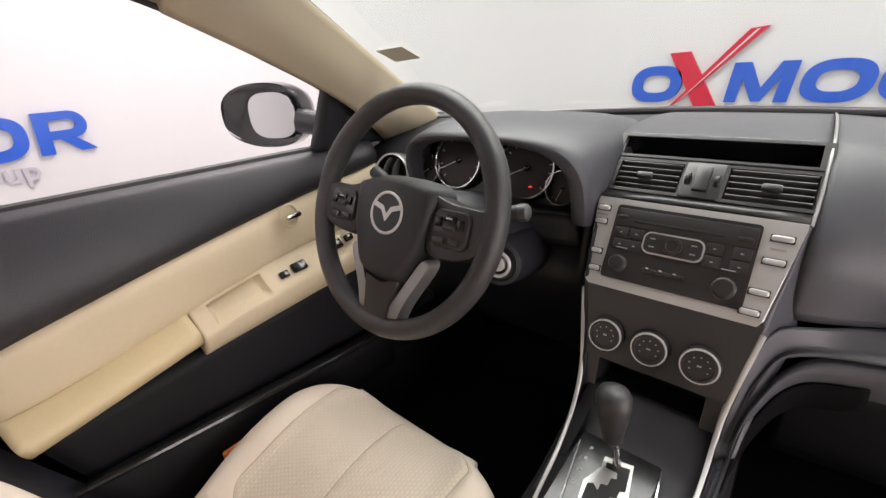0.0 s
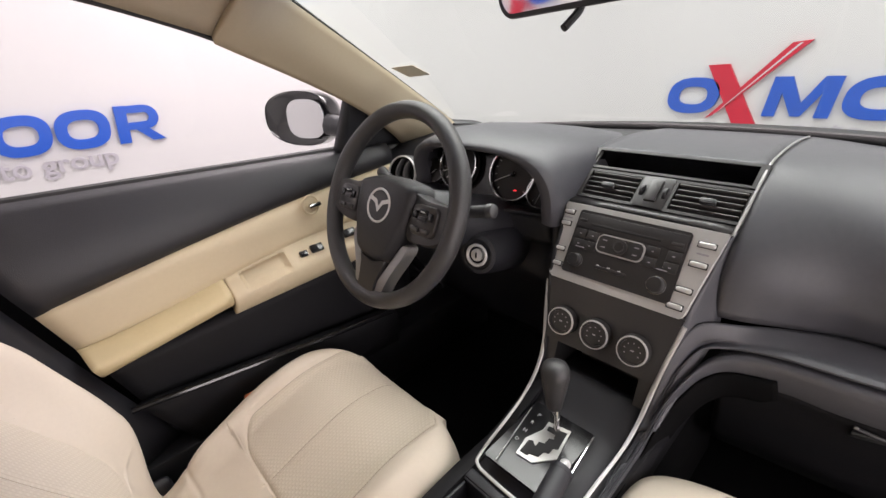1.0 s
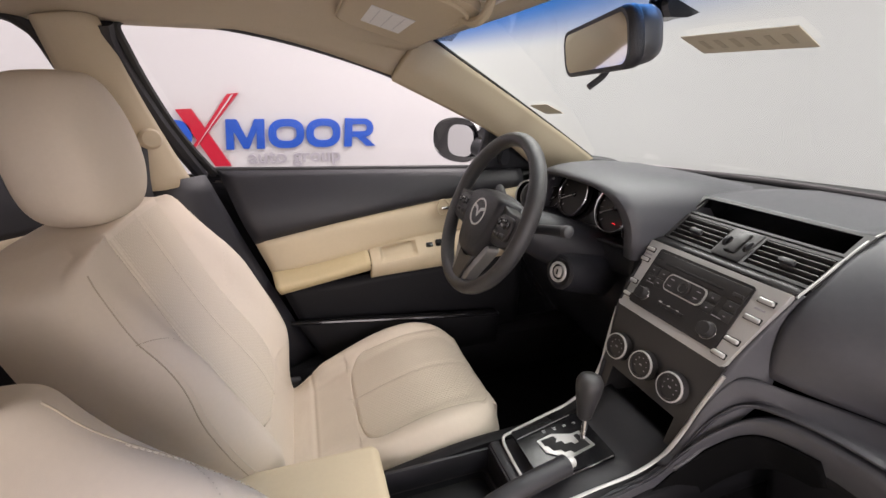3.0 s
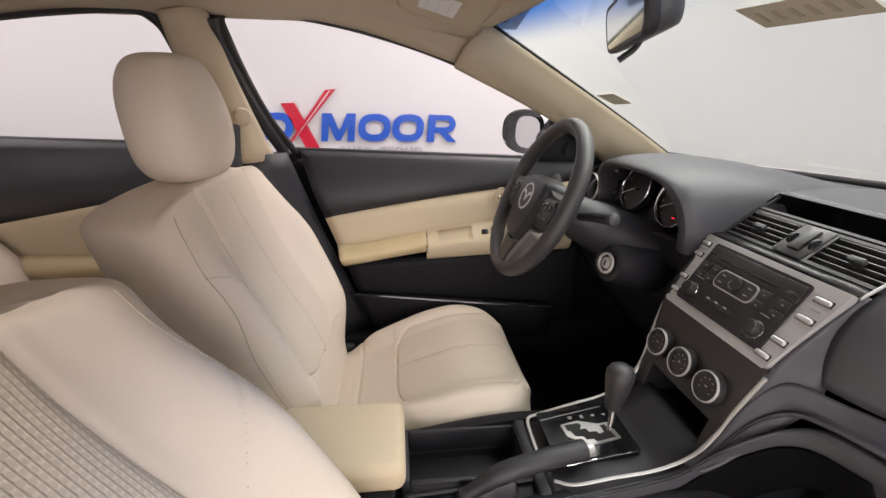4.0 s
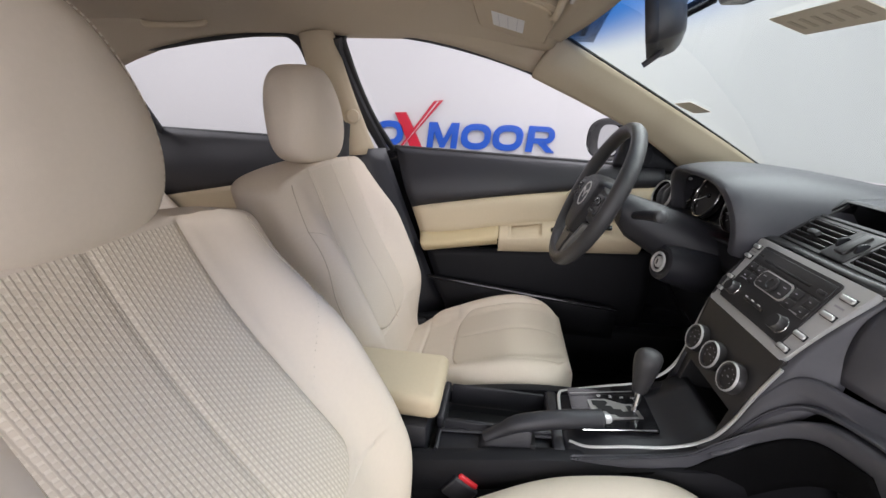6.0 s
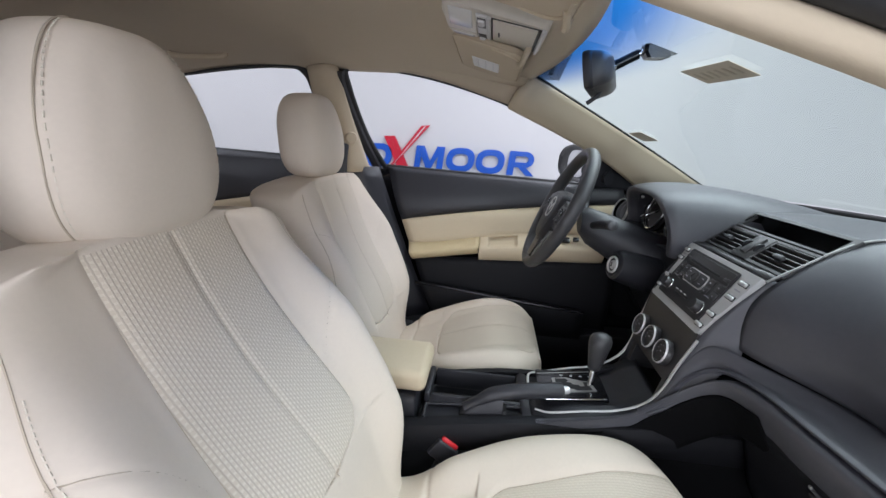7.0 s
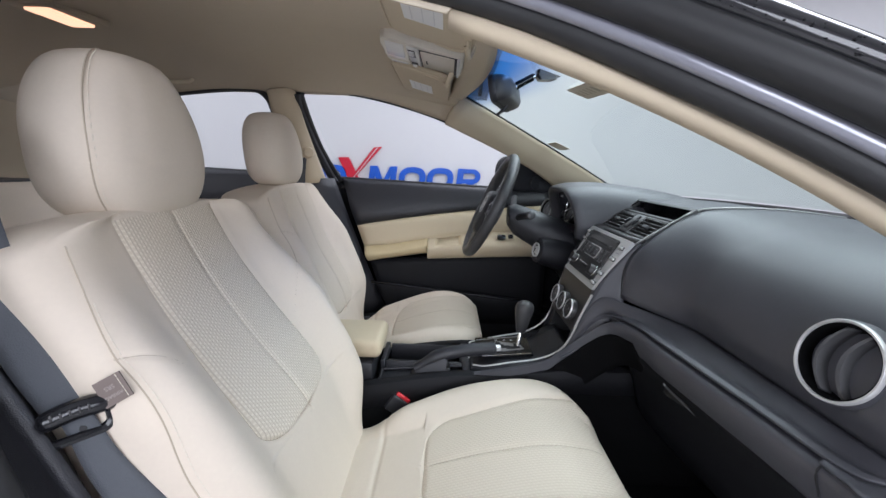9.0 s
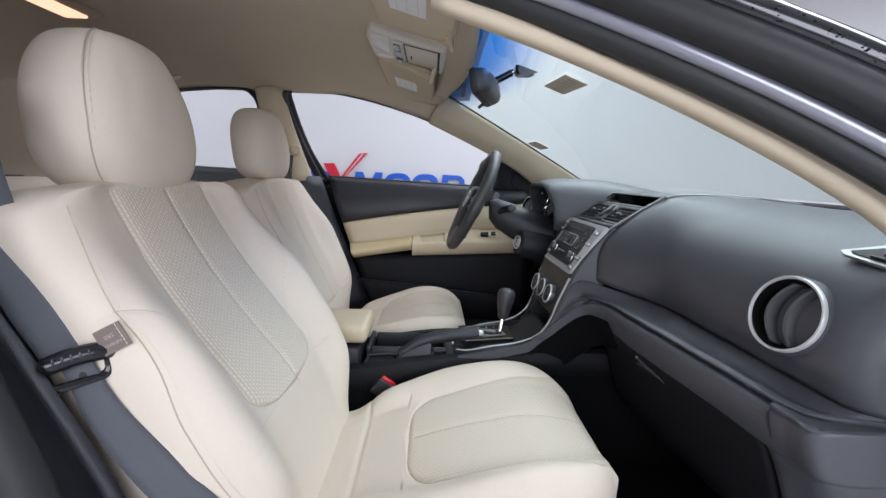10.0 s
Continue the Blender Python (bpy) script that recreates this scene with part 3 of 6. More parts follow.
part("upper_panel", band(rear_edge, front_edge, lambda u: ins_top(u) - 0.004, belt, lambda u, v: 0.018 * math.sin(math.pi * v * 0.9), puff=0.006), M_BLACK, door, "black grained vinyl upper panel", thick=0.02)
part("insert", band(rear_edge, front_edge, arm_top, ins_top, lambda u, v: 0.0, puff=0.008), M_TRIM, door, "beige vinyl insert", thick=0.02)
# armrest: a rolled pad, thicker behind the seam
def arm_out(u, v):
    full = math.sin(math.pi * v) ** 0.6 if v < 0.5 else 0.5 + 0.5 * math.cos(math.pi * (2 * v - 1))
    return 0.044 * full + 0.012 * (1 - v) + 0.003
part("armrest", band(lambda z: rear_edge(z), lambda z: 0.125, ins_bot, lambda u: arm_top(u * 0.42) + 0.004, lambda u, v: arm_out(0.2, v), n=20, m=16), M_TRIM2, door, "rolled beige armrest pad", thick=0.02)
part("pull_panel", band(lambda z: 0.128, lambda z: 0.60, lambda u: ins_bot(0.42 + 0.58 * u), lambda u: arm_top(0.42 + 0.58 * u) + 0.004, lambda u, v: arm_out(0.8, v) - 0.022 * smoothstep(0.065, 0.09, u) * (1 - smoothstep(0.29, 0.315, u)) * smoothstep(0.55, 0.62, v) * (1 - smoothstep(0.86, 0.91, v)), n=90, m=40), M_TRIM, door, "beige switch and grip panel", thick=0.02)
part("lower_panel", band(rear_edge, front_edge, lambda u: 0.36, lambda u: ins_bot(u) + 0.006, lambda u, v: 0.010 * math.sin(math.pi * v)), M_SHADEDBLACK, door, "black plastic lower door panel below the armrest", thick=0.02)
part("door_pocket", loft([[V(-0.70, -0.10, 0.545), V(-0.69, 0.17, 0.525), V(-0.685, 0.55, 0.49)], [V(-0.665, -0.10, 0.545), V(-0.648, 0.17, 0.525), V(-0.64, 0.55, 0.49)], [V(-0.67, -0.02, 0.38), V(-0.655, 0.2, 0.38), V(-0.65, 0.55, 0.38)]], 20, 10), M_SHADEDBLACK, door, "black map pocket", thick=0.012)
part("pocket_lip", tube([(-0.675, -0.12, 0.550), (-0.662, -0.02, 0.546), (-0.655, 0.17, 0.528), (-0.648, 0.36, 0.511), (-0.646, 0.55, 0.494)], 0.0065, 8, 24), M_GLOSS, door, "glossy black lip of the map pocket")
# grip recess, switches, handle
gm = axes((1, 0, 0.15))
sw = [(0.315, 0.016, 0.022), (0.352, 0.022, 0.034), (0.452, 0.022, 0.036), (0.492, 0.016, 0.022)]
for yy, w, ln in sw:
    part("window_switch", rbox((-0.684, yy, 0.754 + 0.12 * (yy - 0.32)), (w, ln, 0.012), 0.003, axes((0.70, 0, 0.71), (0, 1, 0))), M_GLOSS, door, "small black switch")
part("handle_cup", lathe((-0.700, 0.365, 0.868), (1, 0, 0.05), [(0.027, 0), (0.027, 0.004), (0.024, 0.005), (0.021, 0.001), (0.001, 0.0005)], 30, sx=0.8), M_TRIM, door, "beige handle cup")
part("door_handle", rbox((-0.692, 0.372, 0.868), (0.010, 0.034, 0.011), 0.004), M_CHROME, door, "chrome door pull")
part("mirror_sail", loft([[V(-0.768, 0.490, 0.980), V(-0.728, 0.497, 1.06), V(-0.686, 0.497, 1.128)], [V(-0.788, 0.620, 0.970), V(-0.760, 0.560, 1.04), V(-0.690, 0.500, 1.130)], [V(-0.832, 0.800, 0.955), V(-0.775, 0.660, 1.045), V(-0.692, 0.508, 1.134)]], 12, 8), M_BLACK, door, "black corner cover", thick=0.02)
# frame of the window
fr = [(side_x(0.99), -0.275, 0.99), (-0.665, -0.325, 1.12), (-0.56, -0.355, 1.27), (-0.526, -0.345, 1.334), (-0.530, -0.2, 1.334), (-0.553, -0.02, 1.306), (-0.595, 0.19, 1.249), (-0.652, 0.37, 1.174), (-0.702, 0.51, 1.111), (-0.760, 0.64, 1.036), (-0.785, 0.70, 0.995)]
part("window_frame", tube(fr, 0.011, 8, 60, up=(1, 0, 0)), M_RUBBER, door, "black rubber window channel")
part("window_seal", tube([(-0.752, -0.302, 0.99), (-0.640, -0.345, 1.13), (-0.545, -0.375, 1.27), (-0.512, -0.372, 1.322)], 0.017, 8, 24, up=(1, 0, 0)), M_BLACK, door, "black rubber seal")
part("belt_seal", tube([(-0.778, -0.28, 0.998), (-0.778, 0.64, 0.970)], 0.010, 8), M_RUBBER, door, "black belt line seal")
g = []
for j in range(9):
    z = 0.985 + 0.335 * j / 8
    y1 = 0.72 - 0.82 * (j / 8) ** 1.6
    g.append([V(side_x(z) - 0.006, -0.27 - 0.24 * (z - 0.985) + (y1 + 0.27 + 0.24 * (z - 0.985)) * i / 12, z) for i in range(13)])
pane = part("window_pane", skin(g), M_GLASS, door, "clear side window")
face_to(pane, (CX, -0.3, 1.1))

# outside mirror
om = thing("door_mirror", (-0.86, 0.55, 0.99), "black outside mirror on the driver's door", "mirror")
mm = axes((0.32, -0.94, 0.03))
shell = bmesh.new()
rows = []
for h, k in ((0.0, 0.95), (0.004, 1.0), (-0.025, 1.02), (-0.055, 0.93), (-0.08, 0.72), (-0.095, 0.4), (-0.10, 0.05)):
    row = []
    for i in range(36):
        a = 2 * math.pi * i / 36
        ca, sa = math.cos(a), math.sin(a)
        row.append(V(-0.962, 0.50, 1.048) + mm @ Vector(((0.126 if ca > 0 else 0.138) * k * math.copysign(abs(ca) ** (0.75 if ca > 0 else 1.0), ca), 0.078 * k * math.copysign(abs(sa) ** 0.75, sa), h)))
    rows.append(row)
part("housing", skin(rows, True, True), M_PAINT, om, "dark painted mirror housing")
pts = []
for i in range(36):
    a = 2 * math.pi * i / 36
    ca, sa = math.cos(a), math.sin(a)
    pts.append((0.032 + 0.072 * math.copysign(abs(ca) ** 0.7, ca), 0.055 * math.copysign(abs(sa) ** 0.7, sa)))
part("mirror_glass", plate(V(-0.962, 0.50, 1.048) + mm @ V(0, 0, 0.004), mm, pts, 0.004), M_MIRROR, om, "silvered mirror glass")
part("stalk", tube([(-0.86, 0.535, 1.035), (-0.80, 0.57, 1.02), (-0.75, 0.60, 1.01)], 0.030, 10, 10), M_BLACK, om)

# ---------------------------------------------------------------- rear door and rear side of the cabin
def rear_door(f, side):
    rd = thing("rear_door", f((-0.76, -0.8, 0.4)), "closed rear door with black and beige trim behind the " + side + " seat", "car door", "rear doors")

    def rband(z0, z1, out, y0=-1.60, y1=-0.45):
        rows = []
        for j in range(9):
            v = j / 8
            rows.append([f((-0.70 - 0.06 * smoothstep(0.84, 1.02, z0(i / 20) + (z1(i / 20) - z0(i / 20)) * v) + out(v), y0 + (y1 - y0) * i / 20, z0(i / 20) + (z1(i / 20) - z0(i / 20)) * v)) for i in range(21)])
        return skin(rows)

    part("upper_panel", rband(lambda u: 0.696 + 0.22 * u, lambda u: 1.045 - 0.035 * u, lambda v: 0.012 * math.sin(math.pi * v)), M_BLACK, rd, "black grained vinyl upper panel", thick=0.02)
    part("insert", rband(lambda u: 0.66, lambda u: 0.70 + 0.22 * u, lambda v: 0.004), M_TRIM, rd, "beige vinyl insert", thick=0.02)
    part("armrest", rband(lambda u: 0.62, lambda u: 0.70, lambda v: 0.05 * math.sin(math.pi * v) ** 0.6), M_TRIM2, rd, "beige armrest pad", thick=0.02)
    part("lower_panel", rband(lambda u: 0.34, lambda u: 0.64, lambda v: 0.0), M_BLACK, rd, "black lower panel", thick=0.02)
    part("belt_seal", tube([f(p) for p in ((-0.778, -0.46, 1.008), (-0.775, -1.1, 1.025), (-0.755, -1.75, 1.04))], 0.010, 8, 12), M_RUBBER, rd)
    part("window_frame", tube([f(p) for p in ((-0.77, -0.47, 1.0), (-0.60, -0.485, 1.23), (-0.53, -0.50, 1.315), (-0.514, -0.58, 1.332), (-0.536, -0.864, 1.307), (-0.575, -1.174, 1.255), (-0.655, -1.45, 1.15), (-0.75, -1.66, 1.04))], 0.012, 8, 60, up=(1, 0, 0)), M_RUBBER, rd, "black rubber window channel")
    part("quarter_bar", tube([f((-0.764, -1.196, 1.02)), f((-0.575, -1.178, 1.258))], 0.013, 8), M_RUBBER, rd, "black quarter window bar")
    g = []
    for j in range(7):
        z = 1.0 + 0.32 * j / 6
        g.append([f((side_x(z) - 0.006, -1.74 + 0.5 * (z - 1.0) / 0.32 + (1.27 - 0.52 * (z - 1.0) / 0.32) * i / 8, z)) for i in range(9)])
    pane = part("window_pane", skin(g), M_GLASS, rd, "clear rear side window")
    face_to(pane, (CX, -0.3, 1.1))


rear_door(lambda p: Vector(p), "driver's")
# unseen on this side; added to keep lamp light out of the rear cabin
rear_door(flip, "passenger")
both(lambda f: solo("rear_pillar_trim", loft([[f((-0.545, -1.25, 1.30)), f((-0.64, -1.36, 1.17)), f((-0.745, -1.46, 1.03)), f((-0.75, -1.50, 0.9))], [f((-0.47, -1.55, 1.28)), f((-0.53, -1.72, 1.17)), f((-0.62, -1.83, 1.03)), f((-0.64, -1.84, 0.9))]], 16, 6), M_PILLAR, "beige rear pillar trim", "pillar trim", "structure", thick=0.02))
solo("rear_wall", rbox((CX, -1.86, 0.60), (1.5, 0.04, 0.72), 0.01), M_BLACK, "black trim panel behind the rear seat", "panel", "structure")
solo("parcel_shelf", rbox((CX, -1.66, 0.955), (1.25, 0.40, 0.02), 0.008), M_BLACK, "black parcel shelf below the rear window", "shelf", "structure")
def outer_side(f, y0):
    """Painted body side from y0 back to the tail."""
    solo("outer_side_panel", loft([[f((-0.83, y0, 0.25)), f((-0.86, y0 / 2 - 0.9, 0.25)), f((-0.84, -1.9, 0.25))], [f((-0.88, y0, 0.65)), f((-0.90, y0 / 2 - 0.9, 0.65)), f((-0.88, -1.9, 0.65))], [f((-0.81, y0, 0.96)), f((-0.80, y0 / 2 - 0.9, 0.99)), f((-0.78, -1.9, 1.0))]], 16, 8), M_PAINT, "black painted body side", "car body", "structure", thick=0.01)


outer_side(lambda p: Vector(p), 1.2)
# unseen as well, added to close the rear right side against light
outer_side(flip, -0.52)


def rear_bench():
    b = thing("rear_bench", (CX, -1.2, 0.26), "beige cloth rear bench with headrests", "seat")
    part("cushion", rbox((CX, -1.05, 0.43), (1.25, 0.50, 0.16), 0.05, seg=4), M_BEIGE, b)
    prof = [(-0.985, 0.50), (-1.04, 0.68), (-1.10, 0.775), (-1.18, 0.862), (-1.27, 0.935), (-1.35, 0.962), (-1.42, 0.945), (-1.45, 0.86), (-1.44, 0.60)]
    rows = []
    for i in range(33):
        x = CX + 0.70 * (i / 16 - 1)
        k = 1 - 0.10 * smoothstep(0.60, 0.70, abs(x - CX))
        dip = 0.02 * smoothstep(0.56, 0.30, abs(x - CX))
        rows.append(spline([(x, y - dip, 0.50 + (z - 0.50) * k) for y, z in prof], 24))
    part("backrest", skin(rows), M_BEIGE, b, "beige cloth rear backrest", thick=0.01)
    for x in (0.40,):
        part("headrest", rbox((CX + x, -1.55, 0.99), (0.26, 0.11, 0.13), 0.045, Euler((radians(-12), 0, 0)).to_matrix(), seg=4), M_BEIGE, b)


rear_bench()


# ---------------------------------------------------------------- dashboard
SX = -0.008           # middle of the centre stack


def far_y(x):
    return 1.205 - 0.24 * ((x - CX) / 0.75) ** 2


def profile(x):
    """(y, z) of the dash skin from the windshield down to the crease, by x."""
    s = smoothstep(0.135, 0.33, x)
    a = [(far_y(x), 0.978), (1.02, 0.993), (0.88, 0.995), (0.80, 0.983), (0.715, 0.931), (0.652, 0.860), (0.642, 0.768)]
    b = [(far_y(x), 0.968), (0.99, 0.985), (0.87, 0.968), (0.785, 0.925), (0.742, 0.868), (0.726, 0.805), (0.744, 0.748)]
    return [(p[0] + (q[0] - p[0]) * s, p[1] + (q[1] - p[1]) * s) for p, q in zip(a, b)]


def wrap(i, x0, r, lo=0.146, n=44, turn=10):
    """Column i of the dash: straight across to x0, round the end with radius r, then forwards. Gives x, the x of the shape, the shift in y."""
    if i <= n:
        x = lo + (x0 - lo) * i / n
        return x, x, 0.0
    if i <= n + turn:
        a = math.pi / 2 * (i - n) / turn
        return x0 + r * math.sin(a), x0, r * (1 - math.cos(a))
    return x0 + r, x0, r + 0.05 * (i - n - turn)


NC = 44 + 10 + 5
dash = thing("dashboard", (CX, 0.9, 0.5), "charcoal soft-touch dashboard of a car", "dashboard")
rows = []
for i in range(NC + 1):
    x, xs, dy = wrap(i, 0.715, 0.045, 0.142)
    rows.append(spline([(x, max(y, min(y + dy, 1.0)) if k else y, z - 0.25 * max(0, dy - 0.03) * (k < 4)) for k, (y, z) in enumerate(profile(xs))], 40))
part("passenger_pad", skin(rows), M_DASH, dash, "smooth charcoal passenger side pad", thick=0.02)
rows = []
for i in range(13):
    x = -0.175 + (0.14 + 0.175) * i / 12
    rows.append(spline([(x, far_y(x), 0.978), (x, 1.02, 0.992), (x, 0.88, 0.994), (x, 0.803, 0.990)], 14))
part("centre_pad", skin(rows), M_DASH, dash, thick=0.012)
rows = []
for i in range(37):
    x = -0.80 + (0.80 - 0.17) * i / 36
    k = smoothstep(-0.66, -0.60, x) * (1 - smoothstep(-0.20, -0.17, x))
    q = [(far_y(x), 0.972), (1.0, 0.985), (0.85 + 0.03 * k, 0.975), (0.74 + 0.08 * k, 0.950), (0.67 + 0.12 * k, 0.91), (0.645 + 0.12 * k, 0.86), (0.64 + 0.05 * k, 0.80), (0.66, 0.72), (0.72, 0.62), (0.80, 0.50), (0.90, 0.36)]
    rows.append(spline([(x, y, z) for y, z in q], 36))
part("driver_pad", skin(rows), M_BLACK, dash, thick=0.015)


def edge_y(x):
    """Front edge of the shelf below the passenger pad."""
    return 0.655 + 0.11 * (x - 0.37)


# three guide lines from the passenger door to the console: back of the shelf, its front edge, the lip of the roll below
LIP = (0.70, 0.60, 0.50, 0.40, 0.32)
line_a = [V(0.752, 0.80, 0.748), V(0.738, 0.756, 0.748)] + [V(x, 0.745, 0.7485) for x in LIP] + [V(0.25, 0.706, 0.754), V(0.19, 0.658, 0.760), V(0.135, 0.606, 0.763), V(0.117, 0.572, 0.715), V(0.110, 0.553, 0.662), V(0.106, 0.532, 0.615), V(0.106, 0.49, 0.577), V(0.103, 0.40, 0.550), V(0.101, 0.29, 0.528)]
line_e = [V(0.755, 0.79, 0.738), V(0.735, 0.715, 0.737)] + [V(x, edge_y(x), 0.735) for x in LIP] + [V(0.25, 0.642, 0.735), V(0.19, 0.627, 0.731), V(0.150, 0.607, 0.722), V(0.131, 0.578, 0.693), V(0.121, 0.556, 0.655), V(0.115, 0.535, 0.617), V(0.113, 0.492, 0.580), V(0.109, 0.40, 0.552), V(0.107, 0.29, 0.530)]
line_l = [V(0.774, 0.80, 0.728), V(0.764, 0.686, 0.7265), V(0.705, edge_y(0.70) - 0.008, 0.7165)] + [V(x, edge_y(x) - 0.007, 0.716) for x in LIP[1:]] + [V(0.25, 0.636, 0.716), V(0.19, 0.618, 0.711), V(0.160, 0.598, 0.694), V(0.141, 0.572, 0.665), V(0.128, 0.545, 0.634), V(0.122, 0.512, 0.603), V(0.119, 0.475, 0.573), V(0.114, 0.39, 0.545), V(0.112, 0.29, 0.523)]


def shifted(line, y, z, x=0.0):
    return [p + V(x, y, z) for p in line]


mid_ae = [p.lerp(q, 0.55) + V(0, 0, -0.004) for p, q in zip(line_a, line_e)]
shelf = [line_a, mid_ae, shifted(line_e, 0.012, 0.0035), shifted(line_e, 0.004, 0.002), line_e, shifted(line_e, 0.003, -0.005), shifted(line_e, 0.012, -0.009)]
part("shelf", loft(shelf, 120, 30), M_DASH, dash, "black padded shelf below the passenger pad", thick=0.003)
cap_in = [V(0.686, 0.6905, 0.7325), V(0.715, 0.694, 0.7335), V(0.733, 0.715, 0.7345), V(0.745, 0.80, 0.7345)]
cap_out = [V(0.688, 0.682, 0.7275), V(0.725, 0.680, 0.7315), V(0.760, 0.687, 0.7335), V(0.770, 0.80, 0.7345)]
part("end_cap", loft([cap_in, cap_out], 30, 5), M_DASH, dash, "charcoal end cap beside the door", thick=0.004)
lip = [shifted(line_l, 0.020, 0.009), shifted(line_l, 0.008, 0.0085), shifted(line_l, 0.002, 0.005), line_l, shifted(line_l, 0.001, -0.010), shifted(line_l, 0.010, -0.036), shifted(line_l, 0.024, -0.062)]
lip_rows = loft(lip, 120, 30)
part("bolster", lip_rows, M_DASH, dash, "padded roll over the glove box", thick=0.003)
glove = []
for i in range(NC + 1):
    xb, sb, db = wrap(i, 0.722, 0.036, 0.17)
    y = edge_y(sb) - 0.007 + db
    glove.append(spline([(xb, y + 0.020, 0.668), (xb, y + 0.024, 0.652), (xb, y + 0.036, 0.630), (xb, y + 0.06, 0.57), (xb, y + 0.10, 0.46), (xb, y + 0.22, 0.34)], 26))
GE = 40
lid = part("glovebox_lid", skin(glove[:GE]), M_SHADEDBLACK, dash, "black glove box lid", thick=0.012)
part("end_panel", skin(glove[GE:]), M_DASH, dash, "black end panel beside the glove box", thick=0.012)
part("latch_bar", tube([(0.349, 0.668, 0.645), (0.375, 0.676, 0.638), (0.424, 0.696, 0.622)], 0.0026, 8, 10), M_VANE, lid, "slim grey edge of the latch")
part("latch_pin", rbox((0.352, 0.667, 0.6465), (0.006, 0.004, 0.005), 0.0015), M_STRIP, lid, "small bright latch end")
part("latch_recess", rbox((0.378, 0.684, 0.628), (0.066, 0.008, 0.018), 0.004, Euler((radians(35), 0, radians(18))).to_matrix()), M_DARK, lid, "dark latch recess")
joint = [q + V(0, -0.0006, 0) for q in (V(0.690, 0.688, 0.7275), V(0.690, 0.6835, 0.7215), V(0.690, 0.6815, 0.7155), V(0.690, 0.6825, 0.705), V(0.690, 0.692, 0.679))]
part("cap_joint", tube(joint, 0.0016, 6, 14), M_DARK, dash, "dark joint beside the end cap")
part("accent_line", tube([(0.1405, 0.668, 0.902), (0.1425, 0.715, 0.9345), (0.1425, 0.80, 0.9860), (0.1425, 0.88, 0.9975), (0.1425, 1.02, 0.9965), (0.1425, 1.16, 0.984)], 0.0024, 6, 30), M_STRIP, dash, "thin bright edge beside the centre stack")
part("flank", skin([[V(0.140, 0.672, 0.903), V(0.146, 0.78, 0.95), V(0.142, 0.90, 0.984)], [V(0.139, 0.700, 0.912), V(0.140, 0.755, 0.953), V(0.142, 0.803, 0.988)]]), M_FACE, dash, thick=0.004)
part("flank", skin([[V(-0.155, 0.66, 0.90), V(-0.165, 0.78, 0.94), V(-0.175, 0.90, 0.985)], [V(-0.150, 0.700, 0.912), V(-0.156, 0.755, 0.953), V(-0.158, 0.803, 0.988)]]), M_FACE, dash, thick=0.004)
part("stack_cheek", skin([[V(-0.168, 0.88, 0.965), V(-0.165, 0.76, 0.935), V(-0.150, 0.66, 0.90), V(-0.142, 0.60, 0.82), V(-0.137, 0.58, 0.77), V(-0.118, 0.55, 0.66), V(-0.11, 0.52, 0.58)], [V(-0.175, 0.92, 0.955), V(-0.180, 0.85, 0.93), V(-0.18, 0.78, 0.88), V(-0.165, 0.72, 0.80), V(-0.155, 0.70, 0.75), V(-0.13, 0.68, 0.64), V(-0.12, 0.66, 0.55)]]), M_BLACK, dash, thick=0.006)

part("stack_cheek", loft([[V(0.140, 0.676, 0.906), V(0.132, 0.632, 0.850), V(0.121, 0.592, 0.785), V(0.113, 0.568, 0.72), V(0.104, 0.550, 0.655), V(0.102, 0.530, 0.612), V(0.104, 0.50, 0.588)], [V(0.150, 0.704, 0.899), V(0.150, 0.672, 0.853), V(0.150, 0.655, 0.790), V(0.158, 0.640, 0.74), V(0.146, 0.595, 0.675), V(0.134, 0.555, 0.622), V(0.128, 0.515, 0.592)]], 24, 6), M_DASH, dash, thick=0.006)

# round vent by the passenger door, its louvres, and the corner demister grille
def round_vent(c, n, r, name, label):
    v = thing(name, c, label, "air vent", "round dash vents")
    m = axes(n)
    c = Vector(c)
    part("housing", lathe(c - m @ V(0, 0, 0.002), n, [(r * 1.09, -0.03), (r * 1.09, -0.004), (r * 1.05, 0.002), (r * 1.0, 0.003), (r * 0.97, -0.019)], 40), M_DASH, v)
    part("chrome_ring", ring(c, n, r * 1.05, r * 0.085, 0.007, 48), M_SILVER, v, "satin silver ring")
    # near-black colour stands in for the shade inside the barrel
    part("barrel", lathe(c, n, [(r * 0.965, -0.018), (r * 0.965, 0.003), (r * 0.93, 0.004), (r * 0.91, -0.006), (r * 0.88, -0.0165), (0.001, -0.017)], 40), M_CARPETSHADE, v)
    # two upright blades with rounded rims, both bowed towards the cabin's middle
    for dx in (-0.26, 0.34):
        rows = []
        for off, h in ((0.006, -0.017), (0.002, -0.006), (-0.0015, 0.0005), (0.0, 0.003), (0.0035, 0.0015), (0.007, -0.006), (0.011, -0.017)):
            rows.append([c + m @ V(dx * r + off - 0.30 * r * (1 - t * t), t * r * 0.86, (h + 0.017) * (1 - 0.5 * t * t) - 0.017) for t in (k / 10 - 1 for k in range(21))])
        part("louvre", skin(rows), M_VANE, v, "dark grey curved louvre", thick=0.001)
    return v


round_vent((0.645, 0.722, 0.844), (0.10, -0.96, 0.26), 0.0530, "round_vent", "round swivelling vent with silver ring in the dashboard")
round_vent((-0.655, 0.632, 0.900), (0.20, -0.95, 0.25), 0.046, "round_vent", "round swivelling vent with silver ring near the driver's door")
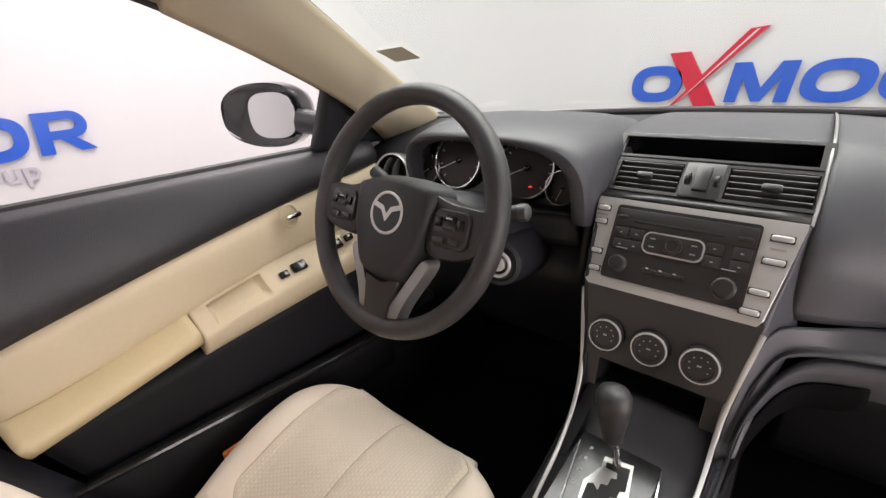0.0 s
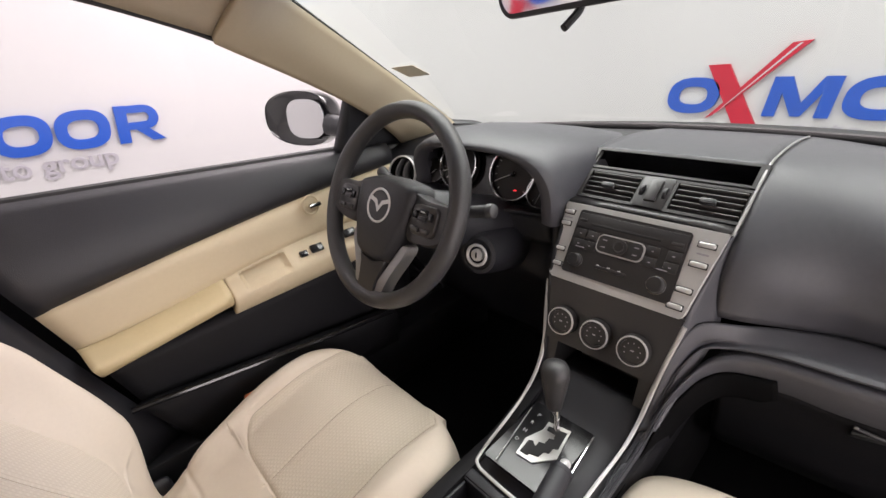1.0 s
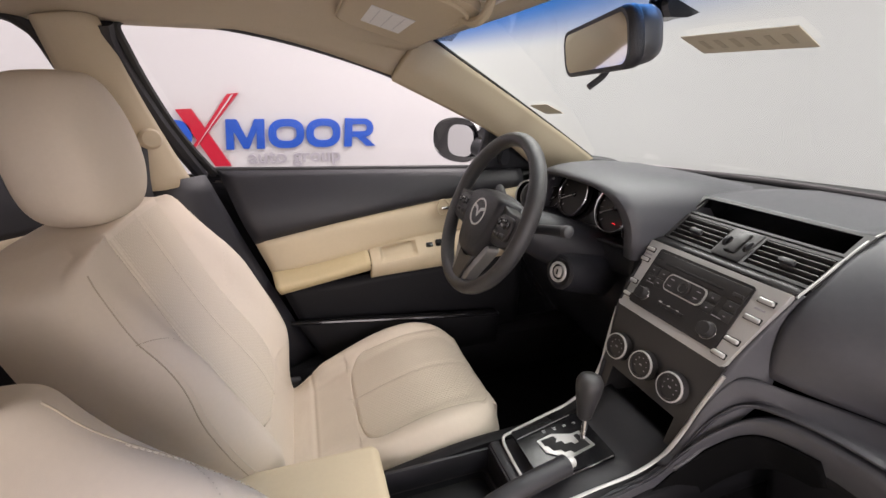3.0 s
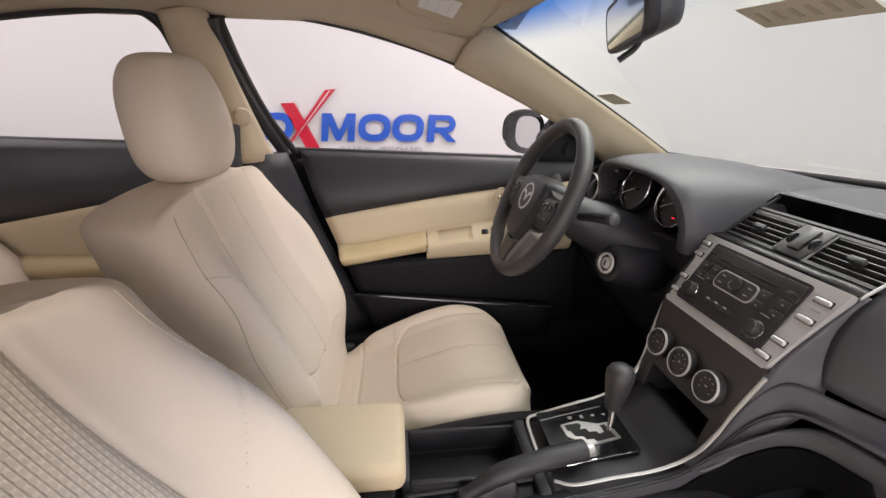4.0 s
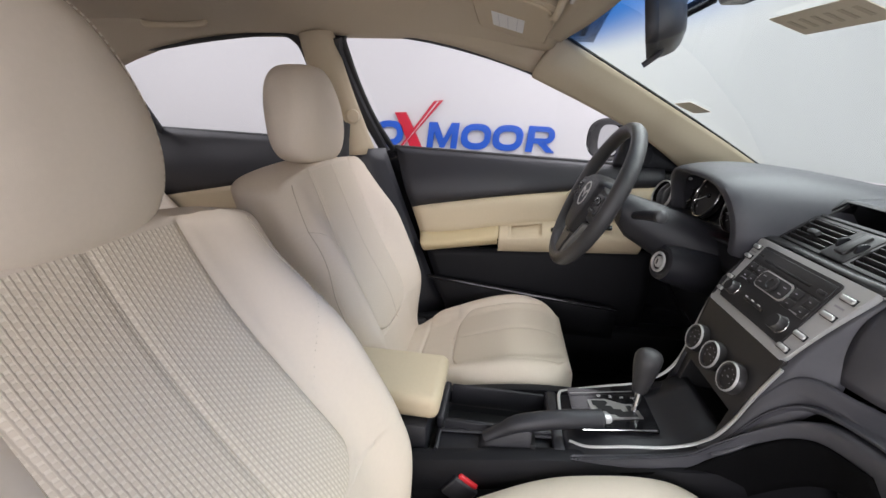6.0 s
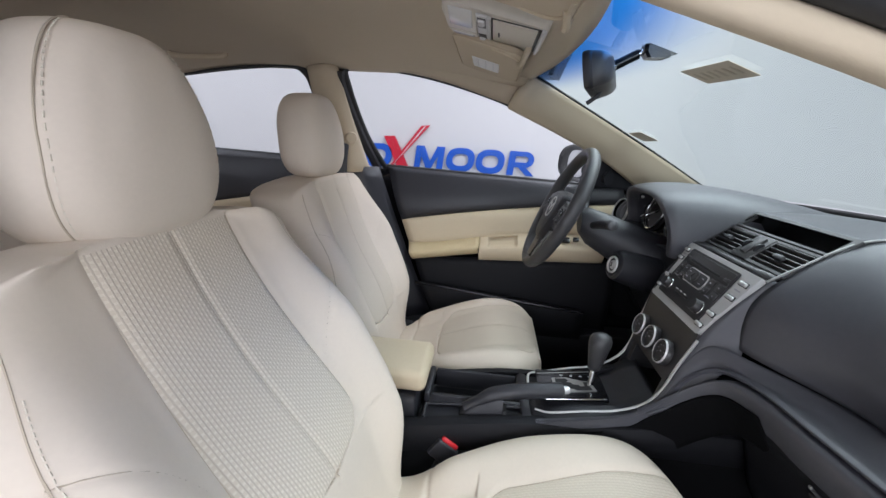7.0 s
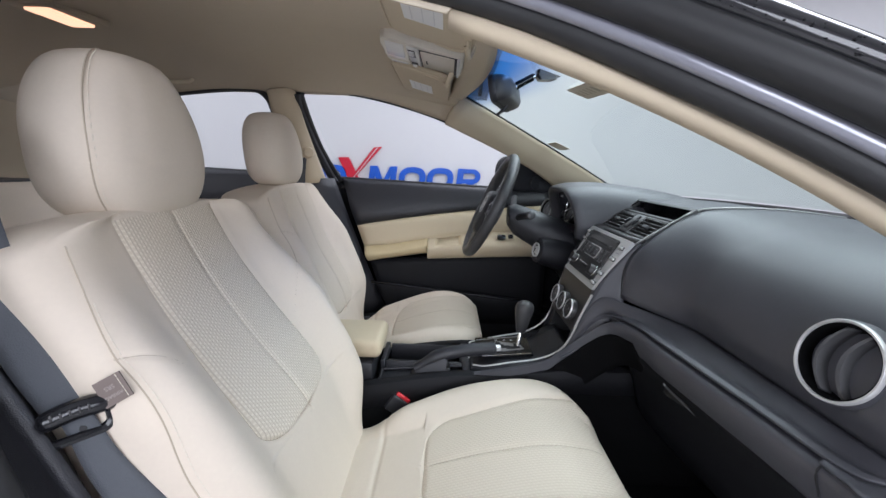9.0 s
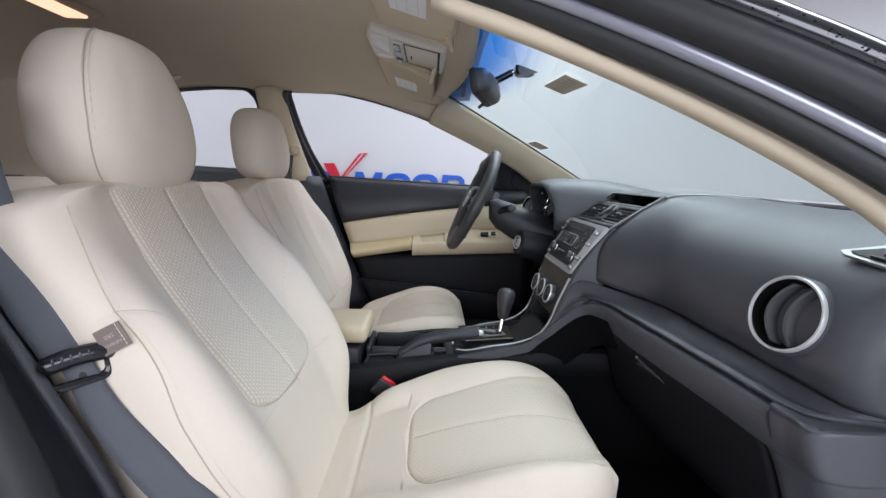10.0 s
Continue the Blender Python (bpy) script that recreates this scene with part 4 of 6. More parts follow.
cv = thing("demister_vent", (0.70, 0.80, 0.935), "small slatted demister vent in the dash corner", "air vent")
cm = axes((0.10, -0.50, 0.86), (0, 0.86, 0.5))
dc = V(0.705, 0.802, 0.9365)
part("frame", plate(dc, cm, [(-0.062, -0.014), (-0.052, -0.020), (0.045, -0.026), (0.050, 0.022), (0.040, 0.026), (-0.030, 0.016)], 0.005), M_STRIP, cv, "thin grey frame")
part("opening", plate(dc + cm @ V(0, 0, 0.001), cm, [(-0.050, -0.011), (-0.044, -0.015), (0.040, -0.020), (0.043, 0.018), (-0.022, 0.011)], 0.0052), M_DARK, cv)
for k in range(4):
    part("slat", rbox(dc + cm @ V(0.012 + 0.004 * k, -0.014 + 0.009 * k, 0.007), (0.066 - 0.010 * k, 0.0025, 0.005), 0.001, cm), M_BLACK, cv)

# cluster hood and gauges
hood = thing("instrument_cluster", (-0.405, 0.72, 0.86), "hooded instrument cluster with four chrome-ringed gauges", "instrument cluster")
HX = -0.398
rows = []
for y, a, top, bot in ((0.640, 0.196, 0.990, 0.868), (0.612, 0.200, 0.996, 0.866), (0.602, 0.207, 1.002, 0.863), (0.608, 0.216, 1.013, 0.860), (0.66, 0.220, 1.026, 0.86), (0.76, 0.222, 1.030, 0.87), (0.90, 0.218, 1.016, 0.90), (1.02, 0.205, 0.992, 0.93), (1.12, 0.20, 0.968, 0.95)):
    row = []
    for i in range(41):
        t = math.pi * i / 40
        c, s = math.cos(t), math.sin(t)
        row.append(Vector((HX - a * (1 + (0.12 if y > 0.605 and a > 0.21 else 0.05) * (c < 0)) * math.copysign(abs(c) ** (0.62 if c > 0 else 0.46), c), y + 0.045 * (1 - s) * (y < 0.7) - 0.03 * (c < 0) * abs(c) * (y < 0.7), bot + (top - bot) * abs(s) ** (0.62 if c > 0 else 0.46))))
    rows.append(row)
cols = [spline([r[i] for r in rows], 24) for i in range(41)]
part("hood", skin([[cols[i][j] for i in range(41)] for j in range(24)]), M_DASH, hood, "charcoal hood", thick=0.010)
gn = V(0.02, -0.95, 0.30)
gm = axes(gn)
part("face_panel", plate(V(HX, 0.716, 0.926), gm, rounded(0.40, 0.140, 0.06), 0.004), M_GLOSS, hood, "black cluster face")


def gauge(c, r, name, turn, marks):
    g = part(name, lathe(c, gn, [(r * 0.98, -0.012), (r * 0.96, 0.002), (r * 0.93, -0.006), (0.001, -0.006)], 44), M_DIAL, hood, "dark dial")
    part("chrome_ring", ring(Vector(c), gn, r, r * 0.07 + 0.001, 0.006, 48), M_CHROME, g, "thin chrome ring")
    b = bmesh.new()
    for i in range(marks):
        a = radians(225 - 270 * i / (marks - 1))
        p = Vector(c) + gm @ V(0.80 * r * math.cos(a), 0.80 * r * math.sin(a), -0.005)
        rbox(p, (r * 0.10, r * 0.022, 0.0008), 0, gm @ Matrix.Rotation(a, 3, "Z"), bm=b)
    tagged(part("scale", b, M_WHITE, g, "white scale marks"), kind="stuff")
    a = radians(turn)
    part("needle", rbox(Vector(c) + gm @ V(0.35 * r * math.cos(a), 0.35 * r * math.sin(a), 0.0), (r * 0.9, r * 0.03, 0.002), 0.0005, gm @ Matrix.Rotation(a, 3, "Z")), M_WHITE, g, "white needle")
    part("hub", lathe(Vector(c) + gm @ V(0, 0, -0.004), gn, [(r * 0.10, 0), (r * 0.08, 0.006), (0.001, 0.007)], 16), M_GLOSS, g)


gauge((-0.497, 0.695, 0.932), 0.065, "tachometer", 205, 9)
gauge((-0.320, 0.695, 0.932), 0.065, "speedometer", 205, 15)
gauge((-0.580, 0.688, 0.908), 0.035, "temperature_gauge", 215, 5)
gauge((-0.236, 0.688, 0.902), 0.035, "fuel_gauge", 250, 5)
part("warning_light", rbox((-0.303, 0.683, 0.898), (0.006, 0.002, 0.006), 0.001, gm), M_WARN, hood, "lit red warning light")
part("trip_button", lathe((-0.575, 0.675, 0.965), gn, [(0.004, 0), (0.004, 0.008), (0.001, 0.009)], 12), M_WHITE, hood)
part("cluster_skirt", loft([[V(-0.62, 0.66, 0.875), V(-0.405, 0.635, 0.860), V(-0.195, 0.66, 0.865)], [V(-0.63, 0.66, 0.80), V(-0.405, 0.64, 0.79), V(-0.18, 0.66, 0.80)]], 20, 5), M_BLACK, hood, thick=0.01)
part("cluster_sill", loft([[V(-0.61, 0.64, 0.872), V(-0.405, 0.625, 0.858), V(-0.20, 0.645, 0.865)], [V(-0.61, 0.72, 0.862), V(-0.405, 0.72, 0.850), V(-0.20, 0.72, 0.855)]], 20, 5), M_BLACK, hood, thick=0.006)

# ---------------------------------------------------------------- steering wheel and column
WC = V(-0.355, 0.360, 0.938)
WN = V(0, -math.cos(radians(24)), math.sin(radians(24)))
WM = axes(WN)


def on_wheel(x, y, h=0.0):
    return WC + WM @ V(x * 1.045, y * 1.045, h)


col = thing("steering_column", (-0.352, 0.6, 0.80), "black steering column with ignition and stalks", "steering column")
rows = []
for y, z, rx, rz in ((0.425, 0.905, 0.035, 0.035), (0.45, 0.893, 0.05, 0.055), (0.52, 0.862, 0.062, 0.066), (0.62, 0.82, 0.075, 0.075), (0.72, 0.79, 0.08, 0.075)):
    rows.append([V(-0.352 + rx * math.cos(a), y, z + rz * math.sin(a)) for a in (2 * math.pi * i / 24 for i in range(24))])
part("shroud", skin(rows, True, True), M_BLACK, col, "black plastic shroud")
IG = V(-0.276, 0.520, 0.799)
ign = V(0.22, -0.95, 0.20)
part("lock_housing", lathe(IG, ign, [(0.062, -0.16), (0.055, -0.09), (0.047, -0.03), (0.042, -0.004), (0.034, 0.0), (0.030, -0.004)], 30), M_BLACK, col, "black lock housing")
part("lock_ring", ring(IG + ign * 0.001, ign, 0.025, 0.006, 0.005, 36), M_SILVER, col, "silver ignition ring")
part("lock_barrel", lathe(IG, ign, [(0.014, -0.006), (0.0135, 0.003), (0.010, 0.005), (0.001, 0.005)], 28), M_SILVER, col, "silver key barrel")
part("key_slot", rbox(IG + ign * 0.006, (0.004, 0.013, 0.002), 0.001, axes(ign)), M_DARK, col)
part("stalk", tube([(-0.31, 0.455, 0.902), (-0.26, 0.46, 0.915), (-0.205, 0.475, 0.925)], lambda t: 0.010 + 0.003 * t, 12, 12), M_BLACK, col, "black wiper stalk")
part("stalk_cap", lathe((-0.205, 0.475, 0.925), (0.9, 0.22, 0.15), [(0.014, 0), (0.014, 0.012), (0.010, 0.016), (0.001, 0.017)], 20), M_VANE, col, "grey stalk end")
part("stalk", tube([(-0.40, 0.455, 0.902), (-0.46, 0.46, 0.93), (-0.53, 0.475, 0.955)], lambda t: 0.010 + 0.003 * t, 12, 12), M_BLACK, col, "black indicator stalk")

wheel = thing("steering_wheel", WC, "black leather three-spoke steering wheel with silver accent", "steering wheel")
n, seg, rows = 72, 16, []
for i in range(n):
    a = 2 * math.pi * i / n
    tr, th = 0.0155, 0.0185
    grip = 1 + 0.08 * math.exp(-((math.degrees(math.atan2(math.sin(a), abs(math.cos(a)))) - 25) / 12) ** 2)
    row = []
    for j in range(seg):
        b = 2 * math.pi * j / seg
        row.append(on_wheel((0.1735 + tr * grip * math.cos(b)) * math.cos(a), (0.1735 + tr * grip * math.cos(b)) * math.sin(a), th * grip * math.sin(b)))
    rows.append(row)
rows.append(rows[0])
b = skin(rows, True)
bmesh.ops.remove_doubles(b, verts=b.verts[:], dist=1e-6)
part("rim", b, M_LEATHER, wheel, "black leather rim")


def pad(outline, base_h, top_h, shrink, steps=5):
    """A cushion-like raised shape over an outline in the wheel's plane."""
    rows = []
    cxm = sum(p[0] for p in outline) / len(outline)
    cym = sum(p[1] for p in outline) / len(outline)
    for k in range(steps + 1):
        t = k / steps
        sc = 1 - shrink * (1 - math.cos(t * math.pi / 2))
        h = base_h + (top_h - base_h) * math.sin(t * math.pi / 2)
        rows.append([on_wheel(cxm + (x - cxm) * sc, cym + (y - cym) * sc - 0.011, h) for x, y in outline])
    return skin(rows, True, True)


hub = [(p.x, p.y) for p in spline([(-0.082, 0.052, 0), (-0.04, 0.064, 0), (0.0, 0.066, 0), (0.04, 0.064, 0), (0.082, 0.052, 0), (0.080, 0.0, 0), (0.064, -0.052, 0), (0.044, -0.088, 0), (0.0, -0.098, 0), (-0.044, -0.088, 0), (-0.064, -0.052, 0), (-0.080, 0.0, 0), (-0.082, 0.05, 0)], 60)][:-1]
part("airbag_pad", pad(hub, -0.03, 0.022, 0.22), M_BLACK, wheel, "smooth black airbag pad")
for s in (-1, 1):
    sp = [(s * 0.066, 0.050), (s * 0.105, 0.040), (s * 0.150, 0.038), (s * 0.164, 0.034), (s * 0.166, -0.010), (s * 0.150, -0.030), (s * 0.105, -0.040), (s * 0.070, -0.030)]
    o = [(p.x, p.y) for p in spline([(x, y, 0) for x, y in sp + sp[:1]], 40)][:-1]
    spoke = part("spoke", pad(o, -0.022, 0.008, 0.10), M_FACE, wheel, "dark spoke with switch pod")
    part("switch_pod", pad([(s * 0.112 + x, 0.004 + y) for x, y in rounded(0.062, 0.052, 0.012)], 0.002, 0.013, 0.08), M_FACE, spoke, "black switch pod")
    for x, y, w, h in ((0.112, 0.018, 0.020, 0.009), (0.112, 0.006, 0.020, 0.009), (0.094, 0.012, 0.010, 0.014), (0.130, 0.012, 0.010, 0.014), (0.098, -0.012, 0.020, 0.009), (0.124, -0.012, 0.018, 0.009)):
        part("switch", rbox(on_wheel(s * x, y - 0.011, 0.0145), (w, h, 0.006), 0.002, WM), M_GLOSS if y > 0.01 else M_FACE, spoke, "small black button")
    part("button_mark", rbox(on_wheel(s * 0.112, 0.007, 0.018), (0.010, 0.002, 0.0006), 0, WM), M_WHITE, spoke)
    leg = [(s * 0.050, -0.078), (s * 0.070, -0.046), (s * 0.082, -0.056), (s * 0.052, -0.115), (s * 0.034, -0.160), (s * 0.012, -0.162), (s * 0.022, -0.13)]
    o = [(p.x, p.y) for p in spline([(x, y, 0) for x, y in leg + leg[:1]], 36)][:-1]
    part("lower_spoke", pad(o, -0.022, 0.004, 0.08), M_STRIP, wheel, "lower spoke with satin finish")
low = [(-0.036, -0.086), (0.0, -0.094), (0.036, -0.086), (0.026, -0.125), (0.018, -0.160), (-0.022, -0.160), (-0.030, -0.125)]
part("spoke_insert", pad([(p.x, p.y) for p in spline([(x, y, 0) for x, y in low + low[:1]], 36)][:-1], -0.02, 0.009, 0.1), M_FACE, wheel, "dark insert between the lower spokes")
emblem = part("emblem_ring", ring(on_wheel(0, -0.004, 0.020), WN, 0.0345, 0.0046, 0.004, 40, sx=1.0, sy=0.96), M_SILVER, wheel, "chrome oval badge")
for s in (-1, 1):
    part("emblem_wing", plate(on_wheel(0, -0.004, 0.020), WM, [(0, -0.013), (s * 0.011, 0.003), (s * 0.031, 0.009), (s * 0.028, 0.016), (s * 0.008, 0.010), (0, -0.002)][::s], 0.003), M_SILVER, emblem)

# ---------------------------------------------------------------- centre stack: screen, vents, radio, climate
stack = thing("centre_stack", (SX, 0.66, 0.60), "dark centre stack with silver surround", "centre console")


def recess(c, m, W, H, w, h, depth, fr):
    """Frame with an opening: returns bmeshes of the frame and of the box behind it."""
    c = Vector(c)
    o = [(-W / 2, -H / 2), (W / 2, -H / 2), (W / 2, H / 2), (-W / 2, H / 2)]
    i = [(-w / 2, -h / 2), (w / 2, -h / 2), (w / 2, h / 2), (-w / 2, h / 2)]
    f = skin([[c + m @ V(x, y, -0.01) for x, y in o], [c + m @ V(x, y, fr * 0.6) for x, y in o], [c + m @ V(x * 0.995, y * 0.98, fr) for x, y in o], [c + m @ V(x, y, fr) for x, y in i], [c + m @ V(x, y, -0.008) for x, y in i]], True)
    b = skin([[c + m @ V(x, y, fr - 0.002) for x, y in i], [c + m @ V(x * 0.97, y * 0.9, -depth) for x, y in i]], True)
    b.faces.new([v for v in b.verts if (v.co - c).dot(m @ V(0, 0, 1)) < -depth * 0.9])
    return f, b


scm = axes((0, -0.58, 0.815))
f, b = recess((SX - 0.004, 0.781, 0.972), scm, 0.318, 0.056, 0.290, 0.044, 0.055, 0.004)
part("screen_frame", f, M_FACE, stack, "dark display surround")
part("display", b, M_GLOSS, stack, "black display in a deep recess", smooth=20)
vm = axes((0, -0.616, 0.788))
for s, x, w in ((-1, -0.092, 0.104), (1, 0.082, 0.112)):
    f, b = recess((x, 0.722, 0.933), vm, w + 0.014, 0.074, w, 0.060, 0.04, 0.004)
    vent = part("vent_frame", f, M_FACE, stack, "dark vent frame")
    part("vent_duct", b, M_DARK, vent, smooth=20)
    for k in range(5):
        part("louvre", rbox(V(x, 0.722, 0.933) + vm @ V(0, -0.024 + 0.012 * k, -0.004), (w - 0.004, 0.0035, 0.018), 0.0012, vm @ Matrix.Rotation(radians(-25), 3, "X")), M_FACE, vent, "black louvre")
    part("vent_tab", rbox(V(x + s * 0.003, 0.722, 0.933) + vm @ V(0, -0.004, 0.009), (0.026, 0.011, 0.010), 0.003, vm), M_VANE, vent, "grey adjusting tab")
hz = V(-0.008, 0.722, 0.933)
part("hazard_block", rbox(hz, (0.058, 0.072, 0.012), 0.003, vm), M_FACE, stack, "dark block between the vents")
part("hazard_button", rbox(hz + vm @ V(0, 0.002, 0.007), (0.022, 0.050, 0.008), 0.003, vm), M_FACE, stack, "tall hazard button")
for s in (-1, 1):
    part("vent_wheel", lathe(hz + vm @ V(s * 0.021, 0, 0.002), (1, 0, 0), [(0.012, -0.003), (0.013, 0), (0.012, 0.003)], 20), M_BLACK, stack, "ribbed vent wheel")
part("stack_brow", skin([[V(-0.150, 0.665, 0.909), V(-0.07, 0.668, 0.911), V(SX, 0.668, 0.911), V(0.07, 0.668, 0.911), V(0.138, 0.665, 0.909)], [V(-0.152, 0.700, 0.912), V(-0.07, 0.698, 0.911), V(SX, 0.698, 0.911), V(0.07, 0.698, 0.911), V(0.140, 0.700, 0.912)]]), M_FACE, stack, thick=0.004)

pn = V(0, -0.134, 0.080).normalized()
pm = axes(pn)
PCN = V(SX, 0.620, 0.841)
radio = thing("car_radio", PCN - V(0, 0, 0.07), "car radio with silver fascia, buttons and knobs", "radio")
out = [(-0.142, 0.078), (0.146, 0.078), (0.146, 0.070), (0.126, -0.066), (0.118, -0.078), (-0.120, -0.078), (-0.132, -0.068), (-0.144, 0.070)]
fas = plate(PCN - pn * 0.012, pm, out, 0.012)
bmesh.ops.bevel(fas, geom=[e for e in fas.edges if e.calc_length() > 0.02], offset=0.002, segments=2, affect="EDGES")
part("fascia", fas, M_SILVER, radio, "brushed silver fascia")
FC = PCN + pm @ V(-0.004, 0.004, 0)
FW, FH = 0.204, 0.126
face = plate(FC, pm, rounded(FW, FH, 0.006), 0.003)
part("face", face, M_FACE, radio, "dark radio face")


def rf(u, v, h=0.003):
    return FC + pm @ V((u - 0.5) * FW, (0.5 - v) * FH, h)


def rpart(name, u, v, w, h, d, material, label="", r=0.0015):
    part(name, rbox(rf(u, v, 0.003 + d / 2 - 0.0008), (w, h, d), r, pm), material, radio, label)


rpart("top_band", 0.5, 0.165, FW * 0.97, FH * 0.24, 0.003, M_FACE)
rpart("disc_slot", 0.47, 0.20, 0.130, 0.005, 0.0036, M_DARK, "black disc slot", 0.001)
rpart("slot_button", 0.06, 0.16, 0.016, 0.005, 0.005, M_FACE)
rpart("eject_button", 0.92, 0.20, 0.020, 0.007, 0.005, M_FACE)
for u, v in ((0.08, 0.37), (0.20, 0.37), (0.09, 0.53), (0.20, 0.53), (0.75, 0.37), (0.92, 0.37), (0.75, 0.53), (0.92, 0.53)):
    rpart("preset_button", u, v, 0.023, 0.017, 0.003, M_FACE, "dark preset button", 0.002)
    rpart("button_mark", u, v, 0.004, 0.0016, 0.0040, M_GREYSIGN, r=0)
pad_o = rounded(0.088, 0.036, 0.012)
part("control_frame", plate(rf(0.475, 0.44, 0.002), pm, pad_o, 0.004), M_SILVER, radio, "chrome outlined control pad")
part("control_pad", plate(rf(0.475, 0.44, 0.003), pm, rounded(0.083, 0.031, 0.010), 0.0042), M_FACE, radio, "dark control pad")
part("control_knob", lathe(rf(0.475, 0.44, 0.006), pn, [(0.0145, 0), (0.014, 0.005), (0.009, 0.0055), (0.008, 0.004), (0.001, 0.004)], 30), M_FACE, radio, "round menu button")
for u, v in ((0.33, 0.385), (0.33, 0.49), (0.62, 0.385), (0.62, 0.49)):
    part("button_mark", rbox(rf(u, v, 0.0075), (0.008, 0.0018, 0.0006), 0, pm), M_GREYSIGN, radio)
rpart("mode_row", 0.46, 0.80, 0.060, 0.006, 0.0038, M_FACE)
for u in (0.34, 0.44, 0.54):
    rpart("button_mark", u, 0.77, 0.004, 0.002, 0.0046, M_WHITE, r=0)
for u, v, r in ((0.115, 0.79, 0.0125), (0.865, 0.80, 0.0140)):
    k = part("knob", lathe(rf(u, v), pn, [(r * 1.12, 0), (r * 1.1, 0.003), (r, 0.004), (r * 0.94, 0.014), (r * 0.86, 0.016), (0.001, 0.0165)], 36), M_FACE, radio, "black turning knob")
    part("knob_ring", ring(rf(u, v, 0.003), pn, r * 1.16, 0.0015, 0.002, 36), M_CHROME, k, "thin chrome ring")
    rpart("knob_caption", u, v - 0.19 - r * 2, 0.018, 0.0015, 0.0040, M_GREYSIGN, r=0)
for x, y, w in ((-0.129, 0.058, 0.020), (-0.129, 0.034, 0.020), (-0.123, -0.018, 0.018), (-0.119, -0.048, 0.018), (0.122, 0.052, 0.026), (0.119, 0.018, 0.026), (0.112, -0.028, 0.024), (0.107, -0.058, 0.024)):
    part("button_surround", rbox(PCN + pm @ V(x, y, 0.0004), (w + 0.0028, 0.0110, 0.003), 0.0012, pm), M_DARK, radio)
    part("side_button", rbox(PCN + pm @ V(x, y, 0.002), (w, 0.0085, 0.007), 0.003, pm, seg=3), M_SILVER, radio, "slim silver button")
for x, y in ((-0.129, 0.046), (0.120, 0.036)):
    part("caption", rbox(PCN + pm @ V(x, y, 0.0004), (0.018, 0.003, 0.0008), 0, pm), M_GREYSIGN, radio)

# climate panel with three ringed knobs
cn = V(0, -0.955, 0.296)
cm = axes(cn)
climate = thing("climate_panel", (SX, 0.56, 0.65), "dark climate control panel with three round knobs", "climate control")
cc = V(SX - 0.003, 0.5625, 0.712)
panel = plate(cc - cn * 0.006, cm, [(-0.122, 0.068), (0.132, 0.068), (0.129, 0.056), (0.111, -0.058), (-0.100, -0.058), (-0.116, 0.046)], 0.006)
part("panel", panel, M_FACE, climate, "dark brown-black panel")
for x in (-0.082, -0.0125, 0.059):
    c = V(x, 0.5565, 0.702) + cn * 0.002
    kb = part("knob", lathe(c, cn, [(0.0285, -0.004), (0.0285, 0.006), (0.026, 0.012), (0.021, 0.013), (0.0205, 0.009), (0.001, 0.009)], 40), M_FACE, climate, "black climate knob")
    part("knob_ring", ring(c + cn * 0.004, cn, 0.0272, 0.0032, 0.009, 44), M_SILVER, kb, "silver knob ring")
    b = bmesh.new()
    for i in range(7):
        a = radians(210 - 240 * i / 6)
        rbox(c + cm @ V(0.014 * math.cos(a), 0.014 * math.sin(a), 0.0095), (0.0024, 0.0016, 0.0006), 0, cm, bm=b)
    rbox(c + cm @ V(0, 0, 0.0095), (0.006, 0.0025, 0.0006), 0, cm, bm=b)
    tagged(part("marks", b, M_GREYSIGN, kb, "small grey marks"), kind="stuff")
f, b = recess((SX + 0.001, 0.548, 0.622), axes((0, -0.97, 0.25)), 0.212, 0.072, 0.165, 0.058, 0.10, 0.003)
part("pocket_frame", f, M_FACE, climate, "frame of the open cubby")
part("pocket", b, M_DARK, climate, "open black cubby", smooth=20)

# silver trims that run down the stack and round the shifter
trim = thing("console_trim", (SX, 0.45, 0.56), "silver trim strip from stack to shifter", "trim")
part("strip", tube([(0.121, 0.583, 0.764), (0.110, 0.562, 0.70), (0.102, 0.545, 0.64), (0.100, 0.515, 0.598), (0.099, 0.46, 0.573), (0.095, 0.39, 0.559), (0.089, 0.325, 0.543), (0.074, 0.294, 0.538)], lambda t: 0.0056 - 0.0024 * smoothstep(0.05, 0.6, t), 10, 50, flat=0.6), M_SILVER, trim)
part("strip", tube([(-0.137, 0.583, 0.764), (-0.126, 0.562, 0.70), (-0.117, 0.545, 0.64), (-0.110, 0.515, 0.596), (-0.101, 0.46, 0.568), (-0.092, 0.39, 0.557), (-0.087, 0.318, 0.541), (-0.076, 0.292, 0.538), (-0.03, 0.286, 0.538), (0.035, 0.284, 0.539)], lambda t: 0.0045 - 0.0013 * smoothstep(0.05, 0.6, t), 10, 60, flat=0.6), M_SILVER, trim)

# ---------------------------------------------------------------- console between the seats
con = thing("console", (CX - 0.01, 0.2, 0.26), "black plastic console with open cup holder", "centre console")


def con_z(y):
    return 0.50 + 0.055 * smoothstep(-0.15, 0.30, y) + 0.03 * smoothstep(0.36, 0.55, y)


